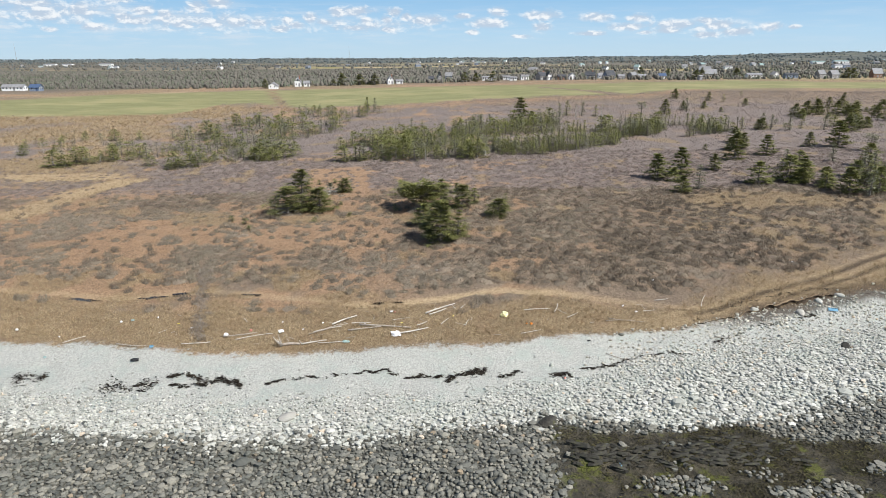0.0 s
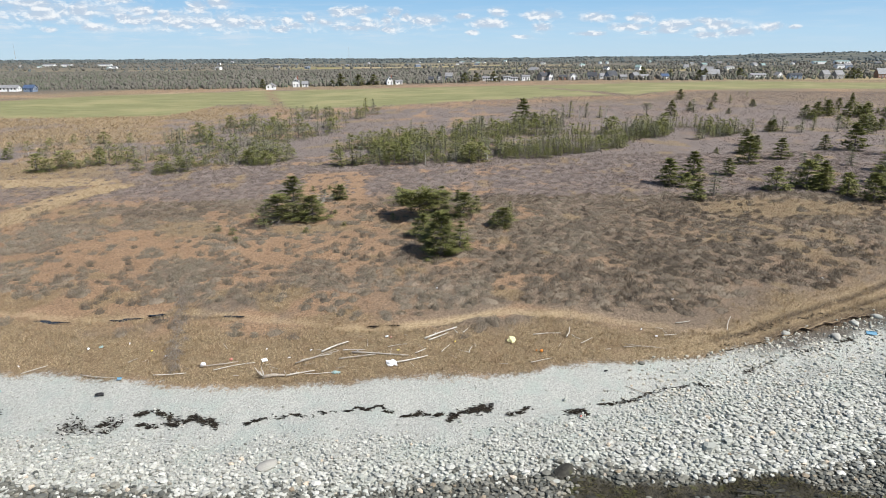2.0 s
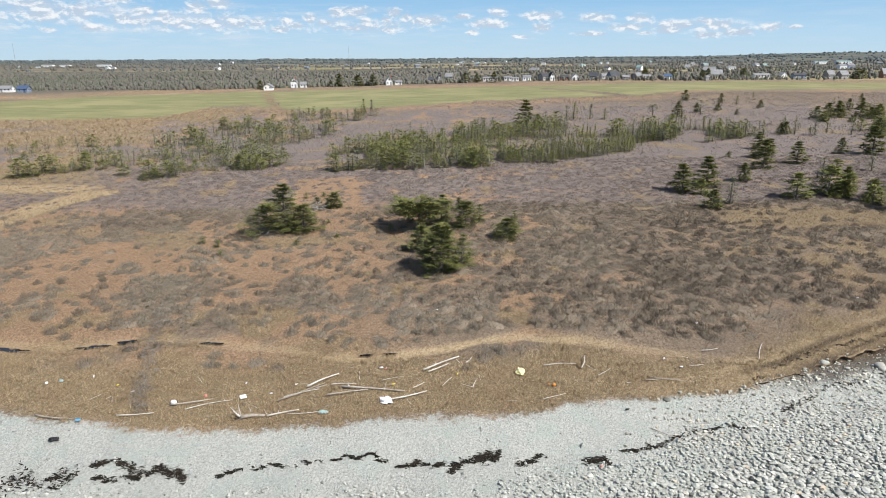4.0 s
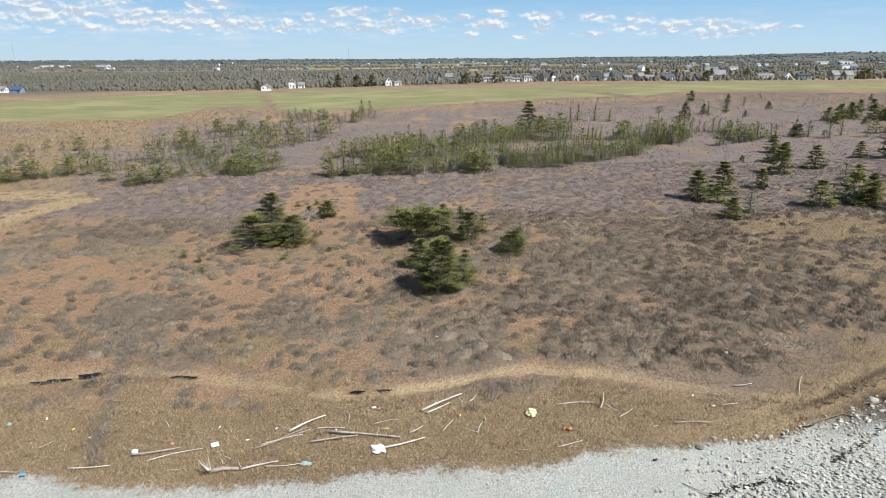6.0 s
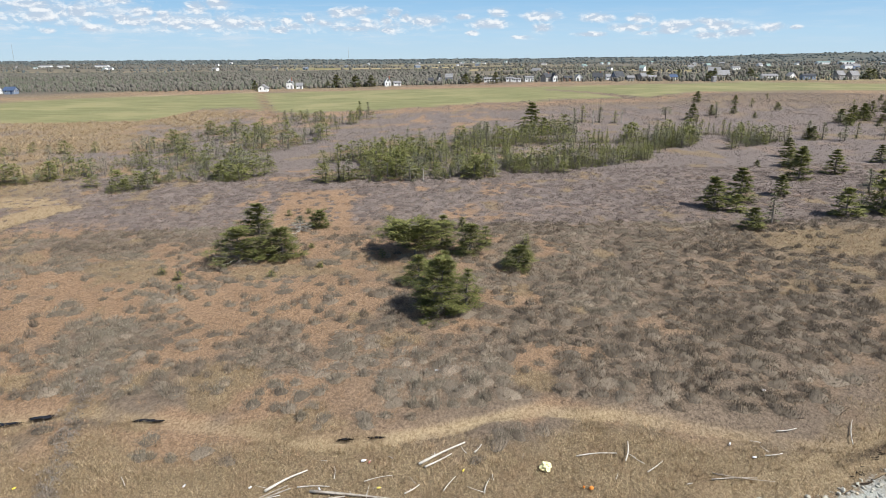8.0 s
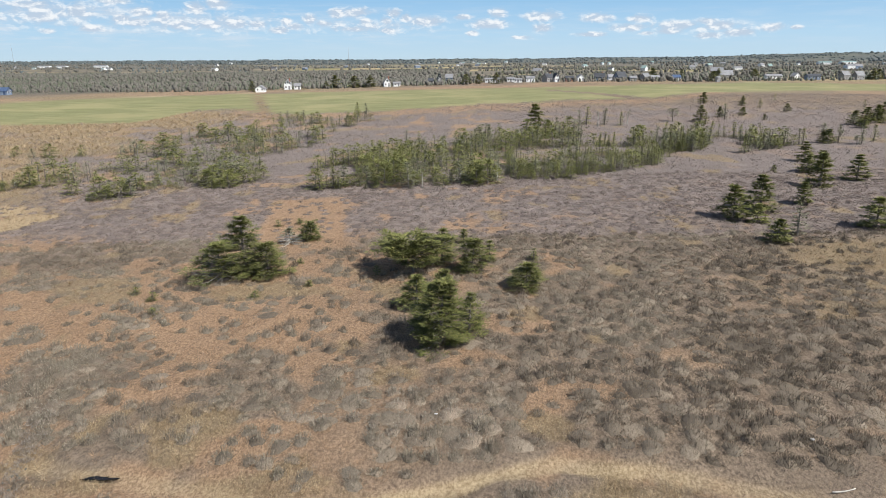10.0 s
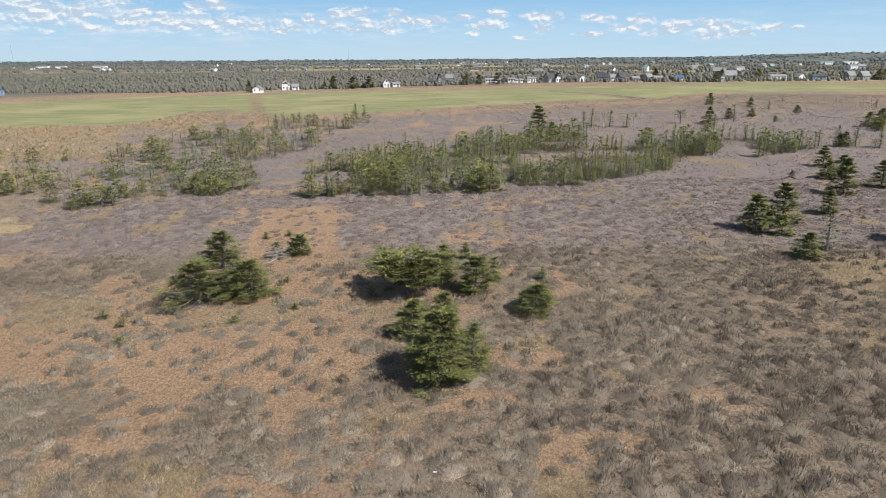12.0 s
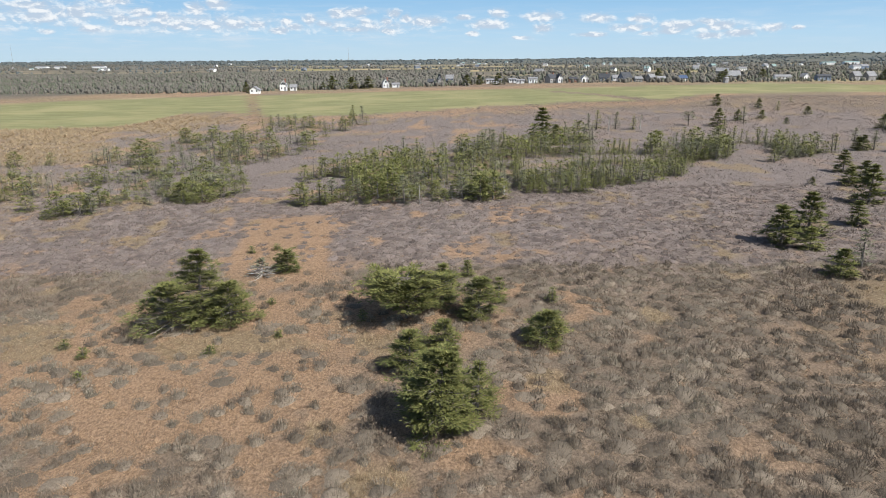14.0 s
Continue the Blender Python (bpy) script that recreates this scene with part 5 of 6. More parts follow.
random.seed(5)
wood(((-20.5, 120), (-6, 121.5), (5, 123), (8, 128), (8, 150), (-4, 164), (-19, 164), (-24, 140)), 300, 3, (2, 7, 7, 8, 8, 9, 9, 4, 8, 10, 8, 7), 1.0, 3.7, 1.0, 70)
wood(((8, 126), (16, 126), (33, 136), (38, 145), (36, 160), (22, 164), (9, 160)), 300, 5, (2, 7, 7, 8, 2, 7, 9), 1.0, 2.9, 0.9, 50)
wood(((0, 152), (30, 157), (42, 150), (40, 172), (22, 181), (0, 172)), 170, 6, (4, 9, 8, 8, 7, 2, 9), 1.2, 4.0, 1.2, 0)
wood(((33, 138), (52, 148), (66, 156), (63, 170), (45, 174), (38, 150)), 170, 7, (4, 2, 8, 9, 7, 9, 7), 1.2, 3.7, 1.2, 24)
wood(((-62, 115), (-50, 117), (-41, 122), (-35, 122), (-30, 134), (-36, 150), (-56, 150), (-72, 134), (-76, 122)), 175, 8, (8, 8, 8, 9, 9, 10, 8, 5), 0.9, 3.4, 1.25, 50)
wood(((-36, 150), (-56, 150), (-70, 160), (-66, 186), (-48, 205), (-30, 196), (-30, 165)), 170, 9, (8, 9, 10, 8, 4, 9, 5), 1.0, 3.8, 1.3, 0)
wood(((-96, 136), (-72, 134), (-70, 160), (-90, 166), (-104, 158)), 28, 10, (8, 8, 9, 10), 1.4, 2.4, 1.5, 6)
wood(((-50, 205), (-28, 200), (-22, 214), (-30, 222), (-52, 224)), 40, 12, (8, 9, 2, 9, 8), 1.8, 3.2, 1.5, 0)
grow(8, -80.5, 156.7, 2.6), grow(9, -84.0, 157.0, 2.2), grow(8, -62.6, 168.5, 3.7), grow(8, -60.6, 186.0, 3.4)

wood(((66, 156), (96, 156), (120, 172), (136, 210), (112, 208), (84, 178)), 46, 13, (8, 1, 9, 8, 5, 3), 1.2, 3.4, 2.0, 46)
wood(((44, 98), (66, 90), (76, 104), (66, 116), (52, 112)), 16, 14, (3, 1, 4, 3), 2.0, 3.8, 2.2, 16)

# the trees deeper in the woods, as masses
plants = np.array(FAR_PLANTS)
place = np.stack([plants[:, 0], plants[:, 1], ground_z(plants[:, 0], plants[:, 1]) - 0.05], 1)
sets = [conifer_arrays(4.0, r, form, int(b * 0.6), int(n * 0.72), seed + 50, bare, leaf=1.4) for nm, r, form, b, n, seed, label, grey, bare in RECIPES]
turn = rng.uniform(0, 6.28, len(plants))
for grey, m, what in ((False, NEEDLE_LIGHT, "dense green spruces deeper in the thicket"), (True, NEEDLE_GREY, "lichen-grey spruces deeper in the thicket")):
    chosen = np.array([RECIPES[int(k)][7] == grey for k in plants[:, 2]])
    v, f = spread([c for _, _, c in sets], place[chosen], turn[chosen], plants[chosen, 3] / 4.0, plants[chosen, 2].astype(int))
    stuff("spruce_thicket", v, f, m, what, "trees")
v, f = spread([joined([s] + l[:1]) for s, l, _ in sets], place, turn, plants[:, 3] / 4.0, plants[:, 2].astype(int))
stuff("thicket_stems", v, f, BARK, "bare grey stems and limbs in the spruce thicket", "tree stems")


# ---- pools on the path ----
a = Mat("peat_water", 0.06, 0.5)
WATER = a.done(a.mix(a.step(a.noise(2.0, 3), 0.4, 0.6), (0.006, 0.005, 0.004), (0.02, 0.015, 0.010)))
for k, (px, py, rx, ry, turn) in enumerate(POOLS):
    ang = np.linspace(0, 2 * np.pi, 22, endpoint=False)
    rad = 0.85 + 1.3 * (vnoise(ang * 3.4, ang * 0 + k * 3.1, 7) - 0.5)
    ring = np.stack([rx * rad * np.cos(ang), ry * rad * np.sin(ang), 0 * ang], 1)
    v = np.concatenate([ring, ring * 0.96 - np.array([0, 0, 0.05])])
    i = np.arange(22)
    j = (i + 1) % 22
    ob_v = np.concatenate([v, [[0, 0, 0], [0, 0, -0.05]]])
    f = np.concatenate([np.stack([i, j, i * 0 + 44], 1), np.stack([i, i + 22, j], 1), np.stack([j, i + 22, j + 22], 1), np.stack([j + 22, i + 22, i * 0 + 45], 1)])
    ob = new("puddle", mesh_of("puddle", ob_v, f, WATER))
    ob.matrix_basis = pose(px, py, float(smooth_z(px, py)) - 0.10, 0, 0, turn)
    tagged(ob, "dark peaty puddle on the worn footpath", "puddle", kind="structure")


# ---- driftwood and litter ----
DRIFT = two_tone("driftwood", (0.48, 0.44, 0.38), (0.70, 0.66, 0.60), 4, 0.85, 0.5)
DRIFT_DARK = two_tone("weathered_driftwood", (0.30, 0.26, 0.215), (0.50, 0.45, 0.385), 4, 0.9, 0.5)


def log(x0, y0, x1, y1, rad, label, m=DRIFT, lift=0.10, kind="driftwood_log", knots=3):
    """A bleached trunk that lies on the grass, slightly bent, with stubs of branches."""
    r = random.Random(int(x0 * 97 + y0 * 31 + x1 * 7))
    n = 7
    cx, cy = (x0 + x1) / 2, (y0 + y1) / 2
    rad = rad * 0.58
    base = thing(kind, cx, cy, zat(cx, cy), 0, label, "driftwood")
    za, zb = zat(x0, y0) + rad + lift, zat(x1, y1) + rad + lift
    z0 = zat(cx, cy)
    bend = r.uniform(-0.06, 0.06)
    ll = math.hypot(x1 - x0, y1 - y0)
    pts = []
    for i in range(n):
        t = i / (n - 1)
        w = math.sin(t * math.pi) * bend * ll
        pts.append((x0 - cx + (x1 - x0) * t - (y1 - y0) / ll * w, y0 - cy + (y1 - y0) * t + (x1 - x0) / ll * w, za + (zb - za) * t - z0))
    part("trunk", tube(pts, [rad * (1.0 - 0.45 * i / (n - 1)) * r.uniform(0.9, 1.1) for i in range(n)], 8), m, base, "", True)
    for _ in range(knots):
        i = r.randrange(1, n - 1)
        q = Vector(pts[i])
        d = Vector((r.uniform(-1, 1), r.uniform(-1, 1), r.uniform(0.1, 0.9))).normalized()
        part("branch_stub", tube((q, q + d * rad * 1.6, q + d * rad * r.uniform(2.2, 3.6)), (rad * 0.4, rad * 0.3, rad * 0.15), 5), m, base)
    return base


log(-2.3, 51.7, 0.1, 53.4, 0.13, "thick bleached driftwood log on dry grass")
log(-2.0, 51.5, -0.6, 52.5, 0.09, "short bleached log beside a thicker one", knots=1)
log(-9.8, 49.6, -8.0, 51.1, 0.12, "straight white driftwood log on dry grass", knots=1)
log(-11.4, 48.1, -8.6, 49.9, 0.08, "long split grey driftwood pole", DRIFT_DARK)
log(-11.1, 48.5, -9.0, 49.4, 0.07, "thin bleached driftwood pole")
log(-10.6, 48.7, -8.8, 50.1, 0.06, "thin grey driftwood pole beside others", DRIFT_DARK, knots=1)
log(-8.4, 48.8, -5.8, 49.3, 0.10, "dark grey driftwood beam on dry grass", DRIFT_DARK)
log(-7.6, 49.7, -3.4, 49.1, 0.13, "long thick grey driftwood trunk on dry grass", DRIFT_DARK)
log(-8.3, 50.0, -6.7, 50.1, 0.06, "thin bleached stick across other driftwood", knots=1)
log(-4.3, 48.2, -2.0, 49.1, 0.10, "bleached driftwood log beside white foam")
log(-2.9, 49.5, -2.2, 50.2, 0.07, "short white driftwood stump", knots=1)
log(0.6, 52.6, 1.0, 53.3, 0.07, "short bleached stick in dry grass", knots=1)
log(6.0, 52.5, 8.2, 52.8, 0.07, "bleached pole lying in dry grass", knots=2)
log(8.5, 52.1, 9.0, 53.7, 0.07, "upright-leaning white driftwood branch", lift=0.2)
log(9.5, 51.5, 10.5, 52.3, 0.05, "thin white stick in dry grass", knots=0)
log(12.6, 51.0, 15.0, 51.2, 0.06, "grey pole near the shingle edge", DRIFT_DARK)
log(12.8, 51.5, 15.8, 51.0, 0.04, "thin brown stick near the shingle edge", DRIFT_DARK)
log(17.8, 55.2, 19.0, 55.4, 0.07, "bleached plank end beside the footpath", knots=0)
log(21.6, 54.3, 22.6, 56.2, 0.06, "bleached pole beside the vehicle track", knots=0)
log(16.2, 53.0, 17.2, 53.2, 0.06, "short bleached stick in dry grass", knots=0)
log(-17.9, 47.3, -15.4, 47.9, 0.09, "grey driftwood log at the shingle edge", DRIFT_DARK)
log(-16.8, 46.8, -14.2, 47.9, 0.07, "bleached driftwood pole at the shingle edge")
log(-20.8, 46.3, -18.6, 46.5, 0.07, "bleached driftwood on the beach edge")
log(-11.6, 46.3, -9.8, 47.0, 0.10, "bleached driftwood beam at the shingle edge")
log(-10.4, 46.6, -8.2, 47.0, 0.05, "thin stick at the shingle edge", knots=0)
log(-1.0, 49.8, -0.4, 50.8, 0.05, "thin stick in dry grass", knots=0)
log(1.0, 49.6, 1.3, 50.6, 0.06, "short pale stick in dry grass", knots=0)
log(-5.0, 50.3, -3.6, 50.8, 0.04, "thin pale stick in dry grass", knots=0)
log(5.4, 48.6, 7.0, 49.3, 0.05, "forked bleached branch on the shingle", knots=3)
log(-30.2, 46.6, -28.9, 47.6, 0.06, "bleached pole leaning on dry grass", knots=0)
log(-25.9, 46.4, -23.4, 46.0, 0.07, "grey driftwood pole on the beach edge", DRIFT_DARK)
log(11.6, 46.2, 13.2, 45.3, 0.05, "thin dark stick on the shingle", DRIFT_DARK, 0.03)
log(24.0, 52.8, 26.6, 51.9, 0.04, "thin dark branch on the stones", DRIFT_DARK, 0.03)

# small sticks left by the tide
stick_rng = random.Random(41)
for _ in range(34):
    sx = stick_rng.uniform(-24, 17)
    sy = float(np.interp(sx, EDGE_X, EDGE_Y)) + stick_rng.uniform(0.4, 6.0)
    ang, ln = stick_rng.uniform(0, math.pi), stick_rng.uniform(0.3, 0.9)
    log(sx, sy, sx + ln * math.cos(ang), sy + ln * math.sin(ang), stick_rng.uniform(0.02, 0.045), "small bleached stick lying in dry grass", stick_rng.choice((DRIFT, DRIFT, DRIFT_DARK)), 0.12, "driftwood_stick", 0)

# a root-ended snag
snag = thing("driftwood_snag", -13.0, 46.1, zat(-13, 46.1), 20, "dark forked driftwood snag with curved roots", "driftwood")
part("trunk", tube(((-0.2, 0, 0.15), (0.5, 0, 0.2), (1.3, -0.15, 0.12)), (0.13, 0.11, 0.08), 7), DRIFT_DARK, snag, "", True)
for k in range(7):
    d = Vector((-0.6 + 0.1 * k, math.sin(k * 1.7) * 0.7, 0.35 + 0.25 * math.cos(k * 2.3)))
    part("root", tube((Vector((-0.1, 0, 0.2)), Vector((-0.1, 0, 0.2)) + d * 0.5, Vector((-0.1, 0, 0.2)) + d * 0.9 + Vector((0, 0.12, 0.15))), (0.05, 0.035, 0.012), 5), DRIFT if k % 3 == 0 else DRIFT_DARK, snag)

FOAM = two_tone("white_foam", (0.72, 0.72, 0.74), (0.86, 0.86, 0.88), 5, 0.7, 0.3)
CREAM = two_tone("cream_plastic", (0.72, 0.66, 0.30), (0.86, 0.82, 0.52), 4, 0.55, 0.2)
ORANGE = two_tone("orange_plastic", (0.72, 0.22, 0.03), (0.82, 0.32, 0.06), 5, 0.5, 0.2)
RED = two_tone("red_plastic", (0.50, 0.16, 0.12), (0.62, 0.28, 0.22), 5, 0.5, 0.2)
BLUE = two_tone("blue_plastic", (0.12, 0.27, 0.40), (0.2, 0.38, 0.5), 5, 0.5, 0.2)
TEAL = two_tone("teal_rope", (0.25, 0.37, 0.35), (0.38, 0.48, 0.46), 9, 0.8, 0.4)
YELLOW = two_tone("yellow_plastic", (0.75, 0.58, 0.05), (0.85, 0.7, 0.15), 5, 0.5, 0.2)
BLACK = two_tone("black_rubber", (0.015, 0.015, 0.016), (0.04, 0.04, 0.04), 5, 0.6, 0.2)


def crumpled(name, x, y, sx, sy, sz, m, label, category, seed, turn=0.0, cuts=3):
    """A crumpled or broken lump of sheet or foam, thick, with folds."""
    bm = bmesh.new()
    bmesh.ops.create_icosphere(bm, subdivisions=cuts, radius=0.5)
    for v in bm.verts:
        n = noise.noise(v.co * 3.1 + Vector((seed, 0, 0))) * 0.6 + noise.noise(v.co * 7.3 + Vector((0, seed, 0))) * 0.4
        v.co = v.co * (1 + n)
        v.co.z = max(v.co.z, -0.3)
        v.co = Vector((v.co.x * sx, v.co.y * sy, v.co.z * sz))
    me = bpy.data.meshes.new(name)
    bm.to_mesh(me)
    bm.free()
    me.materials.append(m)
    ob = new(name, me)
    ob.matrix_basis = pose(x, y, zat(x, y) + 0.28 * sz + 0.06, 0, 0, turn)
    return tagged(ob, label, category)


crumpled("foam_sheet", -4.55, 48.1, 0.8, 0.6, 0.34, FOAM, "crumpled white plastic sheeting beside a driftwood log", "plastic sheet", 3)
crumpled("plastic_sheet", 4.25, 51.6, 0.52, 0.5, 0.46, CREAM, "crumpled pale yellow plastic sheet in dry grass", "plastic sheet", 5)


def buoy(x, y, width, m, label, turn=0.0):
    """A fishing float: a ribbed body with an eyelet at its end."""
    size = width * 0.6
    t = thing("fishing_float", x, y, zat(x, y) + 0.5 * size + 0.05, turn, label, "float")
    bm = bmesh.new()
    bmesh.ops.create_uvsphere(bm, u_segments=14, v_segments=9, radius=size * 0.5)
    for v in bm.verts:
        v.co.x *= 1.25
        if abs(v.co.x) < size * 0.12:
            v.co.y, v.co.z = v.co.y * 0.94, v.co.z * 0.94
    part("body", bm, m, t, "", True)
    part("eyelet", tube([(size * 0.6, 0, 0), (size * 0.75, 0, 0.02), (size * 0.86, 0, 0)], (0.05 * size + 0.01, 0.07 * size, 0.04 * size), 6), BLACK, t)


def bottle(x, y, length, m, cap, label, turn=0.0):
    """A plastic bottle or jug lying on its side, with a screw cap."""
    size = length * 0.72
    t = thing("plastic_bottle", x, y, zat(x, y) + 0.22 * size + 0.05, turn, label, "bottle")
    part("body", tube([(-0.5 * size, 0, 0), (-0.47 * size, 0, 0), (0.2 * size, 0, 0), (0.36 * size, 0, 0), (0.44 * size, 0, 0)], (0.16 * size, 0.2 * size, 0.2 * size, 0.08 * size, 0.07 * size), 9), m, t, "", True)
    part("cap", tube([(0.44 * size, 0, 0), (0.53 * size, 0, 0)], (0.085 * size, 0.085 * size), 8), cap, t)


def crate_lid(x, y, sx, sy, m, label, turn=0.0, tilt=12):
    """A broken flat lid or board with a raised rim."""
    t = thing("broken_lid", x, y, zat(x, y) + 0.16, turn, label, "litter")
    bm = box(bmesh.new(), -sx / 2, sx / 2, -sy / 2, sy / 2, -0.02, 0.02, 0.008)
    ob = part("panel", bm, m, t)
    rim = part("rim", box(bmesh.new(), -sx / 2, sx / 2, sy / 2 - 0.03, sy / 2, 0.02, 0.07, 0.005), m, t)
    for o in (ob, rim):
        o.matrix_basis = pose(0, 0, 0, tilt, 0, 0)


buoy(6.35, 50.2, 0.34, ORANGE, "orange plastic fishing float in dry grass", 30)
buoy(6.0, 50.3, 0.22, ORANGE, "small orange fishing float beside a larger one", 70)
buoy(-17.75, 47.5, 0.5, FOAM, "large white foam float at the shingle edge", 10)
buoy(-16.0, 48.2, 0.34, RED, "red and white fishing float in dry grass", 50)
buoy(18.6, 58.8, 0.3, FOAM, "white float lying among heath shrubs")
buoy(-35.2, 48.9, 0.32, FOAM, "white float in dry grass above the beach", 20)
buoy(-27.0, 49.6, 0.3, FOAM, "white float in dry grass above the beach", 70)
buoy(7.9, 42.6, 0.24, RED, "small red float beside black seaweed", 40)
bottle(-5.2, 51.9, 0.42, FOAM, RED, "white plastic jug with a red cap in dry grass", 20)
bottle(-4.9, 51.8, 0.3, RED, FOAM, "small pinkish bottle beside a white jug", 70)
bottle(-13.9, 49.9, 0.3, FOAM, BLUE, "white plastic bottle in dry grass", 80)
bottle(-12.0, 48.9, 0.3, FOAM, BLUE, "white plastic bottle in dry grass", 15)
bottle(-10.6, 49.9, 0.3, FOAM, BLACK, "pale plastic bottle in dry grass", 50)
bottle(-7.2, 50.0, 0.3, FOAM, BLUE, "white plastic bottle behind driftwood", 120)
bottle(-4.2, 49.9, 0.32, YELLOW, FOAM, "yellow bottle beside driftwood", 10)
bottle(0.0, 51.3, 0.3, YELLOW, FOAM, "pale yellow bottle in dry grass", 70)
bottle(15.6, 52.9, 0.36, FOAM, BLACK, "white plastic bottle in dry grass", 0)
bottle(14.7, 54.0, 0.36, FOAM, BLUE, "white plastic bottle in dry grass", 60)
bottle(-21.0, 49.0, 0.32, FOAM, BLUE, "white plastic bottle in dry grass", 30)
bottle(-22.4, 49.8, 0.3, YELLOW, RED, "yellow plastic bottle in dry grass", 60)
bottle(-24.4, 50.6, 0.34, FOAM, RED, "white plastic bottle in dry grass", 110)
bottle(-31.0, 47.6, 0.3, FOAM, BLUE, "white plastic bottle at the beach edge", 140)
bottle(10.6, 47.8, 0.4, BLACK, BLACK, "black plastic jug on the shingle", 20)
bottle(-1.6, 60.8, 0.3, FOAM, BLUE, "white plastic bottle among heath shrubs", 10)
bottle(34.3, 64.4, 0.34, FOAM, BLUE, "white plastic bottle beside the vehicle track", 10)
bottle(9.6, 33.2, 0.4, BLUE, FOAM, "pale blue plastic bottle among dark cobbles", 100)
crate_lid(-13.6, 48.2, 0.4, 0.28, FOAM, "broken white plastic board in dry grass", 30)
crate_lid(33.4, 54.9, 0.75, 0.45, BLUE, "bright blue plastic panel on the stones", -20, 8)
crate_lid(-22.9, 45.8, 0.28, 0.2, BLUE, "blue plastic scrap at the shingle edge", 15)
crate_lid(-30.4, 44.6, 0.18, 0.16, TEAL, "teal plastic scrap on the shingle", 45)
crumpled("rope_tangle", -8.3, 46.9, 0.6, 0.3, 0.16, TEAL, "tangle of pale teal fishing rope at the beach edge", "rope", 9)
crumpled("rope_tangle", -26.2, 49.9, 0.3, 0.25, 0.15, TEAL, "small tangle of teal rope in dry grass", "rope", 12)
crumpled("weed_clump", -23.5, 44.2, 0.55, 0.32, 0.2, BLACK, "black clump of weed on the shingle", "seaweed", 15)

# single large stones on the shingle
BOULDER = stone_material("boulder_stone", (0.30, 0.29, 0.26), (0.38, 0.36, 0.32), (0.44, 0.42, 0.36), 0.85)


def boulder(x, y, sx, sy, sz, seed, label, m=None):
    bm = bmesh.new()
    bmesh.ops.create_icosphere(bm, subdivisions=3, radius=0.5)
    for v in bm.verts:
        v.co *= 1 + 0.22 * noise.noise(v.co * 2.2 + Vector((seed, 0, 0))) + 0.05 * noise.noise(v.co * 8 + Vector((0, seed, 0)))
        v.co = Vector((v.co.x * sx, v.co.y * sy, v.co.z * sz))
    me = bpy.data.meshes.new("boulder")
    bm.to_mesh(me)
    bm.free()
    me.materials.append(m or BOULDER)
    ob = new("boulder", me)
    ob.matrix_basis = pose(x, y, zat(x, y) + sz * 0.2, 0, 0, seed * 40)
    tagged(ob, label, "boulder")


boulder(-10.6, 37.4, 1.25, 0.75, 0.5, 1, "large smooth flat boulder among pale cobbles")
boulder(30.2, 54.2, 1.0, 0.7, 0.6, 2, "brown broken boulder below the bank")
boulder(17.0, 45.6, 0.6, 0.5, 0.4, 3, "buff boulder on the shingle")
boulder(13.4, 49.0, 0.45, 0.36, 0.26, 4, "dark boulder on the shingle", DARK)
boulder(36.6, 51.6, 1.3, 0.8, 0.5, 5, "dark flat boulder among pale cobbles", SLATE)
boulder(31.0, 48.6, 1.2, 0.6, 0.4, 6, "dark flat boulder among pale cobbles", SLATE)
boulder(33.0, 56.6, 0.8, 0.6, 0.4, 7, "pale broken boulder below the bank", PALE)
boulder(35.5, 57.8, 0.9, 0.5, 0.4, 8, "pale broken boulder below the bank", PALE)
boulder(26.2, 54.3, 0.7, 0.5, 0.35, 9, "pale broken boulder below the bank", PALE)
boulder(6.0, 37.3, 1.5, 0.9, 0.5, 10, "dark slate boulder at the top of the ledge", SLATE)


# ---- buildings ----
WHITE = two_tone("white_siding", (0.72, 0.72, 0.71), (0.82, 0.82, 0.81), 0.8, 0.7, 0.1)
GREY = two_tone("grey_shingle_wall", (0.27, 0.26, 0.25), (0.38, 0.365, 0.35), 1.5, 0.85, 0.3)
BLUEGREY = two_tone("blue_grey_siding", (0.16, 0.20, 0.27), (0.23, 0.28, 0.36), 1.0, 0.75, 0.1)
BROWN = two_tone("brown_wall", (0.22, 0.12, 0.08), (0.30, 0.18, 0.12), 1.0, 0.8, 0.2)
ROOF_DARK = two_tone("dark_shingle_roof", (0.045, 0.048, 0.055), (0.085, 0.09, 0.10), 1.2, 0.8, 0.3)
ROOF_GREY = two_tone("grey_shingle_roof", (0.20, 0.20, 0.205), (0.30, 0.30, 0.305), 1.2, 0.8, 0.3)
ROOF_BLUE = two_tone("blue_metal_roof", (0.05, 0.08, 0.15), (0.08, 0.12, 0.20), 1.2, 0.5, 0.1)
ROOF_GREEN = two_tone("green_metal_roof", (0.20, 0.29, 0.27), (0.26, 0.34, 0.32), 1.2, 0.5, 0.1)
BRICK = two_tone("brick_chimney", (0.25, 0.11, 0.08), (0.34, 0.17, 0.12), 8, 0.9, 0.4)
a = Mat("window_glass", 0.08, 0.6)
GLASS = a.done(a.mix(a.step(a.noise(0.6, 2), 0.4, 0.6), (0.02, 0.024, 0.03), (0.05, 0.06, 0.07)))


HOUSES = []


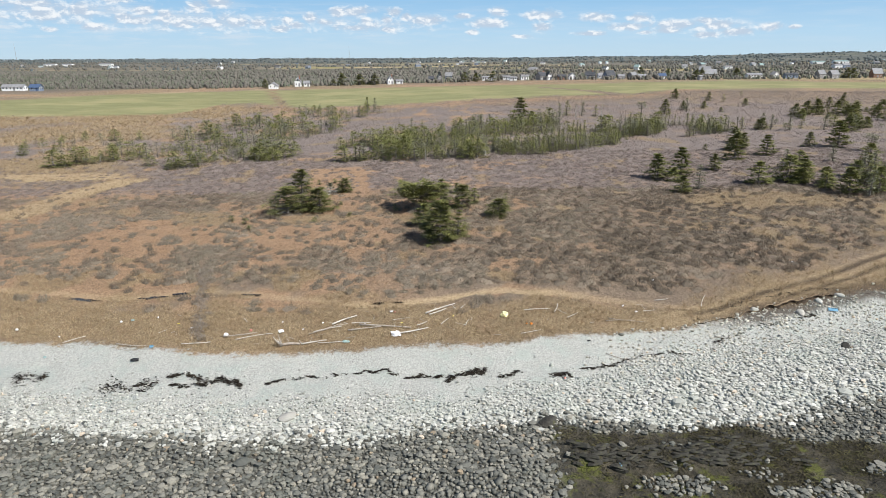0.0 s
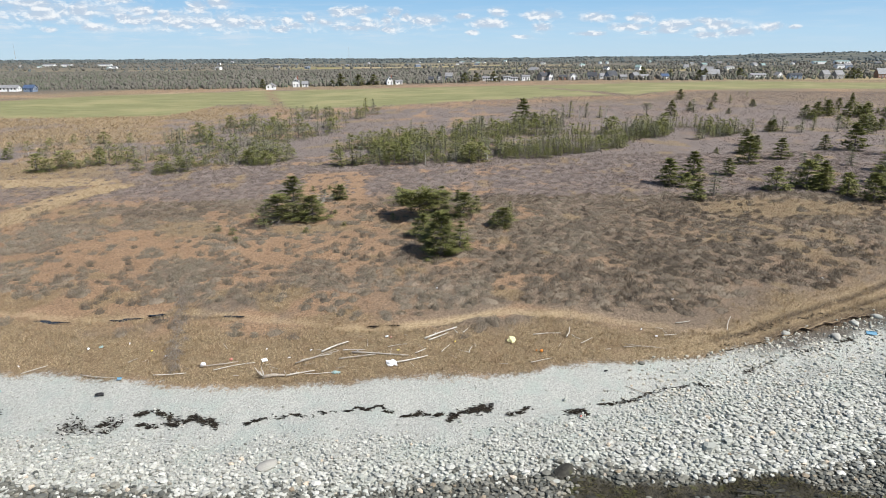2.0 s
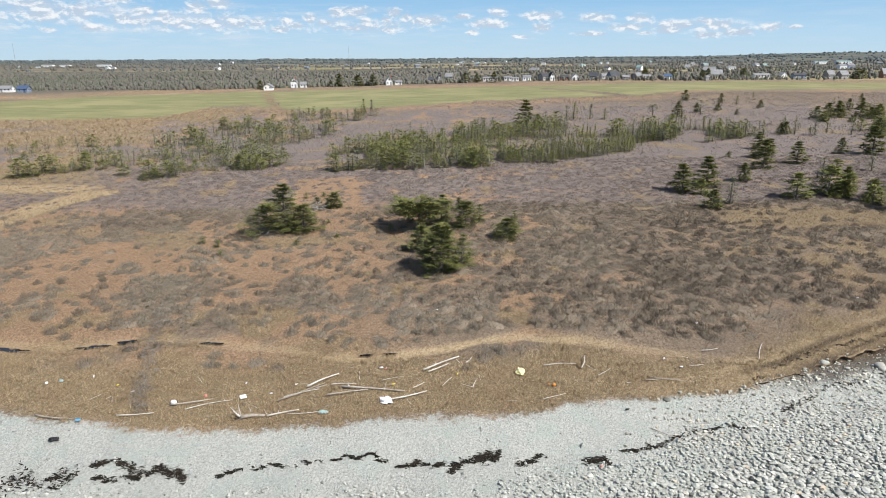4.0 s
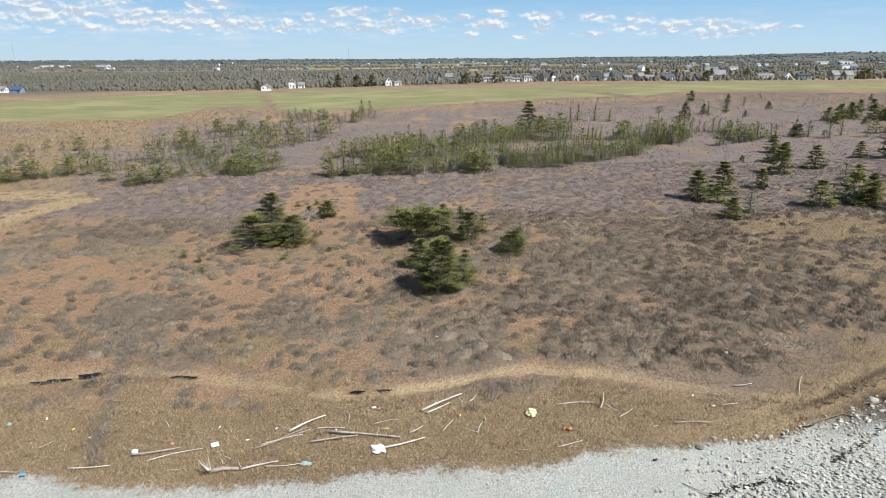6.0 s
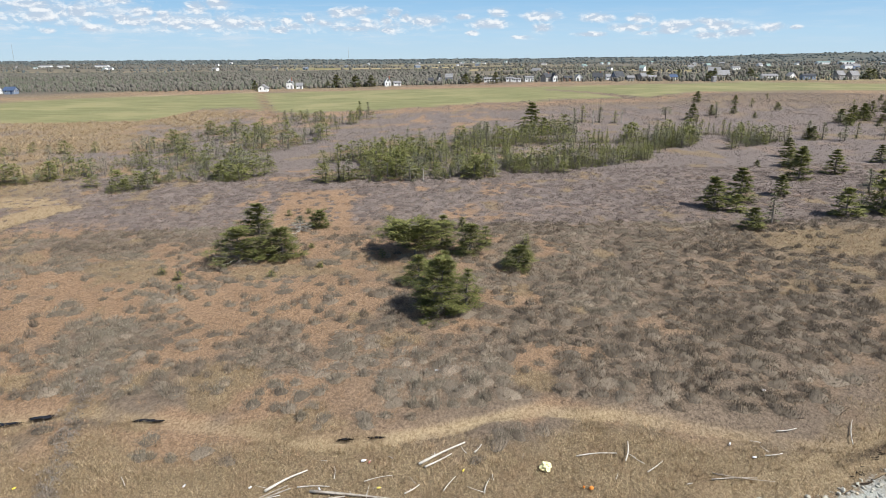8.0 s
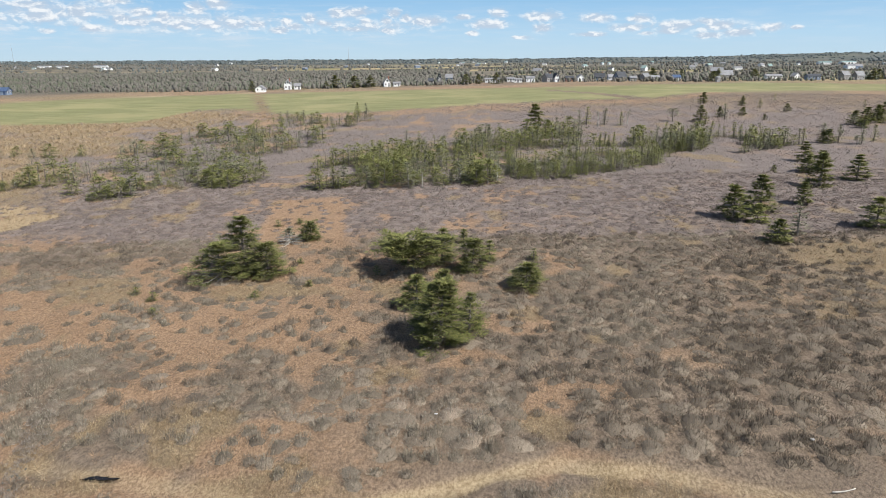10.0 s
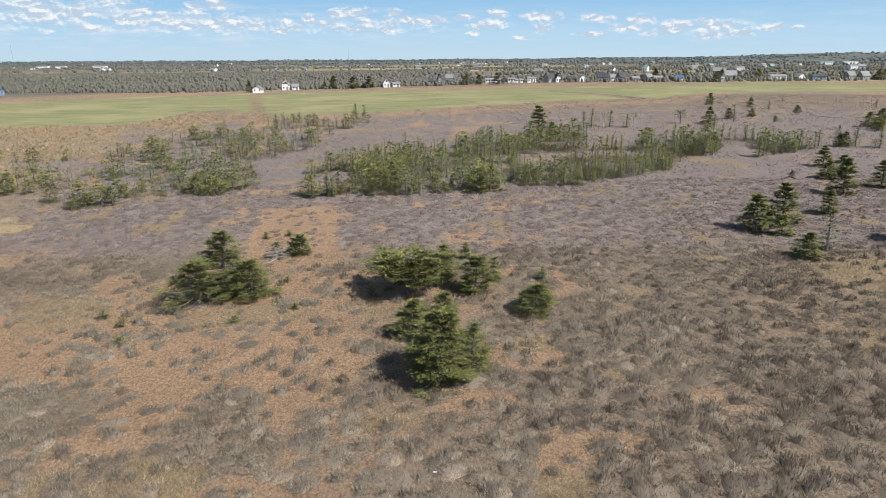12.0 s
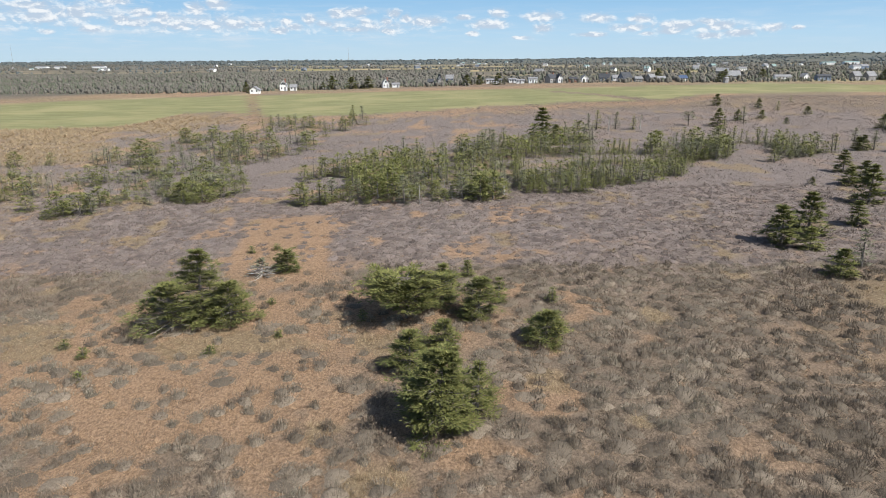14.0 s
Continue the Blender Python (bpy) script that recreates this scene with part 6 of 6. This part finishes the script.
def house(x, y, w, d, eave, rise, turn, wall_m, roof_m, label, category="house", ridge="x", windows=3, storeys=1, chimney=False, door=True, name="house"):
    """A gabled house: w along the front, d deep; the ridge runs along the front (x) or from front to back (y)."""
    t = thing(name, x, y, zat(x, y), turn, label, category)
    HOUSES.append((x, y, w))
    if y < 520:
        w, d, eave, rise = w * 0.66, d * 0.66, eave * 0.74, rise * 0.66
    else:
        w, eave, rise = w * 0.7, eave * 0.8, rise * 0.8
    bm = bmesh.new()
    box(bm, -w / 2, w / 2, -d / 2, d / 2, -0.6, eave)
    if ridge == "x":
        g = [(-w / 2, -d / 2, eave), (-w / 2, d / 2, eave), (-w / 2, 0, eave + rise)], [(w / 2, -d / 2, eave), (w / 2, d / 2, eave), (w / 2, 0, eave + rise)]
    else:
        g = [(-w / 2, -d / 2, eave), (w / 2, -d / 2, eave), (0, -d / 2, eave + rise)], [(-w / 2, d / 2, eave), (w / 2, d / 2, eave), (0, d / 2, eave + rise)]
    a1, b1 = [bm.verts.new(p) for p in g[0]], [bm.verts.new(p) for p in g[1]]
    bm.faces.new(a1), bm.faces.new(b1)
    for i in range(2):
        bm.faces.new((a1[i], a1[2], b1[2], b1[i]))
    part("wall", bm, wall_m, t)
    o, th = 0.35, 0.16
    bm = bmesh.new()
    run = d / 2 if ridge == "x" else w / 2
    long = (w if ridge == "x" else d) / 2 + o
    slope = rise / run
    for s in (-1, 1):
        pts = []
        for e in (-long, long):
            for r0, up in ((0, 0.02), (run + o, 0.02), (run + o, 0.02 + th), (0, 0.02 + th)):
                z = eave + rise - slope * r0 + up
                pts.append((e, s * r0, z) if ridge == "x" else (s * r0, e, z))
        q = [bm.verts.new(p) for p in pts]
        for idx in ((0, 1, 2, 3), (4, 7, 6, 5), (0, 4, 5, 1), (1, 5, 6, 2), (2, 6, 7, 3), (3, 7, 4, 0)):
            bm.faces.new([q[i] for i in idx])
    bmesh.ops.recalc_face_normals(bm, faces=bm.faces[:])
    roof = part("roof", bm, roof_m, t)
    if chimney:
        part("chimney", box(bmesh.new(), w * 0.2, w * 0.2 + 0.6, -0.3, 0.3, eave + rise * 0.5, eave + rise + 0.9, 0.03), BRICK, roof)

    def window(cx, cz, ww, wh, side):
        win = part("window", box(bmesh.new(), -ww / 2 - 0.08, ww / 2 + 0.08, -0.06, 0.02, -wh / 2 - 0.08, wh / 2 + 0.08, 0.01), WHITE, t)
        part("pane", box(bmesh.new(), -ww / 2, ww / 2, -0.075, -0.05, -wh / 2, wh / 2), GLASS, win)
        win.matrix_basis = pose(cx, -d / 2, cz) if side == "front" else pose(w / 2, cx, cz, 0, 0, 90)
    for f in range(storeys):
        cz = 1.45 + 2.2 * f
        for i in range(windows):
            cx = (i + 0.5) / windows * w - w / 2
            if door and f == 0 and i == windows // 2:
                part("door", box(bmesh.new(), cx - 0.5, cx + 0.5, -d / 2 - 0.07, -d / 2 + 0.02, 0.0, 2.0, 0.01), roof_m, t)
            else:
                window(cx, cz, 0.62, 0.85, "front")
        for cy in (-d / 4, d / 4):
            window(cy, cz, 0.6, 0.85, "end")
    if ridge == "y" and rise > 2:
        window(0, eave + rise * 0.35, 0.9, 1.1, "front")
    return t


house(-101.0, 379, 7.0, 7.0, 2.6, 2.4, 4, WHITE, ROOF_GREY, "white gabled garage at the end of a dirt lane", "garage", "y", 2, 1, False, False, "garage")
house(-93.5, 407, 5.5, 8.0, 4.2, 3.6, 8, WHITE, ROOF_GREY, "white two-storey gabled farmhouse beyond a green field", ridge="y", windows=2, storeys=2, chimney=True)
house(-88.4, 408, 5.0, 6.0, 2.6, 2.0, 8, WHITE, ROOF_GREY, "white side wing of a farmhouse", windows=2)
house(-39.6, 424, 5.5, 7.5, 3.6, 3.6, 12, WHITE, ROOF_GREY, "white steep-gabled house behind bare bushes", ridge="y", windows=2, chimney=True)
house(-34.0, 425, 6.0, 5.0, 2.4, 1.2, 12, WHITE, ROOF_GREY, "low white annexe of a gabled house", windows=2)
house(-9.0, 440, 4.0, 7.0, 5.0, 3.5, 5, GREY, ROOF_DARK, "tall narrow grey house among bare trees", ridge="y", windows=2, storeys=2)
house(-14.5, 441, 4.5, 5.0, 3.0, 2.2, 0, GREY, ROOF_DARK, "small grey shed among bare trees", "shed", windows=2, name="shed")
house(-3.5, 480, 7.0, 7.0, 4.0, 3.2, 0, BLUEGREY, ROOF_GREY, "blue-grey house behind trees", windows=3)
house(23.5, 449, 14.0, 6.0, 2.7, 1.0, -3, WHITE, ROOF_GREY, "long low white mobile home beyond the field", "mobile home", windows=6)
house(35.0, 452, 7.0, 6.0, 2.7, 1.0, -3, WHITE, ROOF_GREY, "low white outbuilding beside a mobile home", windows=3)
house(38.4, 441, 7.0, 5.0, 2.4, 0.8, 2, WHITE, ROOF_GREY, "long white trailer beyond the field", "trailer", windows=3)
house(46.0, 442, 7.5, 5.0, 3.6, 1.0, 2, WHITE, ROOF_GREY, "white box-shaped building beyond the field", "building", windows=3)
house(56.5, 440, 8.5, 7.0, 3.8, 3.0, 35, GREY, ROOF_DARK, "grey house with a white gable beyond the field", windows=3, storeys=1, chimney=True)
house(61.0, 438.5, 4.2, 7.0, 4.0, 3.2, 12, WHITE, ROOF_DARK, "white gable end adjoining a grey house", ridge="y", windows=2)
house(69.5, 441, 7.0, 6.0, 2.6, 1.6, 0, BROWN, ROOF_DARK, "low dark brown barn beside a white house", "barn", windows=3, name="barn")
house(76.0, 440, 6.4, 7.0, 2.8, 3.0, 5, WHITE, ROOF_GREY, "white gabled bungalow beyond the field", ridge="y", windows=2)
house(90.4, 453, 9.0, 7.0, 3.0, 3.2, -10, BLUEGREY, ROOF_DARK, "blue-grey house with a dark steep roof", windows=3, chimney=True)
house(97.6, 455, 5.0, 6.0, 2.6, 2.4, 0, WHITE, ROOF_GREY, "small white house between dark roofs", windows=2)
house(100.6, 443, 9.0, 8.0, 3.4, 4.2, 20, BLUEGREY, ROOF_DARK, "large house with a steep dark gable roof", windows=3, storeys=1)
house(107.8, 441, 6.0, 5.0, 2.5, 1.6, 0, GREY, ROOF_GREY, "grey garage beside a large dark-roofed house", "garage", windows=2, name="garage")
house(116.6, 446, 6.0, 6.0, 3.4, 2.6, 25, GREY, ROOF_GREY, "weathered grey barn beside white houses", "barn", windows=2, name="barn")
house(124.0, 452, 8.0, 6.0, 2.6, 1.4, 0, WHITE, ROOF_GREY, "low white house behind a grey barn", windows=3)
house(136.6, 450, 7.0, 6.0, 2.6, 2.0, 8, WHITE, ROOF_BLUE, "small white house with a blue roof", windows=3)
house(182.5, 489, 12.0, 8.0, 3.0, 4.4, -5, GREY, ROOF_GREY, "grey barn with a large sloping roof", "barn", windows=3, name="barn")
house(204.0, 467, 15.0, 7.0, 2.8, 1.6, 0, WHITE, ROOF_GREY, "long low white house with a grey roof", windows=5)
house(218.6, 468, 6.0, 6.0, 3.0, 2.6, 15, WHITE, ROOF_GREY, "white gabled house beyond the field", ridge="y", windows=2)
house(224.0, 457, 12.0, 7.0, 3.4, 1.4, 0, BLUEGREY, ROOF_DARK, "dark blue-grey long building beyond the field", "building", windows=4)
house(243.0, 456, 7.0, 7.0, 4.0, 3.4, 12, GREY, ROOF_GREY, "grey gabled house beyond the field", windows=3)
house(251.0, 455, 8.0, 7.0, 3.8, 3.6, 12, GREY, ROOF_GREY, "large weathered grey house with a steep roof", windows=3, storeys=1)
house(288.0, 470, 9.0, 8.0, 4.0, 5.0, 0, BROWN, ROOF_GREY, "red-brown steep-roofed house far beyond the field", windows=3)
house(-238.0, 364, 17.0, 7.0, 2.6, 2.0, 4, WHITE, ROOF_GREY, "long low white bungalow beyond the field", windows=6)
house(-223.6, 360, 7.5, 7.0, 2.7, 2.3, 4, BLUEGREY, ROOF_BLUE, "blue-grey garage with a dark blue roof", "garage", windows=2, name="garage")
# the small shed on the field
house(152.4, 424, 3.2, 3.2, 3.4, 0.7, 20, GREY, ROOF_GREY, "small weathered grey shed on the field edge", "shed", windows=1, name="shed")

# farther villages
r = random.Random(77)
for k in range(64):
    yy = r.uniform(620, 2600)
    xx = r.uniform(-0.66, 0.66) * yy
    if xx < 0 and yy < 1000:
        continue
    house(xx, yy, r.uniform(7, 16), r.uniform(6, 9), r.uniform(2.8, 5), r.uniform(1.5, 3.5), r.uniform(-40, 40), r.choice((WHITE, WHITE, WHITE, GREY, BLUEGREY)), r.choice((ROOF_GREY, ROOF_DARK, ROOF_GREY, ROOF_GREEN)),
          r.choice(("small distant white house among woods", "distant farmhouse among woods and fields")), windows=2, door=False)
for px, py, w in ((-1010, 1700, 40), (-960, 1690, 34), (-880, 1720, 46), (790, 1500, 40), (850, 1520, 44)):
    house(px, py, w, 14, 5, 2.5, 0, WHITE, ROOF_GREY if px < 0 else ROOF_GREEN, "long white farm shed far away", "barn", windows=3, door=False, name="barn")


# ---- utility poles and masts ----
def pole(x, y, h):
    t = thing("utility_pole", x, y, zat(x, y), random.uniform(-10, 10), "weathered wooden utility pole beyond the field", "utility pole", "poles along the far road")
    part("post", tube(((0, 0, -0.3), (0, 0, h * 0.5), (0, 0, h)), (0.16, 0.14, 0.11), 7), BARK, t)
    part("crossarm", box(bmesh.new(), -1.1, 1.1, -0.06, 0.06, h - 0.9, h - 0.75, 0.01), BARK, t)
    for k in (-0.9, 0.0, 0.9):
        part("insulator", tube(((k, 0, h - 0.75), (k, 0, h - 0.6)), (0.05, 0.03), 6), GREY, t)


for px, py in ((-214, 362), (-178, 384), (-141, 406), (-122, 396), (-63, 420), (-8, 436), (58, 450), (118, 462), (190, 474)):
    pole(px, py, 9.0)
for px, py, h in ((-2510, 3900, 95), (-640, 4200, 80)):
    t = thing("radio_mast", px, py, zat(px, py), 0, "thin grey radio mast on the skyline", "mast")
    for k in range(3):
        c, s = math.cos(k * 2.094), math.sin(k * 2.094)
        part("leg", tube(((c * 1.2, s * 1.2, -1), (c * 0.8, s * 0.8, h * 0.5), (c * 0.3, s * 0.3, h)), (0.35, 0.3, 0.2), 4), GREY, t)


# ---- far woods, hedges and scrub ----
def far_tree(seed, spire):
    """A tree of unit height seen from far away: a ragged closed crown, pointed or round."""
    r = np.random.default_rng(seed)
    seg = 4
    rings = ((0.02, 0.22), (0.42, 0.17)) if spire else ((0.08, 0.22), (0.66, 0.28))
    v, f = [], []
    for z, w in rings:
        for j in range(seg):
            t = 2 * math.pi * j / seg + r.normal(0, 0.2)
            q = w * r.uniform(0.55, 1.3)
            v.append((q * math.cos(t), q * math.sin(t), z + r.normal(0, 0.05)))
    v.append((r.normal(0, 0.03), r.normal(0, 0.03), 1.0))
    for j in range(seg):
        k = (j + 1) % seg
        f += [(j, k, seg + k), (j, seg + k, seg + j)]
    for j in range(seg):
        f.append((seg + j, seg + (j + 1) % seg, 2 * seg))
    return np.array(v), np.array(f)


FAR_GREEN = foliage("far_conifers", (0.085, 0.094, 0.068), (0.11, 0.117, 0.083), (0.135, 0.142, 0.102), 0.01)
FAR_BARE = foliage("far_bare_woods", (0.112, 0.104, 0.088), (0.138, 0.128, 0.107), (0.165, 0.153, 0.13), 0.01)
# blue-grey distance haze put into the colour of the farthest trees
FAR_HAZY = foliage("hazy_far_trees", (0.082, 0.098, 0.10), (0.105, 0.122, 0.122), (0.135, 0.152, 0.148), 0.01)
spires, rounds = [far_tree(600 + k, True) for k in range(7)], [far_tree(620 + k, False) for k in range(7)]


def far_wood(n, seed, y0, y1, x0, x1, h0, h1, label, power=0.5, west=True, wide=1.2):
    """Woods by the thousand: conifers and bare broadleaved trees, with open ground between."""
    r = np.random.default_rng(seed)
    y = y0 + (y1 - y0) * r.uniform(0, 1, n) ** (1 / (1 + power))
    x = r.uniform(x0, x1, n) * y
    dens = fbm(x * 0.4, y, 130, seed, 3)
    keep = (dens > (0.43 if y0 < 2000 else 0.34)) & (open_land(x, y) < 0.5)
    if west:
        keep = (r.uniform(0, 1, n) < 0.97) & (y - np.interp(x, FAR_X, FAR_Y) > 40 + 40 * (fbm(x, y, 60, seed, 2) - 0.5))
    for hx, hy, hw in HOUSES:
        keep &= np.hypot(x - hx, y - hy) > hw * 0.5 + 2.5
    x, y = x[keep], y[keep]
    h = (h0 + (h1 - h0) * r.uniform(0, 1, len(x)) ** 1.6) * (0.7 + 0.6 * fbm(x, y, 60, seed + 3, 2))
    p = np.stack([x, y, ground_z(x, y) - 0.2], 1)
    bare = r.uniform(0, 1, len(x)) < 0.58 + 0.9 * (fbm(x, y, 90, seed + 5, 2) - 0.45)
    for mask, shapes, m, what in ((~bare, spires, FAR_GREEN if y0 < 900 else FAR_HAZY, "dark conifers"), (bare, rounds, FAR_BARE if y0 < 2000 else FAR_HAZY, "grey leafless trees")):
        k = int(mask.sum())
        v, f = spread(shapes, p[mask], r.uniform(0, 6.28, k), np.stack([h[mask] * wide, h[mask] * wide, h[mask]], 1), r.integers(0, 7, k))
        stuff("far_woods", v, f, m, what + " " + label, "woods", True)


x, y, r = scatter(285, 470, 0.028, 171, 0.72, 0.0)
k = (y > np.interp(x, FAR_X, FAR_Y)) & (y < np.interp(x, FAR_X, FAR_Y) + 95) & (r.uniform(0, 1, len(x)) < 0.75)
x, y = x[k], y[k]
v, f = spread([shrub_shape(14, 280 + k, 0.02, 0.7) for k in range(5)], np.stack([x, y, ground_z(x, y)], 1), r.uniform(0, 6.28, len(x)), np.stack([r.uniform(2.5, 6, len(x)), r.uniform(2, 5, len(x)), r.uniform(1.2, 3.0, len(x))], 1), r.integers(0, 5, len(x)))
stuff("roadside_scrub", v, f, TWIG, "leafless brown scrub between the field and houses", "shrubs", True)
far_wood(5600, 133, 380, 520, -0.74, 0.02, 1.4, 3.0, "at the edge of a wide wood", 0.0, True, 1.6)
far_wood(10500, 131, 500, 1000, -0.74, 0.02, 1.6, 3.6, "in a wide wood beyond the green field", 0.6, True, 1.8)
far_wood(3600, 143, 425, 560, -0.12, 0.74, 1.2, 3.2, "round the houses beyond the green field", 0.0, False, 1.5)
far_wood(7000, 141, 540, 1100, 0.0, 0.74, 1.6, 3.8, "behind the houses beyond the green field", 0.6, False, 1.8)
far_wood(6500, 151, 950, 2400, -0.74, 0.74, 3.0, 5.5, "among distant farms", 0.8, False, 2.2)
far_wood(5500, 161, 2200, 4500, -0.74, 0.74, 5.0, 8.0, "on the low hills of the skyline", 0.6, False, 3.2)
for kind, x, y, h in ((0, -107, 384, 6.5), (0, -74, 418, 5.5), (1, -69, 420, 8.5), (1, -58, 419, 9.0), (0, -49, 421, 9.5), (2, -84, 404, 4), (0, 24.5, 428, 9.0), (4, 28.5, 430, 10.0), (1, 6.5, 430, 7.5),
                      (4, 9, 434, 9.0), (1, 14, 432, 6.5), (1, 153, 433, 8.0), (0, 262, 458, 9), (1, 268, 462, 8), (0, 170, 470, 8), (1, 128, 470, 8), (0, 150, 480, 7), (1, 196, 476, 8), (1, -248, 366, 5)):
    grow(kind, x, y, h * 0.8, "dark conifer beyond the green field")


# ---- single cobbles of the shore ----
stone_mesh = {(k, d): mesh_of("cobble", *stones[k], DARK if d else PALE, True) for k in range(10) for d in (False, True)}
for place, turn, size, pick, is_dark in SINGLE_STONES:
    ob = new("cobble", stone_mesh[(int(pick), is_dark)])
    ob.parent = beach
    ob.matrix_basis = Matrix.Translation(place) @ Matrix.Rotation(turn, 4, "Z") @ Matrix.Diagonal((*size, 1))
